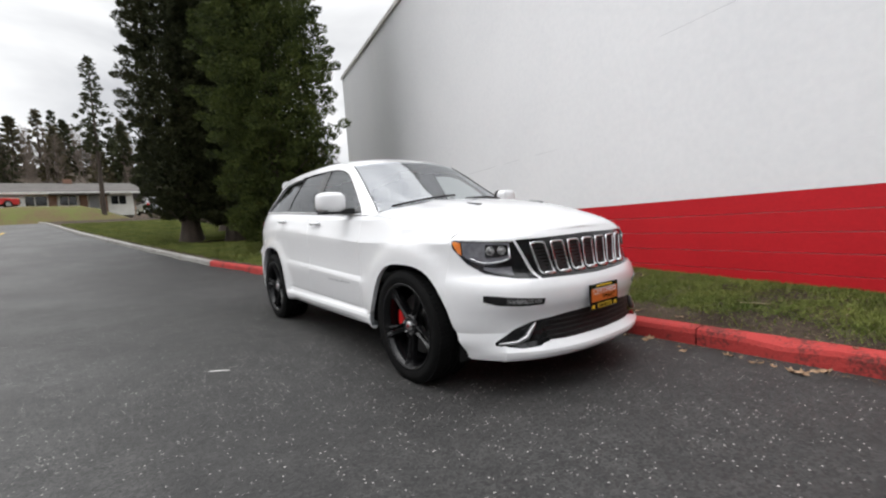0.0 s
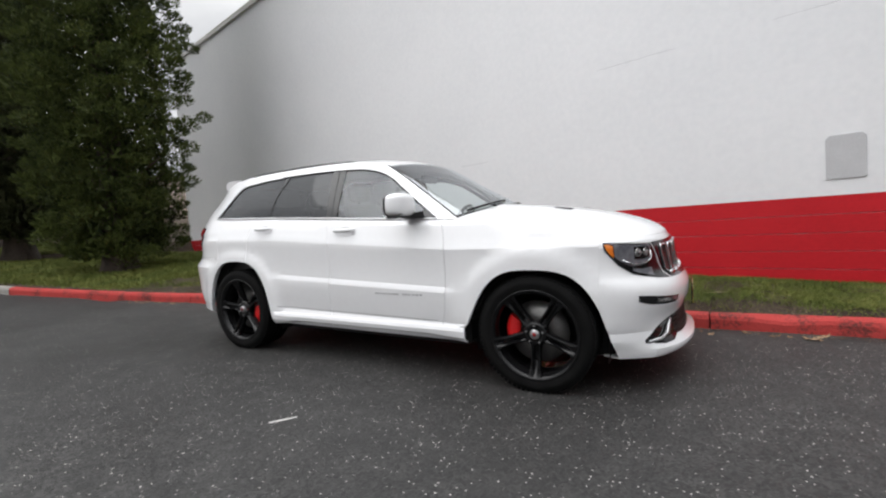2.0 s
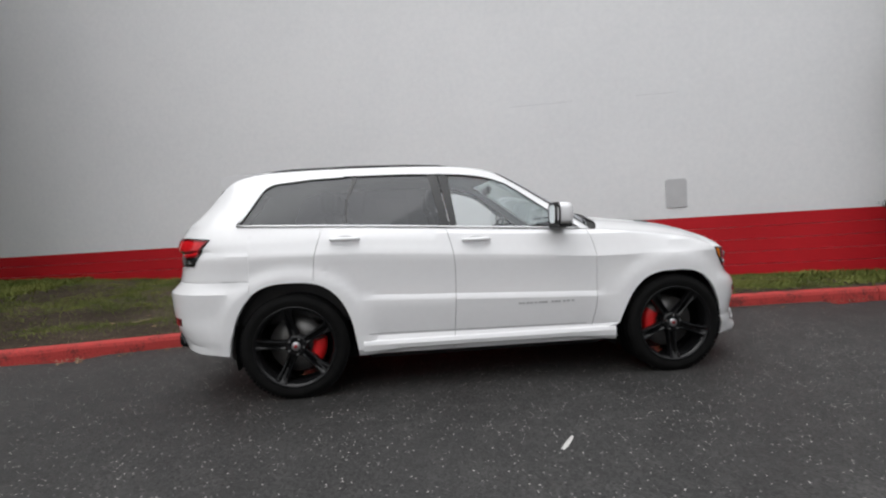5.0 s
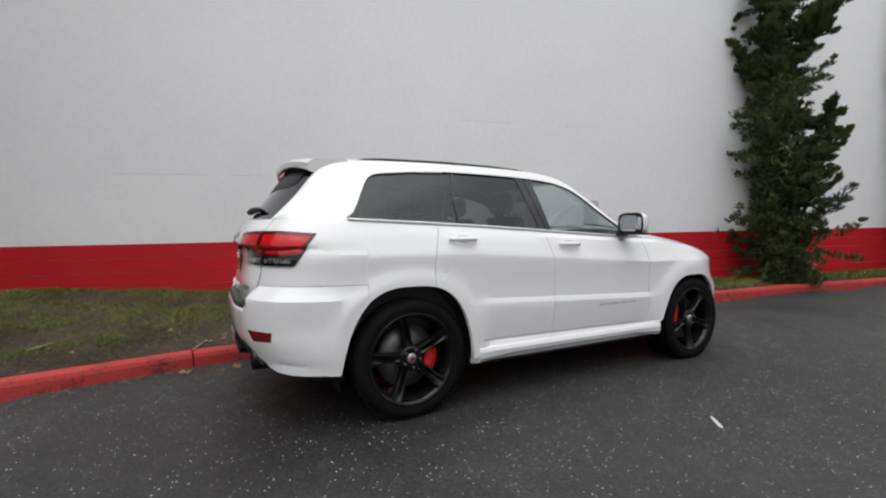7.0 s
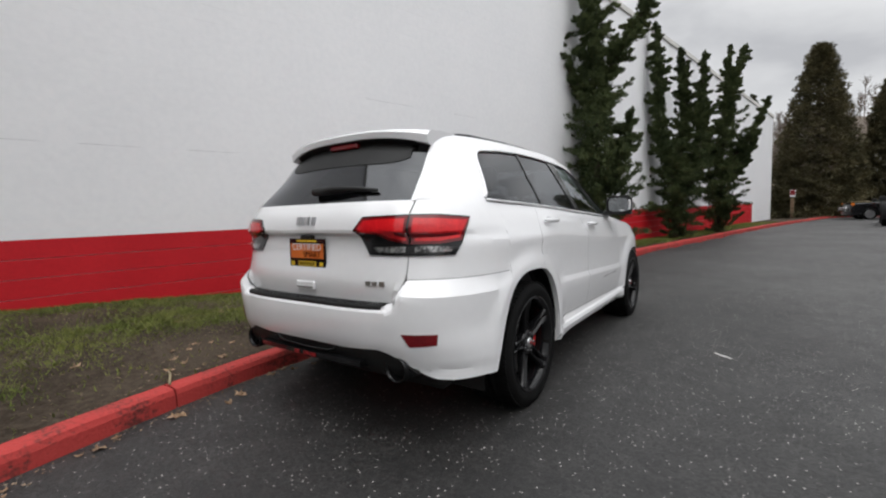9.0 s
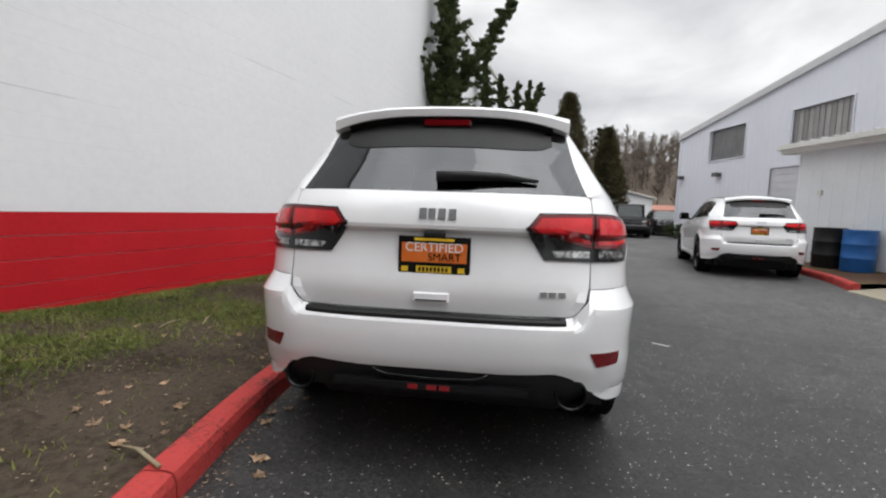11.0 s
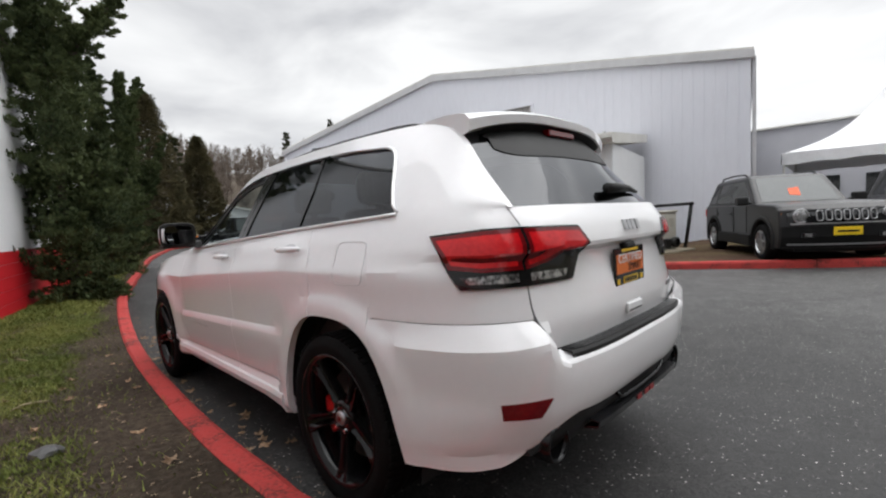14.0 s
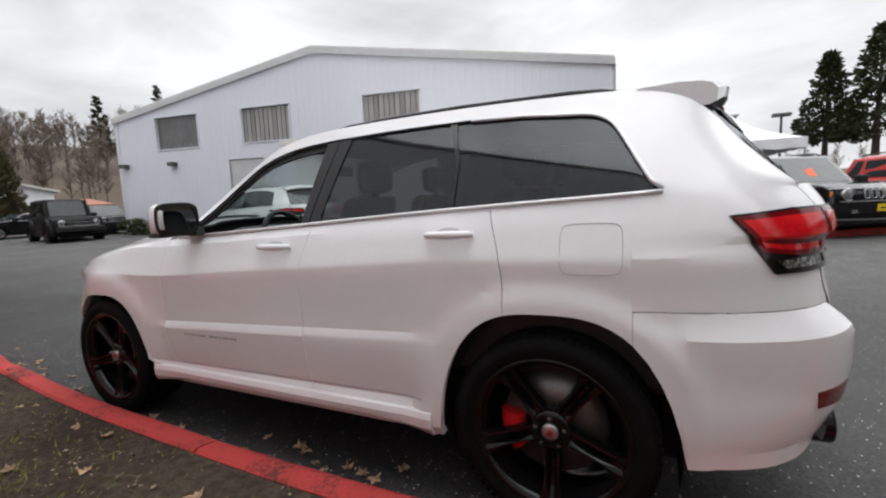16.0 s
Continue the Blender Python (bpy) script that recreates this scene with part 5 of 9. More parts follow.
        if side:
            bm = bmesh.new()
            bmesh.ops.create_uvsphere(bm, u_segments=20, v_segments=14, radius=1)
            for v in bm.verts:
                c = v.co
                sx, sy, sz = c.x, c.y, c.z
                sg = lambda t, p: math.copysign(abs(t) ** p, t)
                c.x = sg(sx, 0.6) * (0.085 if sx > 0 else 0.045)
                c.y = sg(sy, 0.55) * 0.118
                c.z = sg(sz, 0.5) * (0.092 if sz > 0 else 0.075)
                c.x -= 0.03 * max(0.0, side * sy) * 1.0
            bmesh.ops.translate(bm, vec=(mx + 0.02, my, mz), verts=bm.verts)
            mir = part("mirror", bm, M_PAINT, root, "white door mirror", True)
            part("mirror_base", box_bm(mx - 0.028, mx + 0.075, my - 0.105, my + 0.105, mz - 0.088, mz - 0.066, 0.008), M_BLACKP, mir)
            arm = slab([Vector((mx - 0.02, side * 0.86, 1.165)), Vector((mx + 0.13, side * 0.86, 1.165)), Vector((mx + 0.12, side * 0.86, 1.225)), Vector((mx + 0.0, side * 0.86, 1.215))],
                       [Vector((mx - 0.01, side * 0.97, 1.178)), Vector((mx + 0.07, side * 0.97, 1.178)), Vector((mx + 0.07, side * 0.97, 1.205)), Vector((mx - 0.01, side * 0.97, 1.205))])
            part("mirror_arm", arm, M_BLACKP, mir)
            bm = bmesh.new()
            n = 20
            pts = []
            for i in range(n):
                a = 2 * math.pi * i / n
                sg = lambda t, p: math.copysign(abs(t) ** p, t)
                pts.append((sg(math.cos(a), 0.5) * 0.121, sg(math.sin(a), 0.5) * 0.088))
            slab([Vector((mx - 0.024, my + a, mz + 0.006 + b)) for a, b in pts], [Vector((mx - 0.034, my + a * 0.97, mz + 0.006 + b * 0.96)) for a, b in pts], bm)
            part("mirror_back", bm, M_BLACKP, mir)
            bm = bmesh.new()
            bm.faces.new([bm.verts.new((mx - 0.046 - 0.10 * side * a, my + a * 0.80, mz + 0.006 + b * 0.76)) for a, b in pts])
            part("mirror_glass", bm, M_MIRROR, mir, "mirror glass")
            part("indicator", box_bm(mx + 0.02, mx + 0.085, my + side * 0.03 - 0.05, my + side * 0.03 + 0.05, mz - 0.064, mz - 0.054, 0.003), M_LENSC, mir)
        # corner sail before the glass
        bm = slab([glass_pt(0.60, 1.172, side, 0.002), glass_pt(0.735, 1.166, side, 0.002), glass_pt(0.60, 1.252, side, 0.002)], [glass_pt(0.60, 1.172, side, 0.012), glass_pt(0.735, 1.166, side, 0.012), glass_pt(0.60, 1.252, side, 0.012)])
        part("window_corner", bm, M_BLACKG, root)
        # wheel-house liners
        for cx, top in ((WB, 0.80), (-WB, 0.84)):
            rows = []
            for i in range(25):
                a = math.pi * (-0.08 + 1.16 * i / 24)
                rows.append([Vector((cx + 0.452 * math.cos(a), side * yy, 0.33 + (top - 0.31) * math.sin(a))) for yy in (0.85, 0.6, 0.45)])
            shell("arch_liner", rows, M_DARK, root, "", None, 0.0)
            bm = bmesh.new()
            bm.faces.new([bm.verts.new((cx + 0.46 * math.cos(math.pi * (-0.08 + 1.16 * i / 24)), side * 0.5, 0.33 + (top - 0.31) * math.sin(math.pi * (-0.08 + 1.16 * i / 24)))) for i in range(25)])
            part("arch_back", bm, M_DARK, root)
        # roof rail
        P = [over_pt(x, side * 0.90, 0.0) + Vector((0, 0, h)) for x, h in ((-1.70, -0.008), (-1.62, 0.002), (-1.5, 0.006), (-1.0, 0.008), (-0.6, 0.006), (-0.34, 0.002), (-0.24, -0.008))]
        tube("roof_rail", P, [0.006, 0.009, 0.010, 0.010, 0.010, 0.009, 0.006], M_BLACKG, root, "black roof rail", n=8)
        # door script as bars
        bar_text("badge_bar", 0.44, 0.013, 14, lambda u, z, o=0.0: flank_pt(u, z, side, 0.0005 + o * 0.3), 0.20, 0.602, M_BADGE, root, "small grey script on the door", 3)
        # grey lower line of the doors
        P = [flank_pt(x, lev_z(3, x) + 0.012, side, 0.0005) for x in steps(-0.92, 0.74, 14)]
        tube("door_seam", P, 0.0022, M_GREYSEAM, root)
    # fuel door on the left flank
    pts = []
    for i in range(28):
        a = 2 * math.pi * i / 28
        sg = lambda t, p: math.copysign(abs(t) ** p, t)
        pts.append((-1.62 + 0.105 * sg(math.cos(a), 0.35), 1.083 + 0.088 * sg(math.sin(a), 0.35)))
    tube("fuel_door_seam", [flank_pt(u, z, 1, 0.0008) for u, z in pts], 0.0016, M_GREYPAINT, root, close=True)

    # ---- nose ----
    zs = [0.235, 0.25, 0.27, 0.29, 0.31, 0.335, 0.36, 0.40, 0.44, 0.48, 0.52, 0.54, 0.56, 0.60, 0.64, 0.67, 0.70, 0.72, 0.735, 0.76, 0.80, 0.85, 0.90, 0.93, 0.96, 0.985]
    reach = [front_k(1.8603 + max(0.0, 0.55 - z) * 0.30, z) for z in zs]   # the arch's edge leans forward below the wing
    cols = [[front_corner(k * e, z, -1) for z, e in zip(zs, reach)] for k in steps(1, 0, 14)]
    cols += [[front_pt(y, z) for z in zs] for y in steps(-0.69, 0.69, 40)]
    cols += [[front_corner(k * e, z, 1) for z, e in zip(zs, reach)] for k in steps(0, 1, 14)]
    fixed = []
    for i, c in enumerate(cols):
        kk = max(0.0, (14 - i) / 14 if i < 15 else (i - (len(cols) - 15)) / 14)
        zt = 0.985 + (belt_z(1.86) - 0.985) * kk * kk
        if kk > 0:
            c[-1] = front_corner(kk, zt, -1 if i < 15 else 1)
        fixed.append([Vector((c[0].x - 0.10, c[0].y * 0.95, c[0].z - 0.005))] + c)
    shell("front_bumper", fixed, M_PAINT, root, "white front bumper with deep chin", lambda p: Vector((1, p.y * 0.6, 0)))
    # grille: black panel with seven bright slots
    fo = lambda p: Vector((1, 0, 0))
    gr = conform("grille", front_pt, [(-0.455, 0.712), (0, 0.702), (0.455, 0.712)], [(-0.56, 0.945), (0, 0.955), (0.56, 0.945)], M_BLACKG, root, "black grille with seven bright-edged slots", 24, 8, 0.005, 0.02, fo)
    for i in range(7):
        c = (i - 3) * 0.131
        hw = 0.049
        k = 1 + 0.16 * abs(c) / 0.5
        ctr_t, ctr_b = c * 1.10, c * 0.98
        pts = []
        for j in range(24):
            a = 2 * math.pi * j / 24
            sg = lambda t, p: math.copysign(abs(t) ** p, t)
            v = sg(math.sin(a), 0.28)
            u = sg(math.cos(a), 0.28)
            pts.append(((ctr_b + ctr_t) / 2 + v * (ctr_t - ctr_b) / 2 + u * hw, 0.824 + v * 0.096))
        ring = ring_line(front_pt, pts, 0.010, 0.0085, "slot_surround", M_CHROME, gr, label="chrome slot surround")
        bm = bmesh.new()
        bm.faces.new([bm.verts.new(front_pt(u, z, 0.0075)) for u, z in pts])
        sl = part("slot_mesh", bm, M_BLACKP, gr)
        bm = bmesh.new()
        for k2 in range(7):
            z = 0.755 + 0.021 * k2
            slab([front_pt((ctr_b + ctr_t) / 2 - hw * 0.8, z, 0.008), front_pt((ctr_b + ctr_t) / 2 + hw * 0.8, z, 0.008), front_pt((ctr_b + ctr_t) / 2 + hw * 0.8, z + 0.005, 0.008), front_pt((ctr_b + ctr_t) / 2 - hw * 0.8, z + 0.005, 0.008)],
                 [front_pt((ctr_b + ctr_t) / 2 - hw * 0.8, z, 0.012), front_pt((ctr_b + ctr_t) / 2 + hw * 0.8, z, 0.012), front_pt((ctr_b + ctr_t) / 2 + hw * 0.8, z + 0.005, 0.012), front_pt((ctr_b + ctr_t) / 2 - hw * 0.8, z + 0.005, 0.012)], bm)
        part("mesh_bar", bm, M_BLACKG, gr)
        # bright lower lip of the slot
        tube("slot_foot", [front_pt(ctr_b + d, 0.735, 0.014) for d in (-0.035, 0, 0.035)], 0.012, M_CHROME, gr)

    def lamp_front(side):
        def pt(u, z, off=0.0):
            if u <= 0.70:
                return front_pt(side * u, z, off)
            return front_corner((u - 0.70) / 0.32, z, side, off)
        return pt
    for side in (1, -1):
        pt = lamp_front(side)
        fo2 = lambda p: Vector((1, side * 0.8, 0))
        hl = conform("headlamp", pt, [(0.48, 0.712), (0.60, 0.722), (0.76, 0.758), (0.88, 0.818), (0.985, 0.912)], [(0.575, 0.942), (0.68, 0.948), (0.80, 0.956), (0.92, 0.962), (0.995, 0.962)], M_BLACKG, root, "dark wraparound headlamp with amber corner", 24, 8, 0.004, 0.02, fo2)
        conform("lens", pt, [(0.60, 0.838), (0.66, 0.812), (0.76, 0.806), (0.85, 0.835), (0.905, 0.868)], [(0.60, 0.930), (0.70, 0.936), (0.80, 0.942), (0.88, 0.946), (0.912, 0.948)], M_LENSG, hl, "clear smoked lens", 18, 6, 0.009, 0.004, fo2)
        conform("inner_housing", pt, [(0.612, 0.862), (0.66, 0.850), (0.74, 0.850)], [(0.612, 0.922), (0.68, 0.926), (0.735, 0.928)], M_BLACKG, hl, "black projector housing", 8, 4, 0.0125, 0.003, fo2)
        conform("amber_corner", pt, [(0.915, 0.868), (0.945, 0.888), (0.972, 0.920)], [(0.92, 0.940), (0.95, 0.950), (0.985, 0.952)], M_AMBER, hl, "amber side marker", 6, 4, 0.009, 0.004, fo2)
        # twin projectors and the bright strip below them
        for u in (0.645, 0.702):
            c = pt(u, 0.889, 0.012)
            nrm = (pt(u, 0.889, 0.02) - pt(u, 0.889, 0.0)).normalized()
            part("projector", lathe_at(c, nrm, [(0.0, 0.010), (0.014, 0.008), (0.021, 0.002), (0.023, 0.0055), (0.026, 0.004), (0.027, 0.0)]), M_LENSC, hl, "", True)
        ring_line(pt, [(0.606, 0.90), (0.606, 0.845), (0.64, 0.826), (0.70, 0.818), (0.77, 0.822), (0.85, 0.850)], 0.013, 0.0045, "light_strip", M_CHROME, hl, close=False)
        ring_line(pt, [(0.585, 0.938), (0.70, 0.944), (0.82, 0.952), (0.93, 0.957)], 0.010, 0.003, "bright_edge", M_SILVER, hl, close=False)
        conform("lower_lens", pt, [(0.60, 0.738), (0.68, 0.756), (0.76, 0.778)], [(0.60, 0.790), (0.68, 0.788), (0.76, 0.796)], M_LENSG, hl, "", 8, 3, 0.007, 0.003, fo2)
        # fog lamp
        fl = conform("fog_lamp", pt, [(0.485, 0.562), (0.60, 0.560), (0.74, 0.574), (0.81, 0.596)], [(0.475, 0.596), (0.60, 0.608), (0.74, 0.628), (0.81, 0.634)], M_BLACKG, root, "slim fog lamp in black recess", 14, 3, 0.003, 0.012, fo2)
        conform("light_strip", pt, [(0.50, 0.574), (0.60, 0.574), (0.69, 0.582)], [(0.50, 0.592), (0.60, 0.598), (0.69, 0.606)], M_LENSC, fl, "", 10, 2, 0.006, 0.004, fo2)
        # brake duct with bright strip
        du = conform("brake_duct", pt, [(0.44, 0.325), (0.52, 0.312), (0.62, 0.310), (0.74, 0.330)], [(0.46, 0.466), (0.54, 0.456), (0.62, 0.425), (0.74, 0.348)], M_BLACKG, root, "black brake duct with bright blade", 12, 5, 0.003, 0.02, fo2)
        tube("bright_blade", [pt(0.515, 0.452, 0.012), pt(0.535, 0.420, 0.015), pt(0.575, 0.370, 0.016), pt(0.63, 0.345, 0.014), pt(0.72, 0.340, 0.010)], [0.006, 0.014, 0.016, 0.012, 0.006], M_SILVER, du, "silver blade")
    conform("lower_intake", front_pt, [(-0.48, 0.338), (-0.3, 0.328), (0, 0.322), (0.3, 0.328), (0.48, 0.338)], [(-0.48, 0.462), (-0.3, 0.478), (0, 0.486), (0.3, 0.478), (0.48, 0.462)], M_BLACKP, root, "wide black lower air intake", 24, 6, 0.003, 0.02, fo)
    for k in range(4):
        z = 0.355 + 0.030 * k
        tube("intake_slat", [front_pt(y, z, 0.006) for y in steps(-0.45, 0.45, 12)], 0.005, M_BLACKP, root)
    build_plate(root, Matrix.Translation((x_front(0, 0.56) + 0.018, 0.0, 0.552)))
    # emblem on the bonnet's edge
    bar_text("badge_bar", 0.16, 0.028, 4, lambda u, z, o=0.0: front_pt(u, z, 0.004 + o) + Vector((-0.045, 0, 0.022)), -0.08, 0.99, M_SILVER, root, "silver badge on the bonnet", 5)
    # ---- bonnet ----
    E = hood_edge()
    rows = []
    for p in E:
        row = []
        zc = smooth_interp(p.x, HOODC)
        for yn in steps(-1, 1, 24):
            q = 1 - abs(yn) ** 2.6
            y = yn * p.y
            rise = max(0.0, zc - p.z) * q
            # raised middle
            b = 0.012 * max(0.0, min(1.0, (0.42 - abs(y)) / 0.05)) * max(0.0, min(1.0, (2.05 - p.x) / 0.3))
            row.append(Vector((p.x + (0.18 * q if p.x < 1.0 else (0.18 * q * max(0, (1.5 - p.x) / 0.5) if p.x < 1.5 else 0)), y * 0.997, p.z + rise + b + 0.001)))
        rows.append(row)
    shell("bonnet", rows, M_PAINT, root, "", up)
    for side in (1, -1):
        b = part("bonnet_vent", box_bm(1.46, 1.60, side * 0.34 - 0.018, side * 0.34 + 0.018, 1.176, 1.193, 0.006), M_BLACKP, root, "black bonnet vent")
        b.matrix_local = Matrix.Translation((0, 0, 0)) @ Matrix.Translation((1.52, 0, 1.187)) @ pose(0, 0, 0, 0, 7, 0) @ Matrix.Translation((-1.52, 0, -1.184))
        # line between bonnet and wing
        P = [Vector((p.x, side * p.y * 0.985, p.z + 0.0035)) for p in E[17:]]
        tube("bonnet_seam", P, 0.0016, M_GREYSEAM, root)
    # scuttle and wipers
    rows = [[over_pt(0.80, yn, -0.012) + Vector((d, 0, h)) for yn in steps(-1, 1, 16)] for d, h in ((0.09, -0.012), (0.03, -0.004), (-0.04, 0.012))]
    shell("scuttle", rows, M_BLACKP, root, "", up, 0.004)
    for y0, y1 in ((-0.62, -0.05), (0.02, 0.60)):
        P = [over_pt(0.80 - 0.05 * k, (y0 + (y1 - y0) * k) / 0.76, 0.018) for k in steps(0, 1, 6)]
        tube("wiper", P, 0.009, M_BLACKP, root, "black windscreen wiper")
    # ---- over the cabin ----
    over_patch("windscreen", 0.80, 0.13, -0.945, 0.945, M_SCREEN, root, "windscreen glass", 12, 22, 0, 0)
    for s in (1, -1):
        over_patch("windscreen_pillar", 0.82, 0.11, s * 0.945, s * 1.0, M_PAINT, root, "", 14, 2)
        P = [over_pt(x, s * 0.945, 0.002) for x in steps(0.80, 0.12, 10)]
        tube("screen_seal", P, 0.006, M_BLACKP, root)
    over_patch("roof", 0.13, -1.93, -1.0, 1.0, M_PAINT, root, "", 26, 20)
    tg = over_patch("tail_glass", -1.93, -2.255, -0.965, 0.965, M_REARG, root, "dark tail window", 10, 18, 0, 0)
    for s in (1, -1):
        over_patch("tail_pillar", -1.93, -2.255, s * 0.965, s * 1.0, M_PAINT, root, "", 10, 2)
    # visor band and rear-view mirror
    part("rear_view_mirror", box_bm(0.16, 0.20, -0.13, 0.13, 1.50, 1.57, 0.012), M_BLACKP, root)
    # ---- tail ----
    ro = lambda p: Vector((-1, p.y * 0.6, 0))
    cols = []
    for y in steps(-0.66, 0.66, 34):
        cols.append([rear_pt(y * min(1.0, interp(z, [(0.752, 0.90), (0.80, 0.96), (0.88, 1.0)])), z) for z in (0.752, 0.78, 0.82, 0.86, 0.90, 0.95, 1.0, 1.05, 1.085, 1.095, 1.105, 1.12, 1.14, 1.17, 1.20, 1.225, 1.25, 1.265)])
    tail = shell("tailgate", cols, M_PAINT, root, "white tailgate", ro)
    # rear bumper, wraps round to the arches
    cols = []

    def shelf(z):
        """The bumper stands proud of the panel above it, with a crease along its top."""
        return interp(z, [(0.36, 0.006), (0.46, 0.010), (0.60, 0.010), (0.74, 0.022), (0.785, 0.026), (0.80, 0.020), (0.83, 0.004), (0.87, 0.0)])

    def bcol(x, sd):
        lo, hi = arch_z(x), SEAM - 0.003
        lo = min(lo, hi - 0.01)
        f = max(0.0, min(1.0, (-1.78 - x) / 0.17))
        return [Vector((x, sd * (y_at(x, lo + (hi - lo) * k / 19) + f * shelf(lo + (hi - lo) * k / 19)), lo + (hi - lo) * k / 19)) for k in range(20)]
    bx = [-1.7535, -1.80, -1.84, -1.87, -1.895, -1.908, -1.9165, -1.9175, -1.95, -1.975]

    def ccol(k, sd):
        lo, hi = interp(k, [(0, 0.440), (0.12, 0.402), (0.3, 0.368), (0.6, 0.352), (1.0, 0.344)]), SEAM - 0.003
        return [rear_corner(k, lo + (hi - lo) * j / 19, sd, shelf(lo + (hi - lo) * j / 19)) for j in range(20)]
    for x in bx:
        cols.append(bcol(x, -1))
    for k in steps(1, 0, 12):
        cols.append(ccol(k, -1))
    for y in steps(-0.655, 0.655, 40):
        ay = abs(y)
        lo = interp(ay, [(0.0, 0.508), (0.30, 0.506), (0.44, 0.514), (0.52, 0.520), (0.58, 0.506), (0.625, 0.476), (0.66, 0.442)])
        hi = interp(ay, [(0.0, 0.7475), (0.58, 0.7475), (0.625, 0.78), (0.655, 0.83), (0.668, SEAM - 0.003), (0.76, SEAM - 0.003)])
        f = max(0.0, min(1.0, (ay - 0.52) / 0.12))
        cols.append([rear_pt(y, lo + (hi - lo) * k / 19, f * shelf(lo + (hi - lo) * k / 19)) for k in range(20)])
    for k in steps(0, 1, 12):
        cols.append(ccol(k, 1))
    for x in reversed(bx):
        cols.append(bcol(x, 1))
    cols = [[Vector((c[0].x + 0.05 * (1 if c[0].x < -2.2 else 0), c[0].y * 0.96, c[0].z - 0.002))] + c for c in cols]
    shell("rear_bumper", cols, M_PAINT, root, "white rear bumper", ro)
    # step pad
    rows = [[rear_pt(y, 0.735) + Vector((d, 0, h)) for y in steps(-0.56, 0.56, 16)] for d, h in ((0.05, 0.016), (-0.022, 0.014), (-0.030, 0.004), (-0.030, -0.034), (-0.02, -0.04))]
    sp = shell("step_pad", rows, M_BLACKP, root, "ribbed black bumper step pad", ro, 0.006)
    for d in (0.035, 0.022, 0.009, -0.004):
        tube("rib", [rear_pt(y, 0.735) + Vector((d - 0.01, 0, 0.016)) for y in steps(-0.54, 0.54, 12)], 0.003, M_BLACKG, sp)
    # tail lamps: part on the gate, part on the corner
    def lamp_rear(side):
        def pt(u, z, off=0.0):
            if u <= 0.6655:
                return rear_pt(side * u, z, off)
            return rear_corner((u - 0.6655) / (1 - 0.6655), z, side, off)
        return pt
    for side in (1, -1):
        pt = lamp_rear(side)
        lo2 = lambda p: Vector((-1, side * 0.7, 0))
        ou = outer_u
        for nm, bot, top, b1, t1, b2, t2, b3, t3, lb in (
            ("inner_tail_lamp", [(0.462, 0.992), (0.56, 0.990), (0.6650, 0.988)], [(0.378, 1.115), (0.432, 1.186), (0.6650, 1.194)],
             [(0.425, 1.098), (0.50, 1.088), (0.57, 1.066), (0.661, 1.046)], [(0.392, 1.122), (0.432, 1.178), (0.55, 1.184), (0.661, 1.187)],
             [(0.438, 1.106), (0.51, 1.098), (0.57, 1.078), (0.650, 1.060)], [(0.412, 1.124), (0.442, 1.166), (0.55, 1.172), (0.650, 1.174)],
             [(0.504, 1.006), (0.58, 1.005), (0.650, 1.005)], [(0.486, 1.031), (0.57, 1.033), (0.650, 1.033)], "inner half of the tail lamp on the gate"),
            ("outer_tail_lamp", [(0.6660, 0.988), (0.78, 0.987), (ou(-2.160, 0.99), 0.988)], [(0.6660, 1.194), (0.80, 1.194), (ou(-2.036, 1.18), 1.180)],
             [(0.671, 1.046), (0.80, 1.046), (ou(-2.122, 1.06), 1.060)], [(0.671, 1.187), (0.80, 1.187), (ou(-2.044, 1.17), 1.173)],
             [(0.686, 1.060), (0.80, 1.060), (ou(-2.128, 1.075), 1.074)], [(0.686, 1.174), (0.80, 1.172), (ou(-2.068, 1.165), 1.162)],
             [(0.690, 1.005), (0.78, 1.005), (ou(-2.180, 1.006), 1.007)], [(0.690, 1.034), (0.78, 1.034), (ou(-2.160, 1.034), 1.031)], "outer half of the tail lamp on the corner")):
            tl = conform(nm, pt, bot, top, M_BLACKG, root, lb, 18, 6, 0.008, 0.02, lo2)
            conform("dark_red_edge", pt, b1, t1, M_LENSD, tl, "dark red lens edge", 18, 5, 0.011, 0.003, lo2)
            conform("red_lens", pt, b2, t2, M_LENSR, tl, "bright red lens", 18, 5, 0.0135, 0.003, lo2)
            conform("reversing_lens", pt, b3, t3, M_LENSC, tl, "clear reversing lens", 12, 3, 0.0115, 0.003, lo2)
        # reflector in the bumper
        conform("reflector", pt, [(0.690, 0.548), (0.792, 0.552)], [(0.662, 0.612), (0.800, 0.606)], M_LENSD, root, "dark red bumper reflector", 10, 3, 0.014, 0.006, lo2)
        # tail pipe
        c = Vector((-2.275, side * 0.605, 0.420))
        bm = lathe([(0.0, 0.03), (0.052, 0.03), (0.055, 0.14), (0.060, 0.160), (0.066, 0.160), (0.070, 0.150), (0.070, 0.0)], 32)
        tp = part("tail_pipe", bm, M_PIPE, root, "dark chrome tail pipe", True)
        tp.matrix_local = Matrix.Translation(c + Vector((0.06, 0, 0))) @ pose(0, 0, 0, 0, 0, 90)
    # lower valance and diffuser
    rows = []
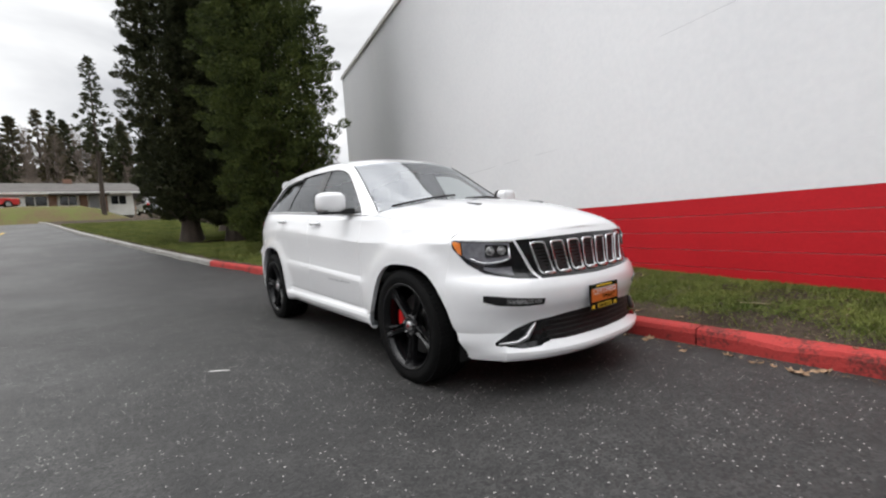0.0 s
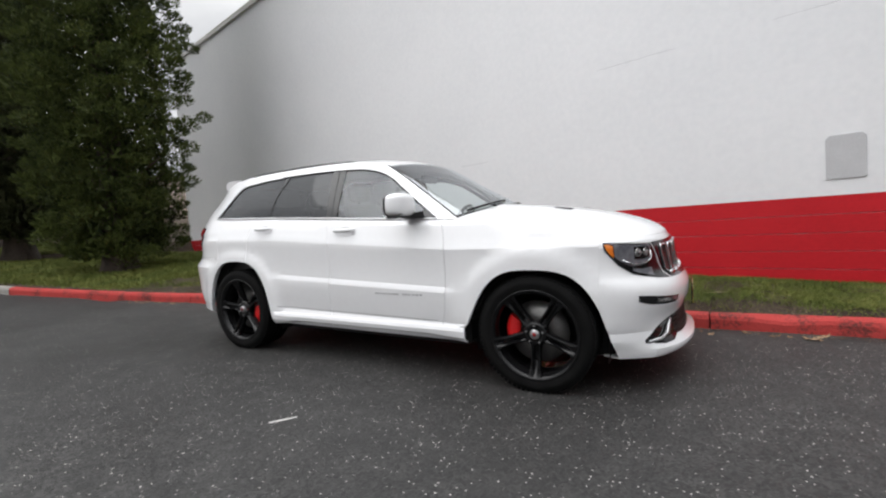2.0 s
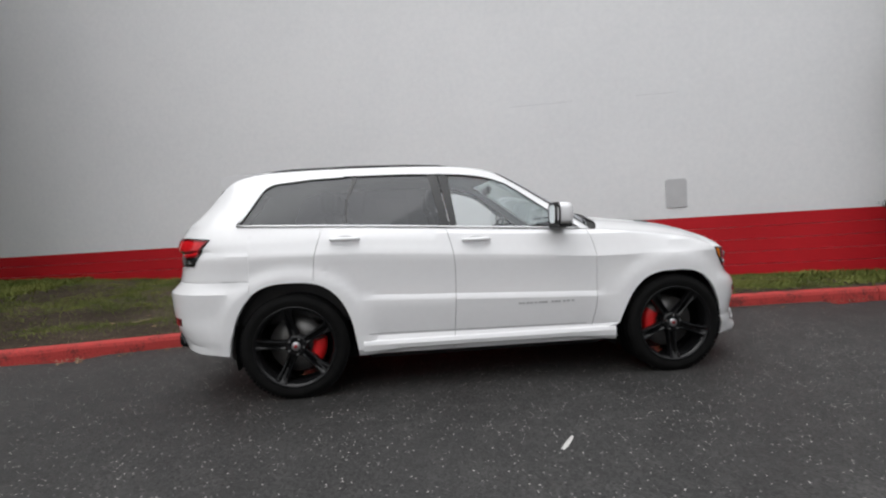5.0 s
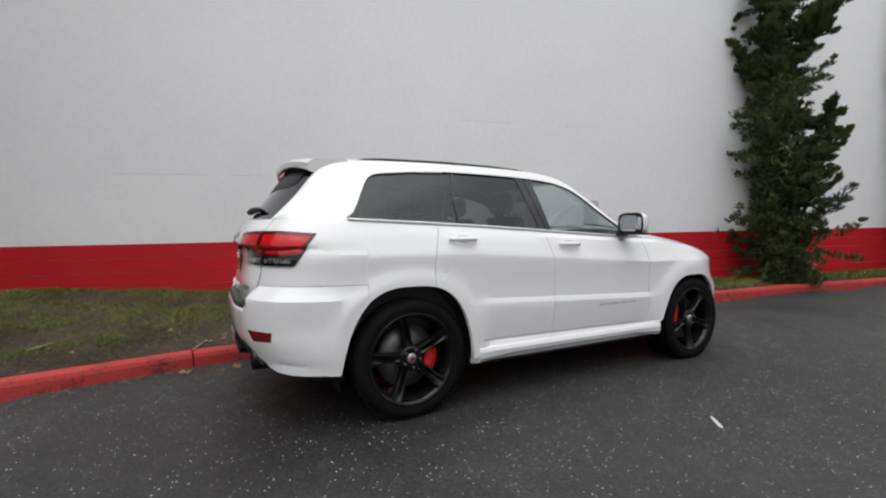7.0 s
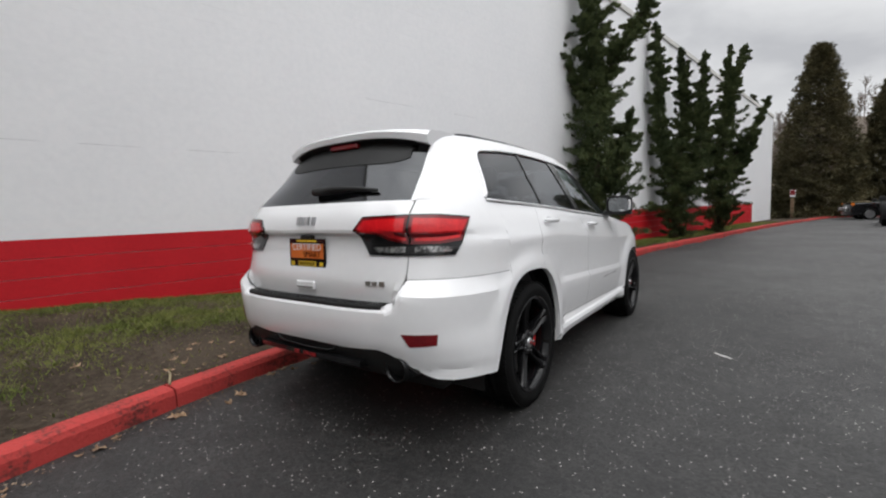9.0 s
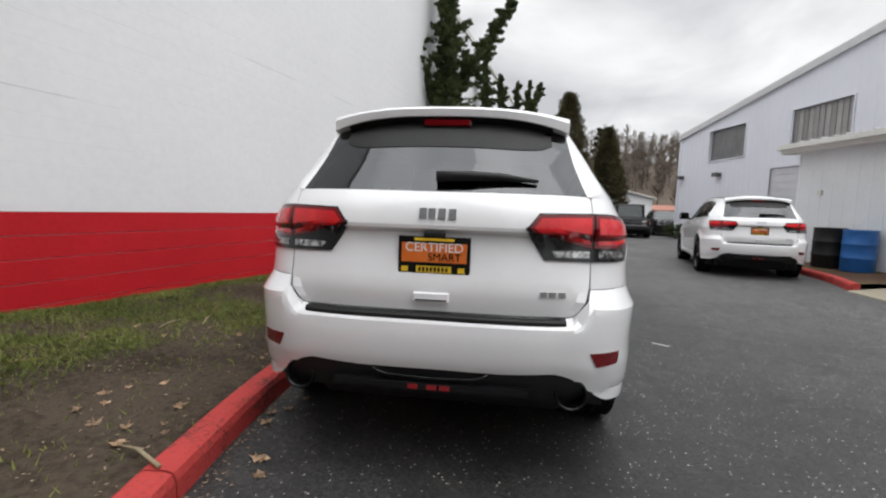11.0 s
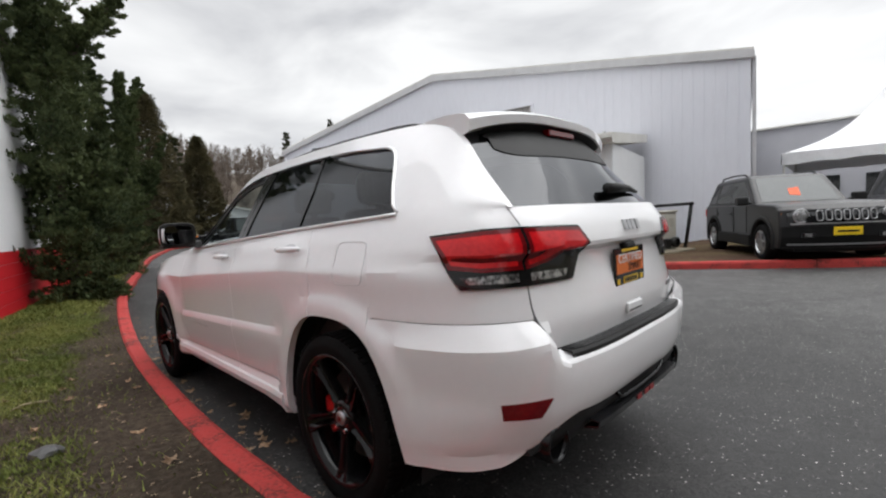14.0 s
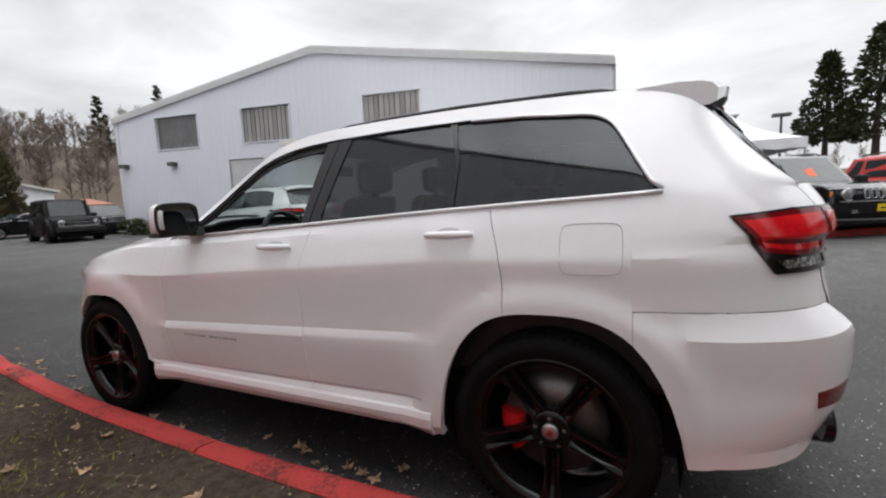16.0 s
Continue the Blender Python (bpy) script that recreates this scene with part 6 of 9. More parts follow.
    for y in steps(-0.71, 0.71, 40):
        ay = abs(y)
        lo = interp(ay, [(0, 0.400), (0.36, 0.395), (0.44, 0.372), (0.60, 0.362), (0.66, 0.368), (0.71, 0.392)])
        hi = interp(ay, [(0.0, 0.516), (0.30, 0.514), (0.44, 0.522), (0.52, 0.528), (0.58, 0.514), (0.625, 0.484), (0.66, 0.450), (0.71, 0.405)])
        xr = x_rear(y, 0.54)
        rows.append([Vector((xr + 0.022 + 0.07 * (1 - k) ** 2, y, lo + (hi - lo) * k)) for k in steps(0, 1, 5)])
    shell("rear_valance", rows, M_BLACKP, root, "black diffuser valance", ro, 0.02)
    tube("valance_trim", [Vector((x_rear(y, 0.54) + 0.012, y, z)) for y, z in ((0.25, 0.505), (0.225, 0.484), (0.18, 0.474), (0.0, 0.468), (-0.18, 0.474), (-0.225, 0.484), (-0.25, 0.505))], 0.008, M_PIPE, root, "dark chrome lip")
    shelf_rows = [[Vector((x_rear(y, 0.54) + d, y, z)) for y in steps(-0.42, 0.42, 16)] for d, z in ((0.05, 0.452), (-0.002, 0.448), (0.004, 0.420), (0.06, 0.408))]
    shell("diffuser_lip", shelf_rows, M_BLACKG, root, "gloss black diffuser lip", ro, 0.008)
    bar_text("badge_bar", 0.19, 0.020, 3, lambda u, z, o=0.0: Vector((x_rear(u, 0.54) + 0.000 - o * 0.5, u, z)), -0.10, 0.424, M_REDBADGE, root, "red bars of a badge", 8)
    bar_text("badge_bar", 0.18, 0.044, 4, lambda u, z, o=0.0: rear_pt(u, z, 0.001 + o), -0.095, 1.148, M_SILVER, root, "silver badge on the tailgate", 9)
    bar_text("badge_bar", 0.12, 0.022, 3, lambda u, z, o=0.0: rear_pt(u, z, 0.001 + o), -0.56, 0.838, M_SILVER, root, "small silver badge", 10)
    pr = build_plate(root, Matrix.Translation((x_rear(0, 0.99) - 0.010, 0.0, 0.992)) @ pose(0, 0, 0, 0, 0, 180))
    part("grab_recess", box_bm(-2.4225, -2.41, -0.075, 0.085, 0.79, 0.838, 0.008), M_PAINT, tail)
    part("recess_slot", box_bm(-2.4245, -2.41, -0.062, 0.072, 0.80, 0.806, 0.001), M_BLACKP, tail)
    part("camera_housing", box_bm(-2.412, -2.36, -0.045, 0.045, 1.068, 1.092, 0.006), M_BLACKP, tail)
    # seam between gate and corner
    for s in (1, -1):
        P = [rear_pt(s * u, z, 0.0005) for u, z in ((0.663, 1.0), (0.663, 0.92), (0.660, 0.86), (0.645, 0.80), (0.615, 0.762), (0.585, 0.752))]
        tube("gate_seam", P, 0.0018, M_GREYSEAM, root)
    # spoiler: a thin wing that grows out of the roof, black below
    rows, under = [], []
    for yn in steps(-1, 1, 30):
        e = abs(yn) ** 2.6
        tip_x, zt, y = -2.118 + 0.085 * e, 1.696 - 0.038 * e, yn * 0.588
        thin = 1 + 0.45 * abs(yn) ** 4
        top0, top1 = over_pt(-1.76, yn * 0.985), over_pt(-1.90, yn * 0.97)
        rows.append([Vector((-1.76, y, top0.z + 0.003)), Vector((-1.90, y, max(top1.z + 0.012, zt + 0.012))), Vector((min(-1.98, tip_x + 0.075), y, zt + 0.004)), Vector((tip_x + 0.02, y, zt - 0.006)), Vector((tip_x, y, zt - 0.020 * thin)),
                     Vector((tip_x + 0.006, y, zt - 0.052 * thin)), Vector((tip_x + 0.03, y, zt - 0.058 * thin)), Vector((-1.95, y * 0.985, zt - 0.060 * thin)), Vector((-1.90, y * 0.98, top1.z - 0.02))])
        if abs(yn) < 0.90:
            d = 0.115 * (1 - abs(yn) ** 8)
            under.append([Vector((tip_x + 0.016, y, zt - 0.055 * thin)), Vector((tip_x + 0.05, y, zt - 0.074 * thin)), over_pt(-1.975 - d * 0.55, yn * 0.95, 0.012), over_pt(-1.985 - d * 0.80, yn * 0.95, 0.006)])
    bm = grid_bm(rows)
    for r in (rows[0], rows[-1]):
        bm.faces.new([bm.verts.new(p) for p in r])
    bmesh.ops.remove_doubles(bm, verts=bm.verts, dist=0.0005)
    bmesh.ops.recalc_face_normals(bm, faces=bm.faces)
    so = part("spoiler", bm, M_PAINT, root, "white roof spoiler", True)
    so.data.set_sharp_from_angle(angle=radians(40))
    shell("spoiler_underside", under, M_BLACKP, so, "black underside", lambda p: Vector((-1, 0, -0.6)), 0.004)
    part("brake_light", box_bm(-2.106, -2.05, -0.115, 0.115, 1.596, 1.628, 0.006), M_LENSD, so, "dark red high brake light")
    # rear wiper
    w = tube("rear_wiper", [over_pt(-2.205, 0.02, 0.0) + Vector((-0.03, 0, 0.01)), over_pt(-2.200, -0.2, 0) + Vector((-0.03, 0, 0.01)), over_pt(-2.190, -0.42, 0) + Vector((-0.028, 0, 0.0)), over_pt(-2.200, -0.66, 0) + Vector((-0.02, 0, 0.0))], [0.024, 0.022, 0.017, 0.008], M_BLACKP, root, "black rear wiper", n=8)
    # ---- below and inside ----
    part("underbody", box_bm(-2.02, 2.10, -0.66, 0.66, 0.185, 0.50, 0.05), M_DARK, root)
    part("floor_pan", box_bm(-0.95, 0.93, -0.80, 0.80, 0.215, 0.42, 0.03), M_DARK, root)
    part("cabin_floor", box_bm(-2.05, 0.85, -0.80, 0.80, 0.52, 0.60, 0.02), M_SEAT, root)
    part("engine_block", box_bm(0.95, 1.95, -0.62, 0.62, 0.45, 0.92, 0.05), M_DARK, root)
    for s in (1, -1):
        part("door_lining", box_bm(-2.0, 0.72, s * 0.80 - 0.02, s * 0.80 + 0.02, 0.55, 1.15, 0.01), M_SEAT, root)
    d = part("dashboard", box_bm(0.45, 0.86, -0.76, 0.76, 0.80, 1.13, 0.05, 2), M_SEAT, root, "black dashboard")
    part("instrument_hood", box_bm(0.40, 0.66, 0.20, 0.56, 1.10, 1.19, 0.04, 2), M_SEAT, d)
    bm = bmesh.new()
    rows = []
    for i in range(28):
        a = 2 * math.pi * i / 28
        rows.append([((0.185 + 0.017 * math.cos(b)) * math.cos(a), (0.185 + 0.017 * math.cos(b)) * math.sin(a), 0.017 * math.sin(b)) for b in [2 * math.pi * j / 8 for j in range(8)]])
    rows.append(rows[0])
    grid_bm(rows, bm, close=True)
    cyl_bm((0, 0, -0.02), (0, 0, 0.03), 0.06, n=14, bm=bm)
    for a in (0, 140, 220, 180):
        a = radians(a + 90)
        cyl_bm((0, 0, 0), (0.18 * math.cos(a), 0.18 * math.sin(a), 0), 0.014, n=8, bm=bm)
    sw = part("steering_wheel", bm, M_SEAT, root, "black steering wheel", True)
    sw.matrix_local = Matrix.Translation((0.34, 0.38, 1.10)) @ pose(0, 0, 0, 0, -68, 0)

    def seat(x, y, w):
        s = part("seat", box_bm(x - 0.05, x + 0.48, y - w, y + w, 0.62, 0.84, 0.05, 2), M_SEAT, root, "black leather seat")
        bk = slab([Vector((x - 0.02, y - w, 0.80)), Vector((x - 0.02, y + w, 0.80)), Vector((x + 0.12, y + w, 0.80)), Vector((x + 0.12, y - w, 0.80))], [Vector((x - 0.22, y - w * 0.85, 1.33)), Vector((x - 0.22, y + w * 0.85, 1.33)), Vector((x - 0.12, y + w * 0.85, 1.33)), Vector((x - 0.12, y - w * 0.85, 1.33))])
        bmesh.ops.bevel(bk, geom=bk.edges[:], offset=0.035, segments=2, affect="EDGES", profile=0.5)
        part("backrest", bk, M_SEAT, s)
        part("headrest", box_bm(x - 0.25, x - 0.14, y - 0.13, y + 0.13, 1.35, 1.53, 0.045, 2), M_SEAT, s)
        part("headrest_post", cyl_bm((x - 0.19, y, 1.30), (x - 0.19, y, 1.38), 0.02, n=8), M_SEAT, s)
    for y in (0.38, -0.38):
        seat(-0.18, y, 0.25)
    for y in (0.46, 0.0, -0.46):
        seat(-1.05, y, 0.22)
    # wheels
    for x, s, sp in ((WB, 1, -18), (WB, -1, -18), (-WB, 1, -18), (-WB, -1, 30)):
        build_wheel(root, x, s * 0.812, s, sp, cal_at=172 if x > 0 else -14)
    root.matrix_world = pose(0, 0, 0, 0, math.degrees(math.atan(0.0225)), 0)
    return root


CAR = build_car()


# ---------- trees ----------
def leaf_mesh(name, C, D, S, rng, width=0.45):
    """Many small pointed leaves: C centres, D directions of growth, S lengths."""
    n = len(C)
    D = D / np.linalg.norm(D, axis=1, keepdims=True)
    R = rng.normal(size=(n, 3))
    U = np.cross(D, R)
    U /= np.linalg.norm(U, axis=1, keepdims=True) + 1e-9
    S = S[:, None]
    P = np.empty((n, 4, 3))
    P[:, 0] = C - D * S * 0.4
    P[:, 1] = C + U * S * width * 0.5 + D * S * 0.05
    P[:, 2] = C + D * S * 0.6
    P[:, 3] = C - U * S * width * 0.5 + D * S * 0.05
    me = bpy.data.meshes.new(name)
    me.vertices.add(4 * n)
    me.vertices.foreach_set("co", P.reshape(-1))
    me.loops.add(4 * n)
    me.loops.foreach_set("vertex_index", np.arange(4 * n, dtype=np.int32))
    me.polygons.add(n)
    me.polygons.foreach_set("loop_start", np.arange(0, 4 * n, 4, dtype=np.int32))
    me.update(calc_edges=True)
    return me


def clumps(centres, radii, per, size, rng, up=0.35, flat=0.8):
    """Leaves gathered in clumps that point outwards and a little up."""
    Cs, Ds, Ss = [], [], []
    for (c, out), r in zip(centres, radii):
        d = rng.normal(size=(per, 3))
        d /= np.linalg.norm(d, axis=1, keepdims=True)
        rad = r * rng.uniform(0.35, 1.0, size=(per, 1)) ** 0.6
        off = d * rad
        off[:, 2] *= flat
        Cs.append(np.array(c) + off)
        Ds.append(d * 0.8 + np.array(out) * 0.7 + np.array((0, 0, up)) + rng.normal(size=(per, 3)) * 0.25)
        Ss.append(size * rng.uniform(0.6, 1.4, size=per))
    return np.concatenate(Cs), np.concatenate(Ds), np.concatenate(Ss)


def trunk_bm(pts, radii, n=10, bm=None):
    bm = bm or bmesh.new()
    rows = []
    for p, r in zip(pts, radii):
        rows.append([Vector(p) + Vector((math.cos(2 * math.pi * k / n) * r * (1 + 0.12 * math.sin(3 * k)), math.sin(2 * math.pi * k / n) * r * (1 + 0.12 * math.cos(2 * k)), 0)) for k in range(n)])
    return grid_bm(rows, bm, close=True)


def crown_part(root, me, material, label):
    me.materials.append(material)
    ob = new("crown", me)
    ob.parent = root
    return tagged(ob, label)


def big_cypress(x, y, z, h, r, z0, seed, material, label, n_clump=330, per=95, size=0.17, rag=1.0):
    rng = np.random.default_rng(seed)
    root = tagged(new("cypress_tree"), label, "tree")
    root.location = (x, y, z)
    bm = trunk_bm([(0, 0, -0.3), (0, 0, 0.0), (0.02, 0.0, 0.5), (0, 0.03, 2), (0, 0, h * 0.6)], [0.50, 0.40, 0.30, 0.26, 0.12], 12)
    rr = random.Random(seed)
    part("trunk", bm, M_BARK, root, "stout fluted brown trunk", True)
    for i in range(9):
        a = rr.uniform(0, 6.28)
        zz = rr.uniform(0.7, 2.2)
        L = rr.uniform(0.7, 1.5)
        P = [(0.2 * math.cos(a), 0.2 * math.sin(a), zz), (L * 0.5 * math.cos(a), L * 0.5 * math.sin(a), zz - 0.12), (L * math.cos(a), L * math.sin(a), zz + 0.25)]
        tube("limb", P, [0.045, 0.03, 0.012], M_BARK, root, n=6)
    cs, rs = [], []
    for i in range(n_clump):
        v = (i + rng.uniform()) / n_clump
        zz = z0 + (h - z0) * v ** 0.92
        t = (zz - z0) / (h - z0)
        prof = min(1.0, 0.70 + 1.8 * t) * (1 - max(0.0, t - 0.35) ** 1.6 * 1.15)
        a = i * 2.39996 + rng.uniform(-0.35, 0.35)
        reach = r * max(0.08, prof) * (0.88 + rag * (0.24 * noise.noise(Vector((1.6 * math.cos(a), 1.6 * math.sin(a), zz * 0.7 + seed))) + rng.uniform(-0.20, 0.16)))
        # a spray: puffs along a rising branch, the outer ones smaller and higher
        for g, q in ((0.62, 1.0), (0.82, 0.85), (1.0, 0.62)):
            w = a + rng.uniform(-0.12, 0.12)
            cs.append(((reach * g * math.cos(w), reach * g * math.sin(w), zz + 0.22 * g * g + rng.uniform(-0.1, 0.1)), (math.cos(a), math.sin(a), 0.35)))
            rs.append(rng.uniform(0.26, 0.40) * q * (0.8 + 0.3 * (1 - t)))
    C, D, S = clumps(cs, rs, per, size, rng, up=0.55, flat=0.62)
    # inner fill so that the sky shows only in places
    m = n_clump * per // 3
    t = rng.uniform(0, 0.93, m)
    zz = z0 + 0.1 + (h - z0) * t
    a = rng.uniform(0, 6.283, m)
    q = rng.uniform(0.0, 0.42, m) ** 0.5 * r * np.minimum(1.0, 0.72 + 1.6 * t) * (1 - np.maximum(0, t - 0.35) ** 1.6 * 1.15)
    Ci = np.stack([q * np.cos(a), q * np.sin(a), zz], 1)
    C = np.concatenate([C, Ci])
    D = np.concatenate([D, rng.normal(size=(m, 3))])
    S = np.concatenate([S, np.full(m, size * 2.4)])
    crown_part(root, leaf_mesh("crown", C, D, S, rng, 0.32), material, "dense layered scale foliage")
    return root


def juniper(x, y, z, leaders, seed, label, material=None):
    """An upright, twisted juniper. leaders: lists of (dx, dy, z, radius of foliage)."""
    rng = np.random.default_rng(seed)
    root = tagged(new("juniper_tree"), label, "tree", "junipers along the wall")
    root.location = (x, y, z)
    cs, rs = [], []
    for li, L in enumerate(leaders):
        P = [Vector((p[0], p[1], p[2])) for p in L]
        rad = [max(0.012, 0.09 * (1 - 0.9 * i / (len(L) - 1))) for i in range(len(L))]
        tube("limb" if li else "trunk", [Vector((0, 0, -0.1))] + P if li == 0 else P, ([0.11] + rad) if li == 0 else rad, M_BARK, root, n=7)
        for (p, q) in zip(L, L[1:]):
            d = math.dist(p[:3], q[:3])
            n = max(3, int(d * 24 * (0.55 + p[3])))
            for k in range(n):
                f = (k + rng.uniform()) / n
                c = [p[j] + (q[j] - p[j]) * f for j in range(3)]
                fr = p[3] + (q[3] - p[3]) * f
                a = rng.uniform(0, 6.283)
                o = (fr * 0.83 + 0.05) * rng.uniform(0.42, 1.34)
                rise = rng.uniform(-0.05, 0.55)
                # tufts along a branch that sags, then turns up at its tip
                for g in (0.28, 0.46, 0.63, 0.78, 0.90, 1.0, 1.08):
                    w = a + rng.uniform(-0.16, 0.16)
                    cs.append(((c[0] + o * g * math.cos(w), c[1] + o * g * math.sin(w), c[2] + o * (rise * g * g * g - 0.16 * g) + rng.uniform(-0.03, 0.03)), (math.cos(a) * 0.75, math.sin(a) * 0.75, 0.75 * g)))
                    rs.append((0.062 + 0.085 * fr) * rng.uniform(0.75, 1.25) * (1.14 - 0.85 * max(0.0, g - 0.4)))
    C, D, S = clumps(cs, rs, 48, 0.068, rng, up=0.65, flat=0.66)
    # inner foliage that hides the stems
    for L in leaders:
        for p, q in zip(L, L[1:]):
            d = math.dist(p[:3], q[:3])
            m = int(1500 * d * (0.2 + p[3]))
            f = rng.uniform(0, 1, m)[:, None]
            ctr = np.array(p[:3]) * (1 - f) + np.array(q[:3]) * f
            fr = (p[3] * (1 - f) + q[3] * f) * 0.48 * rng.uniform(0, 1, (m, 1)) ** 0.5
            a = rng.uniform(0, 6.283, (m, 1))
            C = np.concatenate([C, ctr + np.concatenate([fr * np.cos(a), fr * np.sin(a), rng.uniform(-0.1, 0.1, (m, 1))], 1)])
            D = np.concatenate([D, rng.normal(size=(m, 3))])
            S = np.concatenate([S, rng.uniform(0.07, 0.14, m)])
    crown_part(root, leaf_mesh("crown", C, D, S, rng, 0.36), material or M_JUN, "tufted dark green needles")
    return root


def conifer(x, y, z, h, r, z0, seed, label, material, n=150, per=60, size=0.35, bare=0.0, taper=0.88):
    rng = np.random.default_rng(seed)
    root = tagged(new("conifer_tree"), label, "tree")
    root.location = (x, y, z)
    part("trunk", trunk_bm([(0, 0, -0.5), (0, 0, 0), (0, 0, h * 0.5), (0, 0, h * 0.97)], [0.035 * r * 3, 0.03 * r * 3 + 0.05, 0.06 * r, 0.02], 8), M_BARK, root, "", True)
    cs, rs = [], []
    for i in range(n):
        t = ((i + rng.uniform()) / n) ** 1.25
        zz = z0 + (h - z0) * t
        a = i * 2.39996
        rad = r * ((1 - t) ** taper + 0.02) * rng.uniform(0.75, 1.06)
        if bare and rng.uniform() < bare:
            rad *= rng.uniform(0.3, 0.8)
        steps_ = max(1, int(rad / (r * 0.35)))
        for k in range(steps_):
            q = rad * (1 - k * 0.3)
            cs.append(((q * math.cos(a), q * math.sin(a), zz - 0.12 * q), (math.cos(a), math.sin(a), -0.1)))
            rs.append(rng.uniform(0.12, 0.22) * r)
    C, D, S = clumps(cs, rs, per, size, rng, up=0.1, flat=0.55)
    crown_part(root, leaf_mesh("crown", C, D, S, rng), material, "drooping layered needle foliage")
    return root


big_cypress(-9.5, 1.7, 0.62, 15, 1.95, 0.15, 11, M_FOL, "tall dense green cypress on the lawn by the wall", 420, 190, 0.085, 0.8)
big_cypress(-15.3, 0.05, 1.10, 16, 1.95, 0.7, 12, M_FOLD, "tall dark cypress with thick trunk beside the kerb", 380, 100, 0.12, 0.5)
big_cypress(-14.9, 1.55, 1.05, 16, 1.85, 0.4, 13, M_FOLD, "tall dark cypress in the middle of the row", 380, 100, 0.12, 0.5)
big_cypress(-19.5, 2.2, 1.5, 16, 1.7, 1.2, 14, M_FOLD, "dark cypress at the back of the row", 180, 60, 0.20)
juniper(7.55, 1.05, 0.08, [
    [(0, 0, 0.05, 0.35), (0.0, 0.0, 0.5, 0.95), (0.0, 0.05, 1.5, 1.0), (0.0, 0.05, 2.7, 0.90), (-0.05, 0.1, 3.9, 0.78), (0.0, 0.15, 4.9, 0.62), (-0.1, 0.15, 6.0, 0.45), (0.0, 0.2, 7.2, 0.25), (0.1, 0.2, 8.0, 0.06)],
    [(0.1, -0.1, 4.3, 0.30), (0.15, -0.5, 5.0, 0.34), (0.2, -0.95, 5.7, 0.30), (0.2, -1.3, 6.3, 0.22), (0.2, -1.5, 6.9, 0.06)],
    [(-0.1, 0.3, 3.9, 0.3), (-0.3, 0.75, 4.7, 0.34), (-0.4, 0.95, 5.3, 0.26), (-0.4, 1.0, 5.7, 0.08)],
    [(0.1, -0.2, 1.6, 0.4), (0.2, -0.45, 2.3, 0.42), (0.3, -0.6, 3.0, 0.26), (0.3, -0.7, 3.5, 0.08)]], 21, "tall ragged juniper growing against the white wall")
juniper(12.2, -0.15, 0.08, [
    [(0, 0, 0.05, 0.30), (0.0, 0.0, 0.6, 0.80), (0.0, 0.05, 1.6, 0.80), (-0.1, 0.15, 2.4, 0.62), (-0.3, 0.4, 3.5, 0.40), (-0.4, 0.5, 4.8, 0.32), (-0.45, 0.5, 5.9, 0.24), (-0.45, 0.55, 6.8, 0.05)],
    [(0.1, 0.0, 1.9, 0.45), (0.3, -0.15, 3.2, 0.46), (0.5, -0.2, 4.4, 0.34), (0.5, -0.05, 5.4, 0.26), (0.6, 0.0, 6.2, 0.08)],
    [(0.1, -0.3, 1.5, 0.40), (0.4, -0.6, 2.6, 0.40), (0.6, -0.65, 3.8, 0.30), (0.8, -0.65, 5.0, 0.20), (0.8, -0.7, 6.0, 0.05)]], 22, "forked ragged juniper beside the white wall")
juniper(15.6, -1.15, 0.08, [
    [(0, 0, 0.05, 0.30), (0.0, 0.0, 0.7, 0.75), (0.0, -0.1, 1.7, 0.90), (0.0, -0.1, 2.8, 0.72), (0.0, -0.2, 3.8, 0.56), (0.1, -0.35, 5.0, 0.40), (0.1, -0.55, 6.0, 0.26), (0.1, -0.8, 6.7, 0.06)],
    [(0.1, -0.4, 2.6, 0.35), (0.2, -0.9, 3.4, 0.30), (0.2, -1.25, 4.2, 0.18), (0.2, -1.5, 4.8, 0.05)],
    [(0.1, -0.4, 2.0, 0.30), (0.2, -0.9, 2.9, 0.22), (0.2, -1.15, 3.6, 0.06)],
    [(0.1, 0.3, 3.0, 0.40), (0.0, 0.5, 4.0, 0.30), (0.0, 0.6, 5.0, 0.18), (0.0, 0.65, 5.6, 0.05)],
    [(0.1, -0.2, 4.4, 0.25), (0.1, -0.25, 5.6, 0.24), (0.1, -0.3, 6.8, 0.05)]], 23, "wind-bent juniper at the end of the wall")
conifer(33.8, -5.8, 0.1, 10.9, 2.8, 0.2, 31, "broad brown-green conifer behind the far kerb", M_FOLB, 460, 190, 0.13, 0.10, 0.80)
conifer(35.5, -9.5, 0.1, 8.5, 2.2, 0.2, 32, "smaller brown-green conifer behind the far kerb", M_FOLB, 380, 160, 0.13, 0.10, 0.80)
conifer(-46, -2.6, 3.3, 14.6, 1.9, 6.4, 33, "tall sparse fir with bare lower trunk", M_FOLD, 80, 20, 0.34, 0.5)
conifer(-17.2, -44, 0.5, 12.6, 3.2, 4.5, 34, "tall dark pine behind the grey wing", M_FOLD, 110, 60, 0.34, 0.45)
conifer(-14.6, -46, 0.5, 11.4, 2.8, 4.5, 35, "dark pine behind the grey wing", M_FOLD, 100, 60, 0.34, 0.45)


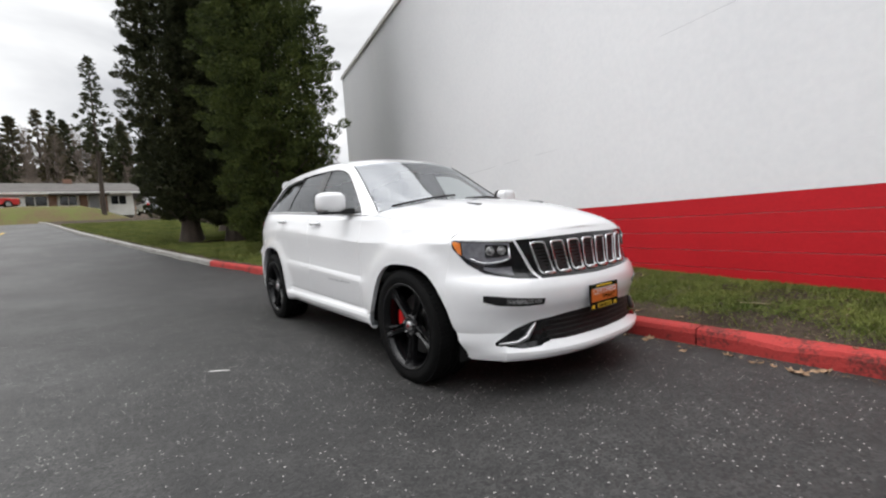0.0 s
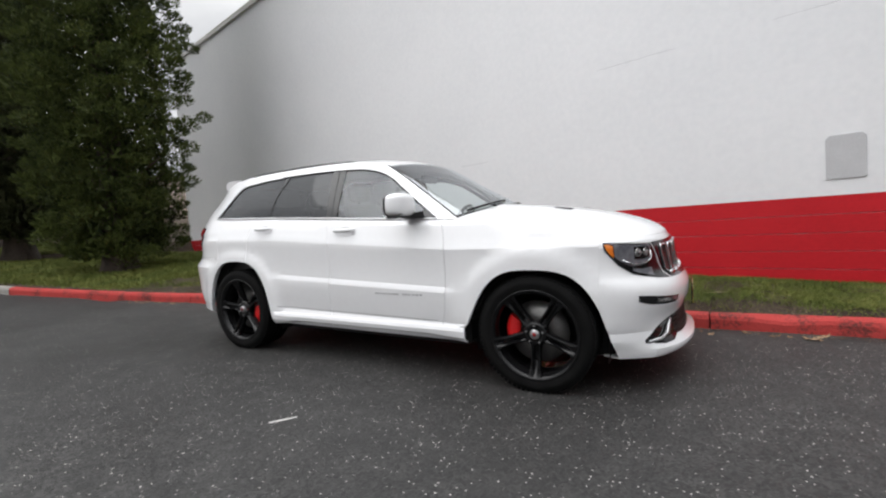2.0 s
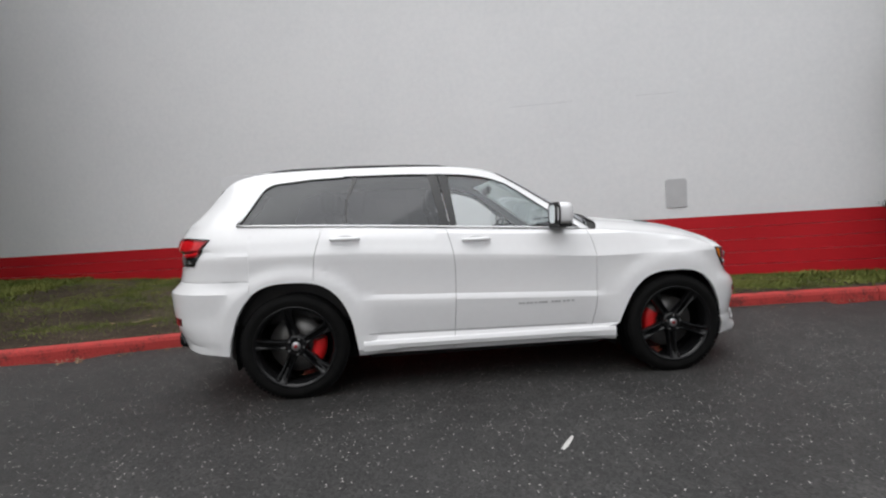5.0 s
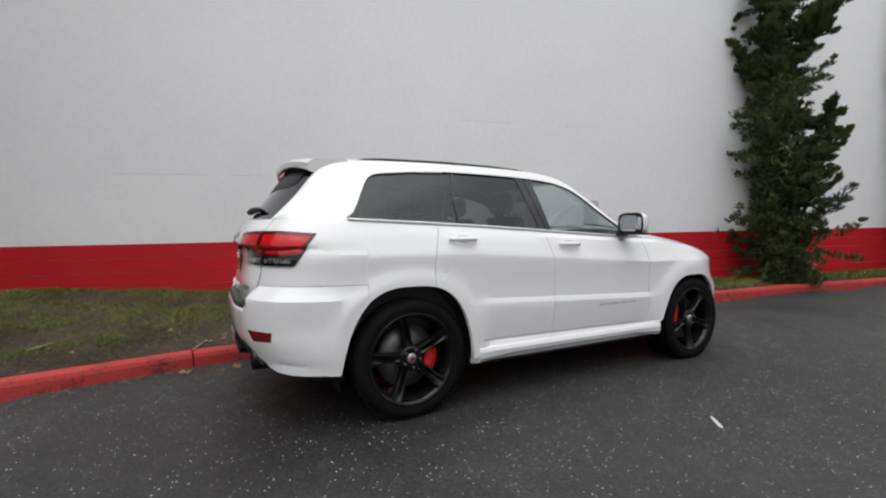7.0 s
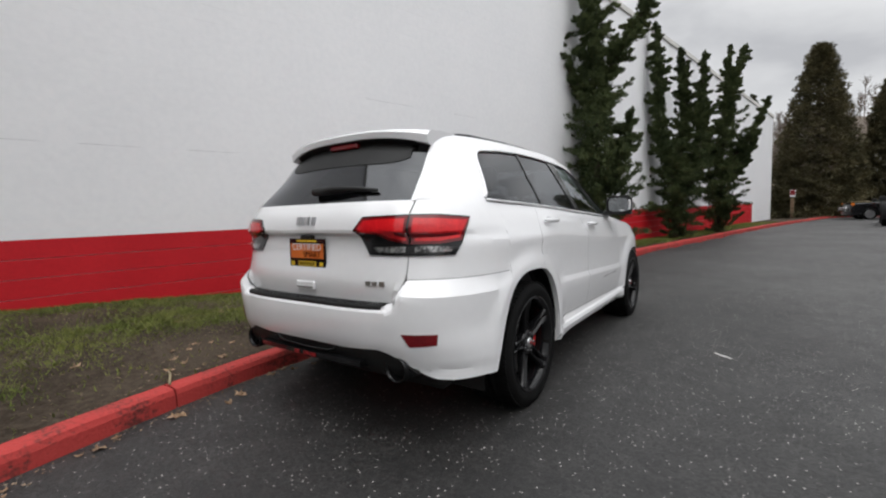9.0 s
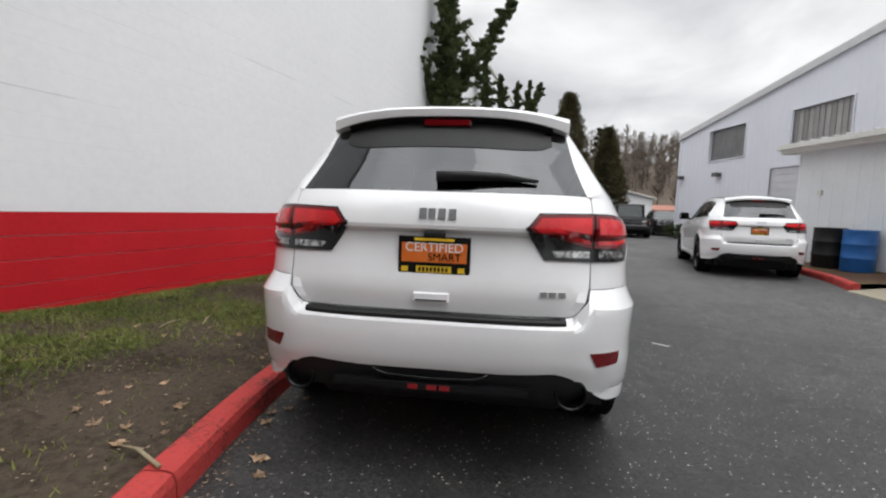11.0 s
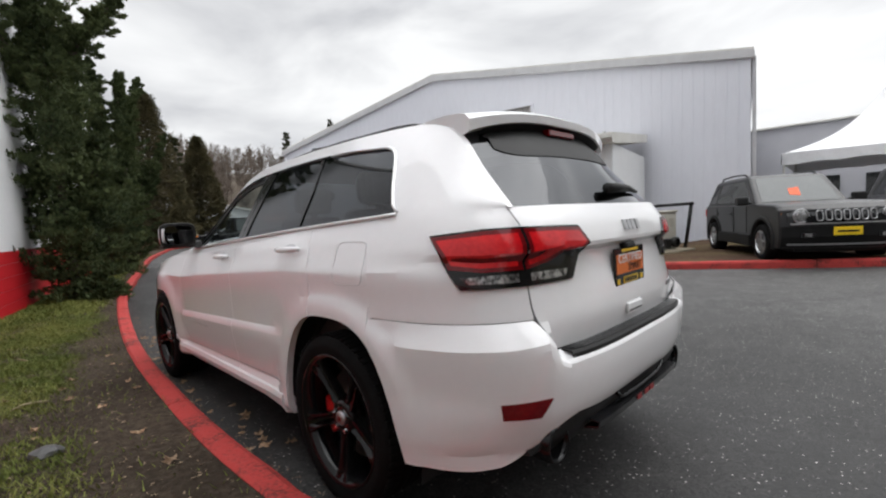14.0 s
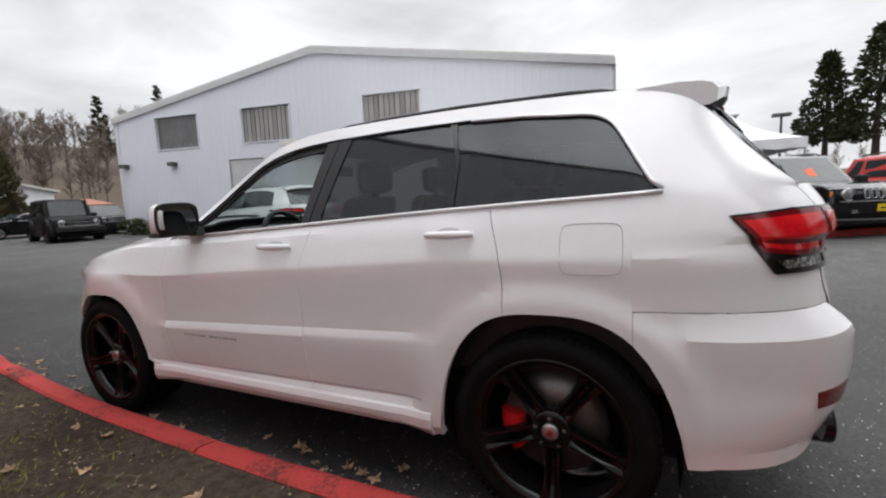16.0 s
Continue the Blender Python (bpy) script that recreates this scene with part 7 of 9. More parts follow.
# far woods: a wooded slope and a bank
def bare_wood(name, pts, label, seed, hmin, hmax, material):
    """Leafless far trees, too many to count."""
    rng = random.Random(seed)
    bm = bmesh.new()
    V, F = [], []

    def stick(p, q, r):
        d = (Vector(q) - Vector(p))
        u = Vector((-d.y, d.x, 0.01)).normalized() * r
        w = d.cross(u).normalized() * r
        b = len(V)
        for k in (u, w * 0.8 - u * 0.5, -w * 0.8 - u * 0.5):
            V.append(tuple(Vector(p) + k))
        V.append(tuple(q))
        F.extend([(b, b + 1, b + 3), (b + 1, b + 2, b + 3), (b + 2, b, b + 3)])
    for x, y, z in pts:
        h = rng.uniform(hmin, hmax)
        stick((x, y, z - 0.5), (x + rng.uniform(-0.5, 0.5), y, z + h), 0.10)
        for k in range(34):
            f = rng.uniform(0.2, 0.95)
            a = rng.uniform(0, 6.28)
            L = h * 0.30 * (1.15 - f) * rng.uniform(0.6, 1.3)
            p = (x, y, z + h * f)
            e = (x + L * math.cos(a), y + L * math.sin(a), z + h * f + L * rng.uniform(0.5, 1.3))
            stick(p, e, 0.05)
            for j in range(3):
                g = rng.uniform(0.3, 0.9)
                s = [p[i] + (e[i] - p[i]) * g for i in range(3)]
                stick(s, (s[0] + rng.uniform(-0.5, 0.5), s[1] + rng.uniform(-0.5, 0.5), s[2] + rng.uniform(0.2, 0.8)), 0.03)
    me = bpy.data.meshes.new(name)
    me.from_pydata(V, [], F)
    me.materials.append(material)
    return tagged(new(name, me), label, "woods", kind="stuff")


def far_slope():
    rows = []
    for i in range(33):
        b = radians(12 - 70 * i / 32)
        row = []
        for d, h in ((52, 0.2), (60, 3.0), (72, 8.0), (86, 12.0), (105, 15.0), (140, 16)):
            k = 0.95 + 0.08 * math.sin(i * 0.7) + 0.05 * math.sin(i * 2.1)
            row.append((d * math.cos(b), d * math.sin(b), h * k * (0.7 + 0.3 * min(1, max(0, (i - 2) / 8)))))
        rows.append(row)
    return rows


M_HILL = mat("leaf_litter_slope", (0.075, 0.058, 0.042), (0.13, 0.10, 0.075), 0.95, scale=0.3, fine=3)
rows = far_slope()
obj("hillside", grid_bm(rows), M_HILL, smooth=True, kind="structure", label="brown wooded winter hillside")
rng = random.Random(5)
pts = []
for k in range(640):
    i = rng.uniform(0, 31.9)
    j = rng.uniform(0.6, 4.0)
    i0, j0 = int(i), int(j)
    p = Vector(rows[i0][j0]).lerp(Vector(rows[i0 + 1][j0]), i - i0).lerp(Vector(rows[i0][j0 + 1]).lerp(Vector(rows[i0 + 1][j0 + 1]), i - i0), j - j0)
    pts.append((p.x, p.y, p.z))
bare_wood("bare_woods", pts, "leafless brown woods on the far hillside", 6, 3.5, 6.5, M_TWIG)
for k in range(9):
    p = pts[k * 7]
    conifer(p[0], p[1], p[2], 7.5 + 3 * rng.random(), 1.9, 0.6, 60 + k, "small dark fir among bare hillside woods", M_FOLD, 46, 30, 0.5, 0.2)
pts = []
for k in range(230):
    y, d = rng.uniform(-75, 40), rng.uniform(74, 112)
    pts.append((-d, y, interp(d, [(72, 5.6), (84, 10.5), (96, 14.5), (120, 17.5)]) - 0.5))
bare_wood("bare_woods", pts, "leafless woods on the slope behind the house", 7, 5.5, 9, M_TWIG)
for k in range(84):
    y, d = -70 + 105 * k / 83 + rng.uniform(-2, 2), rng.uniform(76, 104)
    conifer(-d, y, interp(d, [(72, 5.6), (84, 10.5), (96, 14.5), (120, 17.5)]) - 0.3, 7 + 4 * rng.random(), 2.2, 0.6, 80 + k, "dark fir in the woods behind the house", (M_FOLD, M_FOLB)[k % 2], 50, 30, 0.5, 0.2)


# ---------- parked cars ----------
M_DKGLASS = mat("dark_car_glass", (0.010, 0.012, 0.012), (0.018, 0.020, 0.020), 0.04, scale=3, fine=30, coat=0.1, spec=0.5)
# screen base toned paler than the side glass to add reflected sky
M_SCRGLASS = mat("sky_toned_screen", (0.028, 0.035, 0.036), (0.045, 0.054, 0.055), 0.05, scale=3, fine=30, coat=0.05, spec=0.55)
M_GREYCAR = paint_material("grey_car_paint", (0.009, 0.009, 0.010), 0.33)
M_GREYCAR.node_tree.nodes["Principled BSDF"].inputs["Coat Weight"].default_value = 0.2
M_CLAD = mat("black_cladding", (0.005, 0.005, 0.005), (0.010, 0.010, 0.010), 0.6, scale=9, fine=100, spec=0.2)
M_BLACKCAR = paint_material("black_car_paint", (0.010, 0.010, 0.011), 0.2)
M_REDCAR = paint_material("red_car_paint", (0.46, 0.03, 0.028), 0.25)
M_SILVERCAR = paint_material("silver_car_paint", (0.34, 0.35, 0.36), 0.25)
M_STICKER = mat("orange_red_paper", (0.80, 0.10, 0.03), (0.86, 0.17, 0.06), 0.6, scale=8, fine=40)
M_PLATEY = mat("yellow_plate", (0.78, 0.52, 0.01), (0.84, 0.60, 0.02), 0.5, scale=8, fine=60)


def solid(c8, bev=0.0, seg=2):
    """A six-sided block from its 4 lower and 4 upper corners."""
    bm = bmesh.new()
    v = [bm.verts.new(p) for p in c8]
    for f in ((0, 1, 2, 3), (4, 5, 6, 7), (0, 1, 5, 4), (1, 2, 6, 5), (2, 3, 7, 6), (3, 0, 4, 7)):
        bm.faces.new([v[i] for i in f])
    bmesh.ops.recalc_face_normals(bm, faces=bm.faces)
    if bev:
        bmesh.ops.bevel(bm, geom=bm.edges[:], offset=bev, segments=seg, affect="EDGES", profile=0.5)
    return bm


def pane_bm(a, b, c, d, out, thick=0.008, inset=0.0):
    """A thin pane on four corners, standing out along `out`."""
    P = [Vector(p) for p in (a, b, c, d)]
    m = sum(P, Vector()) / 4
    P = [p + (m - p).normalized() * inset for p in P]
    o = Vector(out).normalized()
    return solid([p - o * 0.004 for p in P] + [p + o * thick for p in P], 0.003, 1)


def simple_wheel(root, x, y, side, r, w, rim_mat, spokes=5):
    s = side
    tyre = part("tyre", lathe([(r * 0.66, -w / 2), (r * 0.9, -w / 2), (r * 0.98, -w * 0.4), (r, -w * 0.25), (r, w * 0.25), (r * 0.98, w * 0.4), (r * 0.9, w / 2), (r * 0.66, w / 2), (r * 0.62, w * 0.3), (r * 0.62, -w * 0.3), (r * 0.66, -w / 2)], 32), M_TYRE, root, "", True)
    tyre.location = (x, y, r)
    bm = lathe([(r * 0.68, s * w * 0.46), (r * 0.60, s * w * 0.50), (r * 0.57, s * w * 0.42), (r * 0.57, 0.0), (0.001, 0.0)], 32)
    for i in range(spokes):
        a = 2 * math.pi * i / spokes + 0.3
        for da in (-0.16, 0.16):
            d0 = Vector((math.cos(a), 0, math.sin(a)))
            d1 = Vector((math.cos(a + da), 0, math.sin(a + da)))
            t = Vector((-math.sin(a), 0, math.cos(a))) * r * 0.055
            p, q = d0 * r * 0.12, d1 * r * 0.62
            b = s * w * 0.44
            c = [p - t, p + t, q + t, q - t]
            b2 = solid([v + Vector((0, b - s * 0.03, 0)) for v in c] + [v + Vector((0, b, 0)) for v in c])
            me = mesh_of(b2, "tmp")
            bm.from_mesh(me)
            bpy.data.meshes.remove(me)
    bm2 = cyl_bm((0, s * w * 0.2, 0), (0, s * w * 0.47, 0), r * 0.2, n=14, bm=bm)
    rim = part("rim", bm2, rim_mat, tyre, "spoked alloy rim")
    return tyre


def suv(label, paint, m, boxy=True, L=4.22, W=1.80, H=1.69, wb=2.57, r=0.345, offroad=False, clad=True, sticker=True, plate=True, low=0.0):
    """A parked car; x is ahead, z up, its origin on the ground between the wheels."""
    root = tagged(new("parked_car"), label, "car", "cars parked across the lot")
    root.matrix_world = m
    hw, xf, xr = W / 2, L / 2, -L / 2
    belt = 1.07 if not low else 0.93
    hood = 1.045 if not low else 0.90
    ax = [xr + (L - wb) * 0.47, xr + (L - wb) * 0.47 + wb]
    cowl = ax[1] - 0.62
    ar = r + 0.085

    def arch(cx):
        return [(cx + ar * math.cos(math.pi * k / 8), r + ar * math.sin(math.pi * k / 8)) for k in range(9)]
    sill = 0.27
    prof = [(xr + 0.12, sill + 0.08), (xr + 0.01, 0.42), (xr, 0.62), (xr + 0.02, 0.85), (xr + 0.05, belt)]
    prof += [(-0.6, belt), (cowl, belt + 0.01), (cowl + 0.35, hood + 0.03), (xf - 0.35, hood), (xf - 0.16, hood - 0.03), (xf - 0.05, hood - 0.10)]
    prof += [(xf - 0.02, 0.80), (xf, 0.62), (xf - 0.01, 0.45), (xf - 0.10, sill)]
    prof += [(p[0], max(p[1], sill)) for p in arch(ax[1])] + [(p[0], max(p[1], sill)) for p in arch(ax[0])]
    us = (-1.0, -0.985, -0.93, -0.75, -0.4, 0, 0.4, 0.75, 0.93, 0.985, 1.0)

    def plan(x, u):
        e = 0.085 * abs(u) ** 2.6 * (max(0.0, abs(x) / xf - 0.55) / 0.45)
        return x * (1 - e)
    rows = []
    for u in us:
        k = 0.035 if abs(u) == 1 else (0.012 if abs(u) > 0.95 else 0.0)
        row = []
        for x, z in prof:
            zz = z + 0.02 * (1 - u * u) * (1 if z > hood - 0.05 and x > cowl else 0)
            cx = max(-xf + 0.3, min(xf - 0.3, x))
            row.append((plan(x + (cx - x) * k * 4, u), u * hw, zz - (k if z >= belt - 0.12 else 0)))
        rows.append(row)
    bm = grid_bm(rows, close=True)
    for rw in (rows[0], rows[-1]):
        bm.faces.new([bm.verts.new(p) for p in rw])
    bmesh.ops.remove_doubles(bm, verts=bm.verts, dist=1e-4)
    bmesh.ops.recalc_face_normals(bm, faces=bm.faces)
    part("body", bm, paint, root)
    part("underbody", box_bm(xr + 0.15, xf - 0.25, -hw + 0.24, hw - 0.24, 0.2, 0.96 - low * 0.2, 0.02), M_DARK, root, "dark underbody")
    # upper body
    gx0, gx1 = xr + (0.10 if boxy else 0.3), cowl + 0.12
    tx0, tx1 = xr + (0.34 if boxy else 0.85), cowl - (0.55 if not offroad else 0.16)
    bw, tw, zt = hw - 0.05, hw - (0.22 if not offroad else 0.14), H - 0.02
    B = [Vector(p) for p in ((gx0, -bw, belt - 0.03), (gx1, -bw + 0.06, belt - 0.03), (gx1, bw - 0.06, belt - 0.03), (gx0, bw, belt - 0.03))]
    T = [Vector(p) for p in ((tx0, -tw, zt - 0.03), (tx1, -tw, zt - 0.02), (tx1, tw, zt - 0.02), (tx0, tw, zt - 0.03))]
    part("cabin", solid(B + T, 0.05, 3), paint, root)
    part("roof", solid([Vector((tx0 + 0.05, -tw + 0.04, zt - 0.04)), Vector((tx1 - 0.06, -tw + 0.04, zt - 0.03)), Vector((tx1 - 0.06, tw - 0.04, zt - 0.03)), Vector((tx0 + 0.05, tw - 0.04, zt - 0.04)), Vector((tx0 + 0.25, -tw + 0.14, zt + 0.02)), Vector((tx1 - 0.3, -tw + 0.14, zt + 0.02)), Vector((tx1 - 0.3, tw - 0.14, zt + 0.02)), Vector((tx0 + 0.25, tw - 0.14, zt + 0.02))], 0.02, 2), paint, root)

    def on(a0, a1, b0, b1, f, h):
        """A point of the quad a0 a1 (foot) b0 b1 (top)."""
        return a0.lerp(a1, f).lerp(b0.lerp(b1, f), h)
    fwd = Vector((zt - belt, 0, gx1 - tx1))
    q = [on(B[1], B[2], T[1], T[2], f, h) for f, h in ((0.07, 0.10), (0.93, 0.10), (0.92, 0.93), (0.08, 0.93))]
    scr = part("windscreen", pane_bm(*q, fwd, 0.006), M_SCRGLASS, root, "windscreen with reflected sky put into its paler colour")
    if sticker:
        q2 = [on(*q[:2], q[3], q[2], f, h) + fwd.normalized() * 0.010 for f, h in ((0.40, 0.25), (0.54, 0.22), (0.57, 0.56), (0.41, 0.50))]
        part("windscreen_sticker", pane_bm(*q2, fwd, 0.002), M_STICKER, scr, "orange-red paper behind the windscreen")
    q = [on(B[3], B[0], T[3], T[0], f, h) for f, h in ((0.1, 0.2), (0.9, 0.2), (0.9, 0.9), (0.1, 0.9))]
    part("rear_window", pane_bm(*q, (-1, 0, 0.3), 0.006), M_DKGLASS, root)
    for s in (-1, 1):
        b0, b1, t0, t1 = (B[0], B[1], T[0], T[1]) if s < 0 else (B[3], B[2], T[3], T[2])
        xs = ((0.05, 0.20), (0.24, 0.54), (0.575, 0.90))
        for i, (f0, f1) in enumerate(xs):
            q = [on(b0, b1, t0, t1, f, h) for f, h in ((f0, 0.13), (f1 + (0.035 if i == 2 else 0), 0.13), (f1 - (0.01 if i == 2 else 0), 0.86), (f0 + (0.05 if i == 0 else 0), 0.86))]
            part("side_window", pane_bm(*q, (0, s, 0.35), 0.006), M_DKGLASS, root)
        q = [on(b0, b1, t0, t1, f, h) for f, h in ((0.545, 0.12), (0.572, 0.12), (0.572, 0.87), (0.545, 0.87))]
        part("pillar_trim", pane_bm(*q, (0, s, 0.35), 0.004), M_BLACKG, root)
        # mirror, handles, rails, sill
        mx = cowl - 0.02
        mir = part("mirror", box_bm(mx - 0.1, mx + 0.08, s * (hw + 0.10) - 0.10, s * (hw + 0.10) + 0.10, belt - 0.01, belt + 0.16, 0.03, 2), M_BLACKP, root, "black door mirror")
        part("mirror_arm", cyl_bm((mx, s * (hw - 0.10), belt + 0.02), (mx, s * (hw + 0.05), belt + 0.04), 0.025, n=8), M_BLACKP, mir)
        if not offroad and not low:
            zr = zt + 0.055
            tube("roof_rail", [(tx0 + 0.18, s * (tw - 0.06), zt - 0.02), (tx0 + 0.26, s * (tw - 0.05), zr - 0.01), ((tx0 + tx1) / 2, s * (tw - 0.05), zr + 0.015), (tx1 - 0.30, s * (tw - 0.05), zr - 0.005), (tx1 - 0.16, s * (tw - 0.06), zt - 0.02)], 0.018, M_BLACKP, root)
        for hx in (-0.28, -1.12):
            part("door_handle", box_bm(hx - 0.09, hx + 0.09, s * (hw + 0.012) - 0.014, s * (hw + 0.012) + 0.014, belt - 0.20, belt - 0.165, 0.008), paint, root)
        for dx, z1 in ((cowl - 0.06, belt - 0.04), (-0.12, belt - 0.04), (ax[0] + 0.22, belt - 0.04)):
            part("door_gap", box_bm(dx - 0.004, dx + 0.004, s * hw - 0.008, s * hw + 0.0015, 0.50 if dx > ax[0] + 0.4 else 0.80, z1), M_DARK, root)
        if clad:
            part("sill_cladding", box_bm(ax[0] + ar - 0.02, ax[1] - ar + 0.02, s * hw - 0.06, s * hw + 0.018, sill - 0.02, 0.47, 0.02, 2), M_CLAD, root, "black plastic sill")
        for cx in ax:
            fw = 0.11 if offroad else 0.018
            rw = 0.075
            rows = []
            for k in range(15):
                a = math.radians(-12 + 204 * k / 14)
                ca, sa = math.cos(a), math.sin(a)
                rows.append([(cx + R * ca, s * (hw + o), r + R * sa) for R, o in ((ar - 0.012, -0.05), (ar - 0.012, fw), (ar + 0.02, fw + 0.006), (ar + rw, fw * 0.6), (ar + rw + 0.005, -0.03))])
            if clad:
                bm = grid_bm(rows)
                bmesh.ops.recalc_face_normals(bm, faces=bm.faces)
                part("arch_flare", bm, M_CLAD, root, "black plastic wheel-arch flare", True)
            simple_wheel(root, cx, s * (hw - 0.09 + (0.06 if offroad else 0)), s, r, 0.23 if not offroad else 0.30, M_SILVER if not offroad else M_RIM)

    # front
    def xe(z):
        return interp(z, [(0.27, xf - 0.10), (0.45, xf - 0.01), (0.62, xf), (0.80, xf - 0.02), (hood - 0.10, xf - 0.05), (hood, xf - 0.3)])

    def fp(y, z, o):
        return (plan(xe(z), y / hw) + o, y, z)

    def front_patch(name, y0, y1, z0, z1, o, material, parent, label="", n=10):
        rows = []
        for i in range(n + 1):
            y = y0 + (y1 - y0) * i / n
            rows.append([fp(y, z0, -0.03), fp(y, z0, o), fp(y, z0 + (z1 - z0) * 0.5, o), fp(y, z1, o), fp(y, z1, -0.03)])
        bm = grid_bm(rows)
        for rw in (rows[0], rows[-1]):
            bm.faces.new([bm.verts.new(p) for p in rw])
        bmesh.ops.recalc_face_normals(bm, faces=bm.faces)
        return part(name, bm, material, parent, label)
    zb = 0.36 if low else 0.0
    if clad:
        front_patch("front_bumper", -hw + 0.02, hw - 0.02, 0.30, 0.66, 0.022, M_CLAD, root, "black plastic lower bumper", 20)
        front_patch("bumper_lip", -hw + 0.10, hw - 0.10, 0.33, 0.36, 0.034, M_SILVER if sticker else M_BLACKP, root, "", 20)
    gz0, gz1 = (0.745, 0.93) if not low else (0.52, 0.68)
    band = front_patch("grille_panel", -hw + 0.10, hw - 0.10, gz0 - 0.03, gz1 + 0.03, 0.012, M_BLACKG, root, "gloss black grille panel", 20)
    for i in range(7):
        yc = (i - 3) * 0.125
        rows = []
        for k in range(12):
            a = 2 * math.pi * k / 12
            y = yc + math.copysign(abs(math.cos(a)) ** 0.5, math.cos(a)) * 0.044
            z = (gz0 + gz1) / 2 + math.copysign(abs(math.sin(a)) ** 0.5, math.sin(a)) * (gz1 - gz0) * 0.46
            rows.append(fp(y, z, 0.018))
        tube("grille_ring", rows, 0.010, M_SILVER if not offroad else M_BLACKP, band, "", True, 5)
    for s in (-1, 1):
        yc = s * (hw - 0.27)
        p = Vector(fp(yc, (gz0 + gz1) / 2, 0.0))
        lamp = lathe([(0.001, 0.055), (0.05, 0.05), (0.092, 0.034), (0.108, 0.012), (0.108, -0.05)], 24)
        bmesh.ops.transform(lamp, matrix=Matrix.Translation(p) @ Matrix.Rotation(-math.pi / 2, 4, "Z"), verts=lamp.verts)
        hl = part("headlamp", lamp, M_LENSC, root, "round clear headlamp", True)
        ring = [p + Vector((0.03, 0.114 * math.cos(2 * math.pi * k / 20), 0.114 * math.sin(2 * math.pi * k / 20))) for k in range(20)]
        tube("headlamp_ring", ring, 0.012, M_SILVER, hl, "", True, 6)
        part("side_marker", box_bm(xf - 0.34, xf - 0.20, s * (hw - 0.035) - 0.02, s * (hw - 0.035) + 0.05, 0.79, 0.90, 0.012), M_AMBER, root, "amber side marker")
        if clad:
            fl = front_patch("fog_lamp", s * (hw - 0.36) - 0.10, s * (hw - 0.36) + 0.10, 0.46, 0.55, 0.028, M_BLACKG, root, "", 4)
            front_patch("fog_lens", s * (hw - 0.36) - 0.045, s * (hw - 0.36) + 0.045, 0.475, 0.535, 0.033, M_LENSC, fl, "", 4)
        part("tail_lamp", box_bm(xr - 0.01, xr + 0.09, s * (hw - 0.16) - 0.12, s * (hw - 0.16) + 0.12, 0.80, 1.0, 0.02), M_LENSR, root, "red tail lamp")
    if not low:
        front_patch("grille_trim", -hw + 0.14, hw - 0.14, gz0 - 0.055, gz0 - 0.03, 0.022, M_SILVER, root, "satin silver trim under the grille", 20)
    if plate:
        pl = front_patch("front_plate", -0.20, 0.20, 0.50, 0.64, 0.034, M_PLATEY, root, "yellow dealer plate")
        front_patch("plate_bar", -0.15, 0.15, 0.55, 0.58, 0.037, M_BLACKP, pl)
    if offroad:
        part("front_bumper", box_bm(xf - 0.05, xf + 0.22, -hw + 0.06, hw - 0.06, 0.46, 0.66, 0.03, 2), M_BLACKP, root, "heavy black steel bumper")
        for s in (-1, 1):
            part("windscreen_post", cyl_bm((gx1, s * (bw - 0.06), belt), (tx1 + 0.03, s * tw, zt), 0.03, n=8), M_BLACKP, root)
    return root


def stand(x, y, z, deg):
    return Matrix.Translation((x, y, z)) @ Matrix.Rotation(math.radians(deg), 4, "Z")


suv("dark grey compact off-road wagon with yellow plate", M_GREYCAR, stand(-1.70, -9.80, 0.19, 120.5))
suv("large black off-road wagon parked beside the grey one", M_BLACKCAR, stand(-4.72, -10.92, 0.22, 117), True, 4.7, 1.90, 1.76, 2.85, 0.37)
suv("red compact wagon parked at the end of the row", M_REDCAR, stand(-8.0, -12.1, 0.27, 115))
suv("black lifted off-roader with wide tyres and steel bumper", M_CLAD, stand(22.2, -7.80, 0.04, 171), True, 4.0, 1.72, 1.86, 2.45, 0.42, True, True, False, False)
suv("dark hatchback parked near the far building", M_GREYCAR, stand(24.9, -10.75, 0.06, 170), True, 4.2, 1.75, 1.56, 2.6, 0.33, False, False, False, False)
suv("low black saloon parked at the far kerb", M_BLACKCAR, stand(28.6, -8.6, 0.06, 95), False, 4.5, 1.78, 1.32, 2.7, 0.31, False, False, False, False, 0.3)
suv("red saloon parked before the low house", M_REDCAR, stand(-57, -11.5, 5.55, 100), False, 4.5, 1.78, 1.42, 2.7, 0.31, False, False, False, False, 0.3)
suv("silver wagon parked by the low house", M_SILVERCAR, stand(-50, 1.2, 4.0, 190), True, 4.3, 1.8, 1.65, 2.6, 0.33, False, False, False, False)
suv("dark wagon parked behind the lawn", M_BLACKCAR, stand(-40, 3.6, 3.2, 190), True, 4.3, 1.8, 1.62, 2.6, 0.33, False, False, False, False)
white_copy = copy_thing(CAR, stand(7.75, -6.20, 0.02, -14.5))
tagged(white_copy, "white sport utility wagon parked in front of the annex", "car")
white_copy.name = "parked_car"

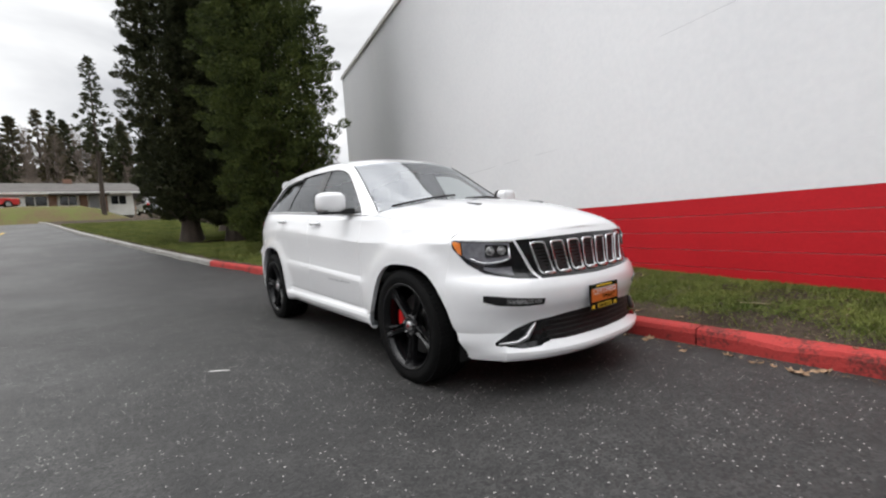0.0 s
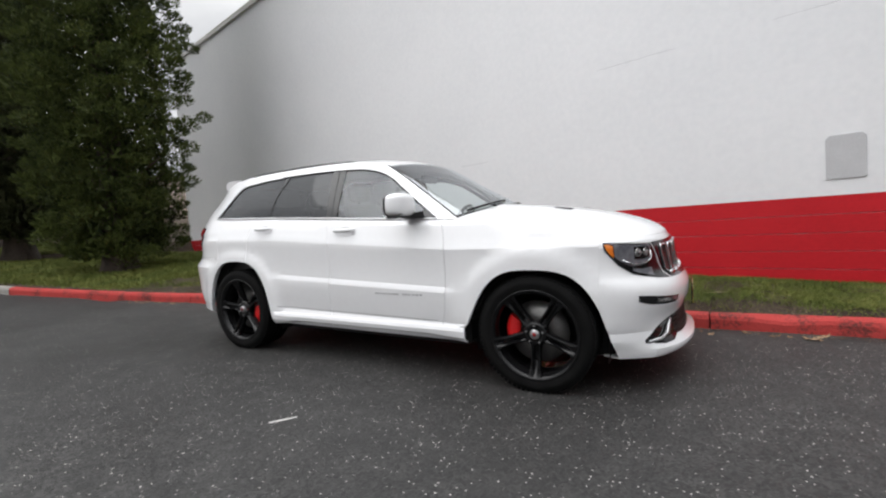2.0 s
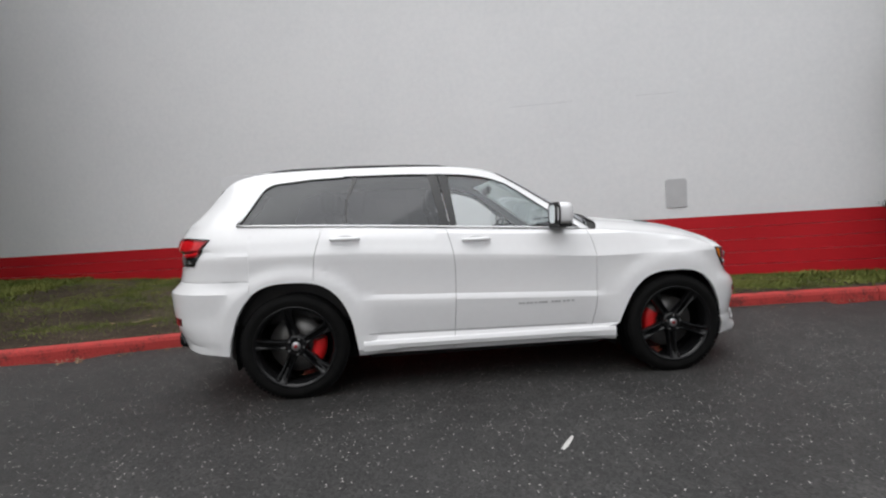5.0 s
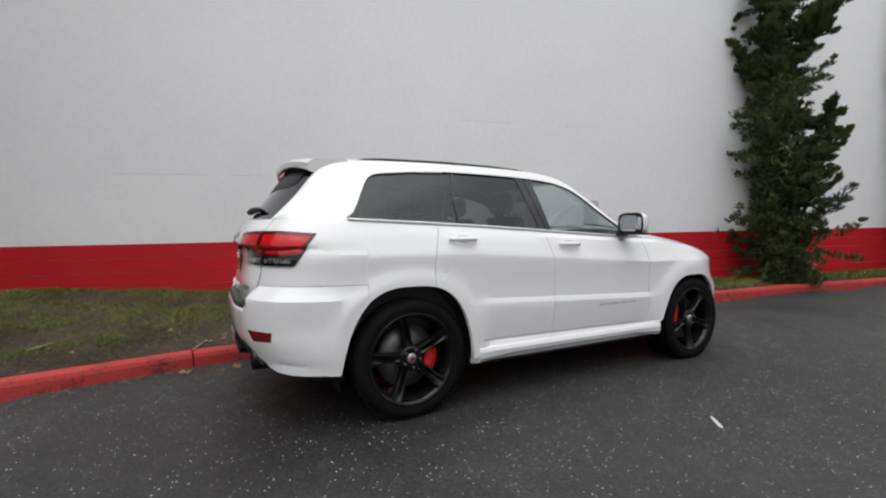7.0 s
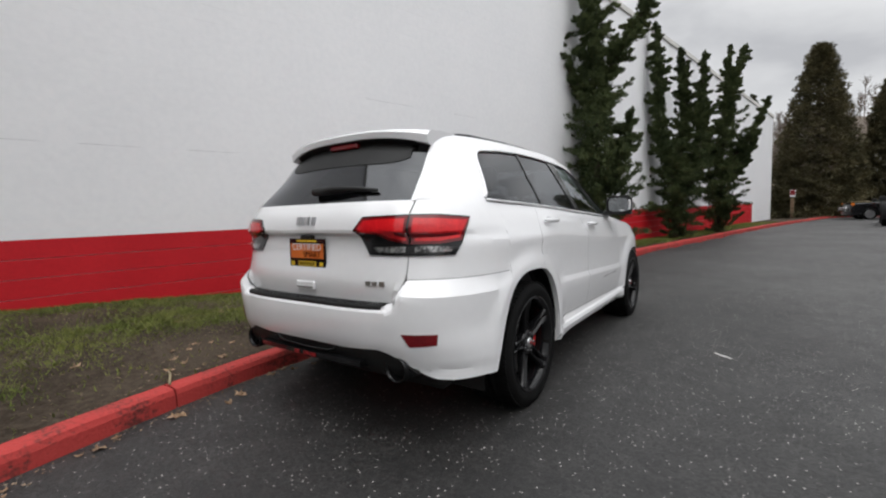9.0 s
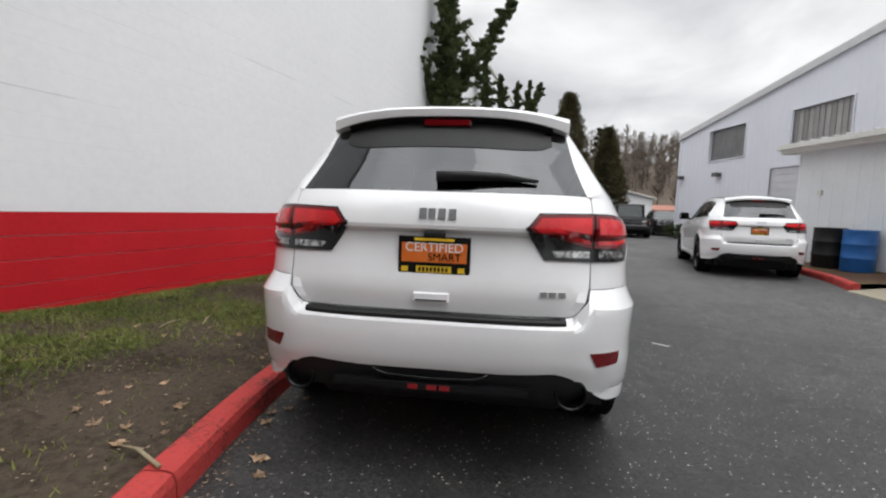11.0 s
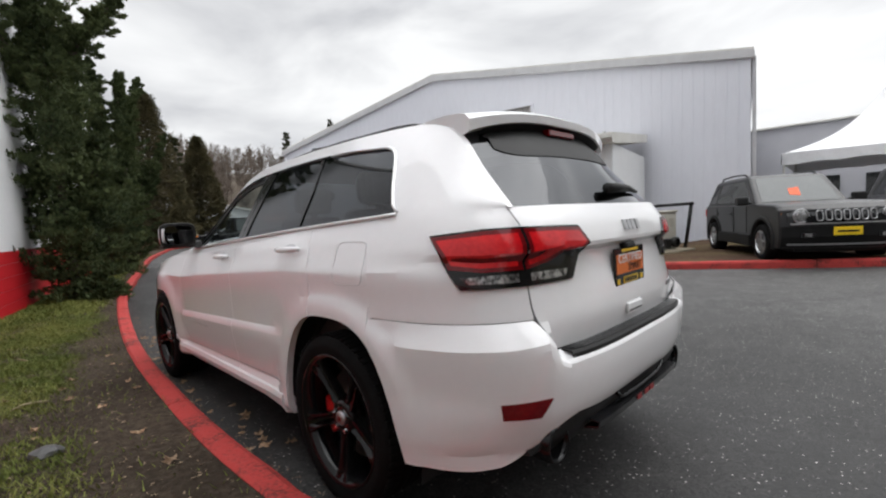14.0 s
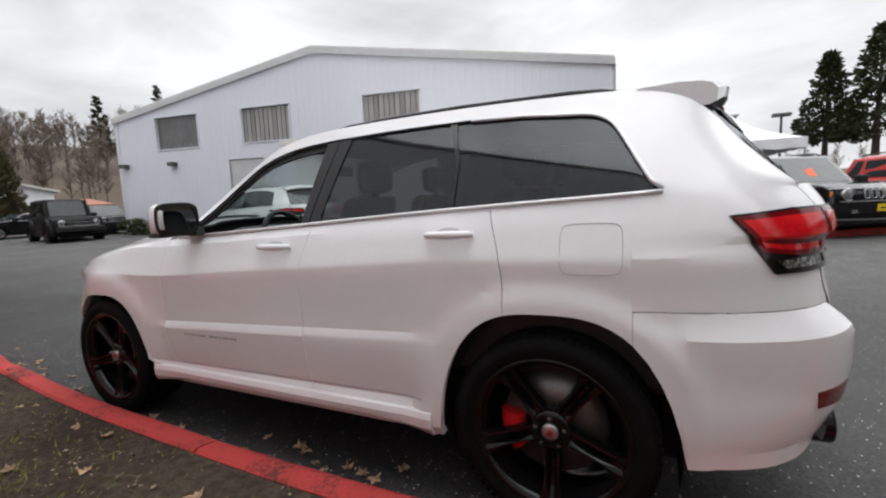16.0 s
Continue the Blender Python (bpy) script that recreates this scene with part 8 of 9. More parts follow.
# ---------- beds and kerb across the lot ----------
M_SOIL = mat("bark_soil_with_weeds", (0.070, 0.042, 0.030), (0.105, 0.082, 0.040), 0.95, scale=0.9, fine=18, bump=0.02, bump_scale=40, lo=0.45, hi=0.60, spec=0.1)
M_APRON = mat("stained_concrete_apron", (0.19, 0.165, 0.115), (0.29, 0.26, 0.20), 0.85, scale=0.8, fine=40, bump=0.003)
FARK = [(-40, -22), (-16, -12.9), (-8, -10.1), (-5.0, -9.0), (-3.6, -8.5), (-2.4, -8.0), (0, -7.25), (1.7, -6.6), (2.2, -6.45)]


def far_kerb(pts, name, x0, x1, label, n_stone, material=M_KERB):
    root = tagged(new(name), label, "kerb", kind="structure")
    for k in range(n_stone):
        a, b = x0 + (x1 - x0) * k / n_stone, x0 + (x1 - x0) * (k + 1) / n_stone
        rows = []
        for i in range(9):
            x = a + 0.008 + (b - a - 0.016) * i / 8
            y = smooth_interp(x, pts)
            d = (smooth_interp(x + 0.1, pts) - smooth_interp(x - 0.1, pts)) / 0.2
            k_ = 1 / math.hypot(1, d)
            z = road_z(x, y)
            rows.append([(x + d * k_ * u, y - k_ * u, z + h) for u, h in ((0, -0.1), (0.005, 0.10), (0.02, 0.13), (0.045, 0.142), (0.13, 0.142), (0.15, 0.13), (0.155, -0.1))])
        bm = grid_bm(rows)
        for rw in (rows[0], rows[-1]):
            bm.faces.new([bm.verts.new(p) for p in rw])
        bmesh.ops.recalc_face_normals(bm, faces=bm.faces)
        part("kerb_stone", bm, material, root)
    return root


def bed(name, pts, x0, x1, back, label, material, dz=0.125, nx=40, ny=10):
    rows = []
    for i in range(nx + 1):
        x = x0 + (x1 - x0) * i / nx
        y0 = smooth_interp(x, pts) - 0.14
        y1 = back(x)
        rows.append([(x, y0 + (y1 - y0) * j / ny, road_z(x, y0) + dz + (0.05 * j / ny) + 0.02 * noise.noise(Vector((x * 1.4, j * 0.7, 2)))) for j in range(ny + 1)])
    bm = grid_bm(rows)
    bmesh.ops.recalc_face_normals(bm, faces=bm.faces)
    if bm.faces[:][0].normal.z < 0:
        bmesh.ops.reverse_faces(bm, faces=bm.faces)
    return obj(name, bm, material, smooth=True, kind="structure", label=label)


far_kerb(FARK, "kerb_south", -16, 2.15, "worn red painted kerb across the lot", 8)
bed("planting_bed", FARK, -16, 2.15, lambda x: -14.6 if x < 1.0 else -12.0, "bare brown soil bed with patchy weeds", M_SOIL)
FARK2 = [(4.3, -6.55), (5.5, -6.95), (7.0, -7.2), (9.4, -7.4), (14, -7.6)]
far_kerb(FARK2, "kerb_south", 4.3, 9.4, "short worn red kerb beside the concrete apron", 3)
bed("planting_bed", FARK2, 4.4, 9.4, lambda x: -9.2 + 0.1812 * (x - 1.7) + 0.0, "bare brown soil bed beside the annex", M_SOIL, nx=12, ny=6)
bm = bmesh.new()
for (xa, xb, run) in ((2.25, 3.20, -0.06), (3.22, 4.25, 0.35)):
    c = [(xa, -6.40), (xb, -6.45), (xb + 0.35, -9.12 + 0.1812 * (xb - 1.715)), (xa + run, -9.12 + 0.1812 * (xa + run - 1.715))]
    z = [road_z(c[0][0], c[0][1]) + 0.02, road_z(c[1][0], c[1][1]) + 0.02, 0.235, 0.235]
    b2 = solid([Vector((p[0], p[1], h - 0.15)) for p, h in zip(c, z)] + [Vector((p[0], p[1], h)) for p, h in zip(c, z)], 0.012, 1)
    ap_ = obj("concrete_apron", b2, M_APRON, kind="structure", label="stained pale concrete apron before the door")
bm.free()


# ---------- air conditioner, rack, barrels ----------
M_ACPAINT = mat("faded_beige_metal", (0.44, 0.42, 0.36), (0.54, 0.52, 0.46), 0.55, scale=3, fine=40)
M_COIL = mat("dusty_coil_fins", (0.16, 0.16, 0.14), (0.24, 0.24, 0.21), 0.6, scale=6, fine=60, metal=0.3)
M_BLUE = mat("blue_plastic", (0.010, 0.085, 0.28), (0.018, 0.12, 0.36), 0.4, scale=4, fine=50)
M_CANVAS = mat("white_tent_fabric", (0.74, 0.74, 0.75), (0.82, 0.82, 0.83), 0.7, scale=0.8, fine=14, bump=0.01, bump_scale=2)


def build_ac():
    root = tagged(new("air_conditioner"), "weathered beige outdoor cooling unit on a concrete pad", "air conditioner")
    root.matrix_world = stand(0.93, -9.66, 0.0, 76)
    part("concrete_pad", box_bm(-0.85, 0.66, -0.52, 0.62, 0.10, 0.235, 0.015), M_APRON, root, "low concrete pad")
    part("casing", box_bm(-0.52, 0.49, -0.32, 0.32, 0.24, 1.17, 0.02, 2), M_ACPAINT, root)
    part("top_cover", box_bm(-0.55, 0.53, -0.35, 0.35, 1.165, 1.21, 0.015, 2), M_ACPAINT, root, "overhanging top cover")
    # finned end, framed by the casing's edges and split by pale guard bars
    part("coil", box_bm(0.485, 0.496, -0.27, 0.27, 0.29, 1.13), M_COIL, root, "dusty finned coil")
    for i in range(27):
        y = -0.26 + 0.52 * i / 26
        part("coil_fin", box_bm(0.494, 0.506, y - 0.004, y + 0.004, 0.30, 1.12), M_COIL, root)
    for i in range(6):
        y = -0.27 + 0.54 * i / 5
        part("guard_bar", box_bm(0.494, 0.514, y - 0.011, y + 0.011, 0.27, 1.15, 0.003), M_ACPAINT, root)
    for z in (0.27, 1.13):
        part("guard_rail", box_bm(0.494, 0.516, -0.28, 0.28, z, z + 0.03, 0.003), M_ACPAINT, root)
    # machine side
    # black slabs on the closed casing stand in for shade inside two bays
    for z in (0.28, 0.51):
        part("bay_shade", box_bm(0.20, 0.45, 0.312, 0.328, z, z + 0.20, 0.006), M_BLACKP, root, "black slab for the shade inside a machine bay")
    part("access_panel", box_bm(-0.44, 0.10, 0.316, 0.330, 0.62, 1.10, 0.006), M_ACPAINT, root)
    for i in range(7):
        x = -0.40 + 0.035 * i
        part("louvre", box_bm(x, x + 0.014, 0.328, 0.336, 0.80, 1.02, 0.002), M_ACPAINT, root)
    part("motor_box", box_bm(-0.12, 0.12, 0.31, 0.44, 0.28, 0.52, 0.02), M_BLACKP, root, "black motor box")
    part("fan_housing", lathe([(0.001, 0.0), (0.11, 0.0), (0.13, 0.04), (0.13, 0.12), (0.09, 0.13)], 20), M_BLACKP, root, "round black fan housing", True).location = (-0.34, 0.33, 0.42)
    for k, (y, z) in enumerate(((0.24, 0.45), (0.16, 0.52), (0.10, 0.38))):
        tube("hose", [(-0.5, y, z), (-0.66, y + 0.03, z - 0.04), (-0.80, y + 0.05, z - 0.10), (-0.92, y - 0.1, z - 0.05), (-1.0, y - 0.3, 0.26)], 0.018, M_BLACKP, root, "black insulated hose")
    tube("rack_bar", [(-0.68, -0.75, 1.33), (-0.98, 0.50, 1.36)], 0.055, M_BLACKP, root, "black steel rack bar", n=4)
    for y in (-0.66, 0.44):
        x = -0.72 - 0.24 * (y + 0.66)
        tube("rack_leg", [(x, y, 1.36), (x + 0.04, y - 0.06, 0.75), (x + 0.02, y - 0.16, 0.2)], 0.045, M_BLACKP, root, "black steel rack leg", n=4)
    return root


def barrel(x, y, z, r, h, material, label, name):
    root = tagged(new(name), label, "barrel")
    root.location = (x, y, z)
    prof = [(0.001, 0.01), (r * 0.96, 0.0), (r, 0.02)]
    for k in (0.33, 0.66):
        prof += [(r, h * k - 0.03), (r * 1.035, h * k - 0.012), (r * 1.035, h * k + 0.012), (r, h * k + 0.03)]
    prof += [(r, h - 0.03), (r * 1.02, h - 0.015), (r * 1.02, h), (r * 0.96, h), (r * 0.94, h - 0.02), (0.001, h - 0.02)]
    bm = lathe(prof, 32)
    bmesh.ops.transform(bm, matrix=Matrix.Rotation(math.pi / 2, 4, "X"), verts=bm.verts)
    part("drum", bm, material, root, "", True)
    part("lid", cyl_bm((0, 0, h - 0.022), (0, 0, h + 0.006), r * 0.93, n=28), material, root)
    part("bung", cyl_bm((r * 0.5, 0, h), (r * 0.5, 0, h + 0.03), 0.03, n=10), M_WPRINT, root, "white bung")
    return root


build_ac()
barrel(6.22, -8.05, 0.20, 0.29, 0.90, M_BLUE, "blue plastic barrel beside the annex wall", "plastic_barrel")
barrel(6.87, -7.90, 0.20, 0.30, 0.92, M_BLACKP, "black plastic barrel beside the blue one", "plastic_barrel")


# ---------- marquee tents and the grey wing ----------
def marquee(x, y, z, w, eave, peak, label, rot=0.0):
    root = tagged(new("marquee_tent"), label, "tent")
    root.matrix_world = stand(x, y, z, rot)
    h = w / 2
    n = 12
    # four concave sides that rise to the mast
    for s in range(4):
        m = Matrix.Rotation(math.pi / 2 * s, 3, "Z")
        rows = []
        for i in range(15):
            k = i / 14
            rad = h * (1 - k) + 0.06 * k
            zz = eave + (peak - eave) * (0.36 * k + 0.64 * k ** 3.1)
            rows.append([m @ Vector((rad, rad * (2 * j / n - 1), zz - 0.16 * (1 - k) * k * 4 * (1 - (2 * j / n - 1) ** 2) * 0.6)) for j in range(n + 1)])
        bm = grid_bm(rows)
        bmesh.ops.recalc_face_normals(bm, faces=bm.faces)
        part("roof_panel", bm, M_CANVAS, root, "", True)
        rows = []
        for j in range(21):
            v = 2 * j / 20 - 1
            sag = 0.05 * (1 - v * v)
            rows.append([m @ Vector((h + 0.015, h * v, eave + 0.02 - sag * 0.3)), m @ Vector((h + 0.02 + 0.02 * math.sin(j * 2.0), h * v, eave - 0.42 - 0.03 * math.sin(j * 1.57) + sag)), m @ Vector((h - 0.005 + 0.02 * math.sin(j * 2.0), h * v, eave - 0.42 + sag)), m @ Vector((h, h * v, eave))])
        bm = grid_bm(rows)
        part("valance", bm, M_CANVAS, root, "hanging fabric valance")
        p = m @ Vector((h - 0.06, h - 0.06, 0))
        part("pole", cyl_bm((p.x, p.y, -0.3), (p.x, p.y, eave), 0.045, n=10), M_TRIM, root)
    part("mast_tip", cyl_bm((0, 0, peak - 0.1), (0, 0, peak + 0.22), 0.06, 0.02, n=8), M_CANVAS, root)
    return root


marquee(-3.6, -22.6, 0.35, 6.6, 2.75, 5.85, "white high-peak marquee with fabric valance", 3)
M_WING = mat("grey_wing_wall", (0.42, 0.42, 0.45), (0.48, 0.48, 0.51), 0.6, scale=0.8, fine=20)


def wing():
    root = tagged(new("warehouse_wing"), "plain grey flat-roofed wing behind the tents", "building")
    part("wall", box_bm(-6, 6.5, -42, -30, -0.5, 5.5), M_WING, root)
    part("roof", box_bm(-6.2, 6.7, -42.2, -29.8, 5.5, 5.62, 0.02), M_TRIM, root, "thin pale roof edge")
    for i in range(2):
        x = -5.0 + 3.4 * i
        w = part("window", box_bm(x, x + 2.4, -30.01, -29.93, 1.0, 2.6, 0.02), M_DKGLASS, root, "dark shop window")
        part("window_frame", box_bm(x + 1.16, x + 1.24, -30.0, -29.90, 1.0, 2.6), M_TRIM, w)
    return root


wing()


def lamp_post(x, y, z, h, label):
    root = tagged(new("lamp_post"), label, "lamp post")
    root.location = (x, y, z)
    part("pole", cyl_bm((0, 0, 0), (0, 0, h), 0.09, 0.06, n=10), M_LAMP, root)
    part("lamp_head", box_bm(-0.45, 0.45, -0.2, 0.2, h - 0.05, h + 0.14, 0.03), M_LAMP, root, "dark box lamp head")
    part("base", cyl_bm((0, 0, -0.2), (0, 0, 0.5), 0.25, n=14), M_CONC, root, "round concrete base")
    return root


lamp_post(-8.1, -29.0, 0.4, 4.75, "dark lot lamp with twin box head")

# ---------- far end of the drive ----------
FARE = [(24, -3.85), (27, -4.2), (29.5, -4.9)]


def end_kerb():
    root = tagged(new("kerb_end"), "red kerb curving across the end of the drive", "kerb", kind="structure")
    P = [(29.6, -5.65), (30.9, -6.2), (31.6, -7.3), (31.9, -8.6), (32.0, -10.5), (32.0, -13.0)]
    for a, b in zip(P, P[1:]):
        a, b = Vector((*a, 0)), Vector((*b, 0))
        d = (b - a).normalized()
        nrm = Vector((-d.y, d.x, 0))
        rows = [[p + nrm * u + Vector((0, 0, h + 0.03)) for u, h in ((0, -0.1), (0, 0.11), (0.02, 0.14), (0.14, 0.14), (0.15, -0.1))] for p in (a + d * 0.005, b - d * 0.005)]
        bm = grid_bm(rows)
        for rw in rows:
            bm.faces.new([bm.verts.new(p) for p in rw])
        bmesh.ops.recalc_face_normals(bm, faces=bm.faces)
        part("kerb_stone", bm, M_KERB, root)
    rows = [[(p[0] + 0.12, p[1] + 0.05, 0.16), (p[0] + 3, p[1] + 1.5, 0.2), (p[0] + 9, p[1] + 4, 0.25)] for p in P]
    bm = grid_bm(rows)
    bmesh.ops.recalc_face_normals(bm, faces=bm.faces)
    obj("planting_bed", bm, M_SOIL, smooth=True, kind="structure", label="bare soil bed under the far conifers")


end_kerb()
M_TANBOX = mat("tan_utility_paint", (0.36, 0.28, 0.16), (0.44, 0.35, 0.21), 0.6, scale=4, fine=40)
M_WOODP = mat("weathered_post_wood", (0.16, 0.10, 0.06), (0.24, 0.16, 0.10), 0.85, scale=3, fine=40, stretch=(1, 1, 0.2))


def far_end_things():
    s = tagged(new("sign_post"), "small red and white sign on wooden post", "sign")
    s.location = (31.4, -4.45, 0.12)
    part("post", box_bm(-0.07, 0.07, -0.09, 0.09, -0.2, 1.25, 0.01), M_WOODP, s, "square weathered wooden post")
    b = part("sign_board", box_bm(-0.10, -0.07, -0.14, 0.14, 1.30, 1.74, 0.01), M_WPRINT, s, "white board with red band")
    part("sign_band", box_bm(-0.106, -0.099, -0.125, 0.125, 1.42, 1.72), M_REDBADGE, b, "red band")
    u = tagged(new("utility_box"), "tan metal utility cabinet behind the kerb", "utility box")
    u.location = (32.4, -7.65, 0.15)
    part("cabinet", box_bm(-0.4, 0.4, -0.42, 0.42, 0, 0.80, 0.02, 2), M_TANBOX, u)
    part("lid", box_bm(-0.43, 0.43, -0.45, 0.45, 0.80, 0.87, 0.02, 2), M_TANBOX, u)
    part("door", box_bm(-0.415, -0.395, -0.34, 0.34, 0.08, 0.72, 0.006), M_TANBOX, u)
    h = tagged(new("workshop"), "small white gabled workshop past the drive", "building")
    h.matrix_world = stand(40, -12.0, 0.0, 0)
    part("wall", solid([Vector(p) for p in ((0, -3, -0.4), (6, -3, -0.4), (6, 2.6, -0.4), (0, 2.6, -0.4), (0, -3, 2.9), (6, -3, 2.9), (6, 2.6, 4.2), (0, 2.6, 4.2))]), M_WHITE, h)
    part("roof", solid([Vector(p) for p in ((-0.3, -3.3, 2.85), (6.3, -3.3, 2.85), (6.3, 2.9, 4.28), (-0.3, 2.9, 4.28), (-0.3, -3.3, 3.0), (6.3, -3.3, 3.0), (6.3, 2.9, 4.43), (-0.3, 2.9, 4.43))]), M_TRIM, h, "pale sloping metal roof")
    w = part("window", box_bm(-0.05, 0.03, -1.9, -1.1, 0.9, 1.9, 0.01), M_DKGLASS, h, "small dark window")
    part("window_frame", box_bm(-0.06, 0.02, -1.54, -1.46, 0.9, 1.9), M_TRIM, w)
    part("door", box_bm(-0.04, 0.03, 0.4, 1.5, -0.3, 2.0, 0.01), M_GREYDOOR, h)
    c = tagged(new("canopy_shed"), "low open shed with faded orange-red roof", "shed")
    c.location = (45, -18.5, 0)
    part("roof", solid([Vector(p) for p in ((0, -3.2, 1.85), (4, -3.2, 2.45), (4, 2.6, 2.45), (0, 2.6, 1.85), (0, -3.2, 1.95), (4, -3.2, 2.55), (4, 2.6, 2.55), (0, 2.6, 1.95))]), mat("faded_red_roofing", (0.27, 0.11, 0.075), (0.34, 0.15, 0.10), 0.7, scale=1, fine=12), c)
    for y in (-3.0, -0.3, 2.4):
        for x in (0.15, 3.8):
            part("post", box_bm(x - 0.06, x + 0.06, y - 0.06, y + 0.06, -0.3, 1.9 + x * 0.14), M_WOODP, c)
    part("back_wall", box_bm(3.9, 4.0, -3.1, 2.5, -0.3, 2.4), M_GREYDOOR, c)


far_end_things()


def shrub(x, y, z, rx, ry, h, seed, label, material):
    rng = np.random.default_rng(seed)
    root = tagged(new("shrub"), label, "shrub")
    root.location = (x, y, z)
    rr = random.Random(seed)
    for i in range(6):
        a = rr.uniform(0, 6.28)
        tube("stem", [(0, 0, -0.05), (rx * 0.3 * math.cos(a), ry * 0.3 * math.sin(a), h * 0.4), (rx * 0.6 * math.cos(a), ry * 0.6 * math.sin(a), h * 0.8)], [0.02, 0.015, 0.006], M_BARK, root, n=5)
    cs, rs = [], []
    for i in range(60):
        a, t = rng.uniform(0, 6.283), rng.uniform(0.1, 1)
        q = math.sqrt(max(0.05, 1 - (t - 0.35) ** 2 * 1.6)) * rng.uniform(0.55, 1)
        cs.append(((rx * q * math.cos(a), ry * q * math.sin(a), h * t), (math.cos(a), math.sin(a), 0.3)))
        rs.append(0.16)
    C, D, S = clumps(cs, rs, 50, 0.07, rng)
    crown_part(root, leaf_mesh("crown", C, D, S, rng, 0.6), material, "small dense leaves")
    return root


shrub(20.9, -9.95, 0.05, 0.75, 0.6, 0.75, 41, "low rounded green shrub at the building corner", M_JUN)
shrub(7.3, 0.75, 0.05, 0.55, 0.4, 0.35, 42, "low weedy growth at the juniper foot", M_JUN)


# ---------- far west: bank, low house, hill ----------
M_BANK = mat("rough_winter_grass", (0.115, 0.085, 0.045), (0.105, 0.115, 0.035), 0.95, scale=0.5, fine=4, bump=0.06, bump_scale=3, lo=0.42, hi=0.58, spec=0.1)
M_SHINGLE = mat("weathered_shingles", (0.065, 0.058, 0.054), (0.11, 0.10, 0.092), 0.9, scale=1, fine=14, bump=0.01)
M_BRICK = mat("brown_brick", (0.16, 0.085, 0.055), (0.24, 0.14, 0.10), 0.9, scale=4, fine=30)


def west():
    rows = []
    for i in range(46):
        y = -62 + 61.5 * i / 45
        e = min(1.0, (-0.4 - y) / 4.0 + 0.12)
        row = []
        for x, h in ((-43.4, 3.05), (-44, 3.25), (-45.2, 3.9), (-46.6, 4.6), (-48.5, 4.95), (-52, 5.2), (-58, 5.6), (-80, 6.0)):
            b = road_z(x, 0) - 0.1
            row.append((x - (0.09 * (y + 1)) * 0.0, y, b + (h - b) * e + 0.18 * noise.noise(Vector((x * 0.5, y * 0.5, 1))) * e))
        rows.append(row)
    bm = grid_bm(rows)
    bmesh.ops.recalc_face_normals(bm, faces=bm.faces)
    if bm.faces[:][3].normal.z < 0:
        bmesh.ops.reverse_faces(bm, faces=bm.faces)
    obj("grass_bank", bm, M_BANK, smooth=True, kind="structure", label="rough brown and green grass bank above the road")
    h = tagged(new("low_house"), "long low house with brown shingle roof", "house")
    h.location = (-60, 0, 0)
    part("wall", box_bm(-8, 0, -46, 0.2, 4.6, 7.35), M_TRIM, h, "pale rendered front")
    for y0 in (-9.4, -13.2, -17.0, -20.8):
        part("garage_door", box_bm(-0.05, 0.05, y0 - 3.2, y0 + 0.2, 5.2, 7.0, 0.02), M_WHITE, h, "white garage door")
    part("roof", solid([Vector(p) for p in ((-8.6, -46.6, 7.25), (0.8, -46.6, 7.25), (0.8, 0.9, 7.25), (-8.6, 0.9, 7.25), (-4.2, -46.6, 8.75), (-3.6, -46.6, 8.75), (-3.6, 0.9, 8.75), (-4.2, 0.9, 8.75))]), M_SHINGLE, h, "low brown shingle roof")
    part("fascia", box_bm(0.79, 0.85, -46.6, 0.9, 7.1, 7.3), M_TRIM, h)
    for y0, y1 in ((-1.9, -0.5), (-6.4, -5.0), (-9.4, -7.5), (-14, -12), (-20, -17)):
        w = part("window", box_bm(-0.05, 0.04, y0, y1, 5.9, 6.9, 0.02), M_DKGLASS, h, "dark front window")
        part("window_frame", box_bm(-0.02, 0.06, (y0 + y1) / 2 - 0.04, (y0 + y1) / 2 + 0.04, 5.9, 6.9), M_TRIM, w)
    for y in (-2.6, -4.4, -7.0):
        part("brick_pier", box_bm(-0.1, 0.12, y - 0.35, y + 0.35, 4.6, 7.2, 0.02), M_BRICK, h, "brown brick pier")
    part("door", box_bm(-0.05, 0.05, -3.9, -3.0, 5.5, 7.0, 0.01), M_GREYDOOR, h)
    part("porch_roof", box_bm(0, 1.6, -7.2, -2.0, 6.95, 7.1, 0.02), M_SHINGLE, h, "flat porch roof")
    part("chimney", box_bm(-4.4, -3.4, -6.2, -5.4, 8.4, 9.2, 0.02), M_BRICK, h, "short brick chimney")
    g = []
    for i in range(24):
        y = -110 + 190 * i / 23
        g.append([(-71, y, 2.5), (-72, y, 5.6), (-84, y, 10.5 + 0.5 * math.sin(i)), (-96, y, 14.5 + 0.6 * math.sin(i * 1.3)), (-120, y, 17.5 + math.sin(i * 0.7)), (-170, y, 18)])
    bm = grid_bm(g)
    bmesh.ops.recalc_face_normals(bm, faces=bm.faces)
    obj("hillside", bm, M_HILL, smooth=True, kind="structure", label="dark wooded slope behind the low house")


west()


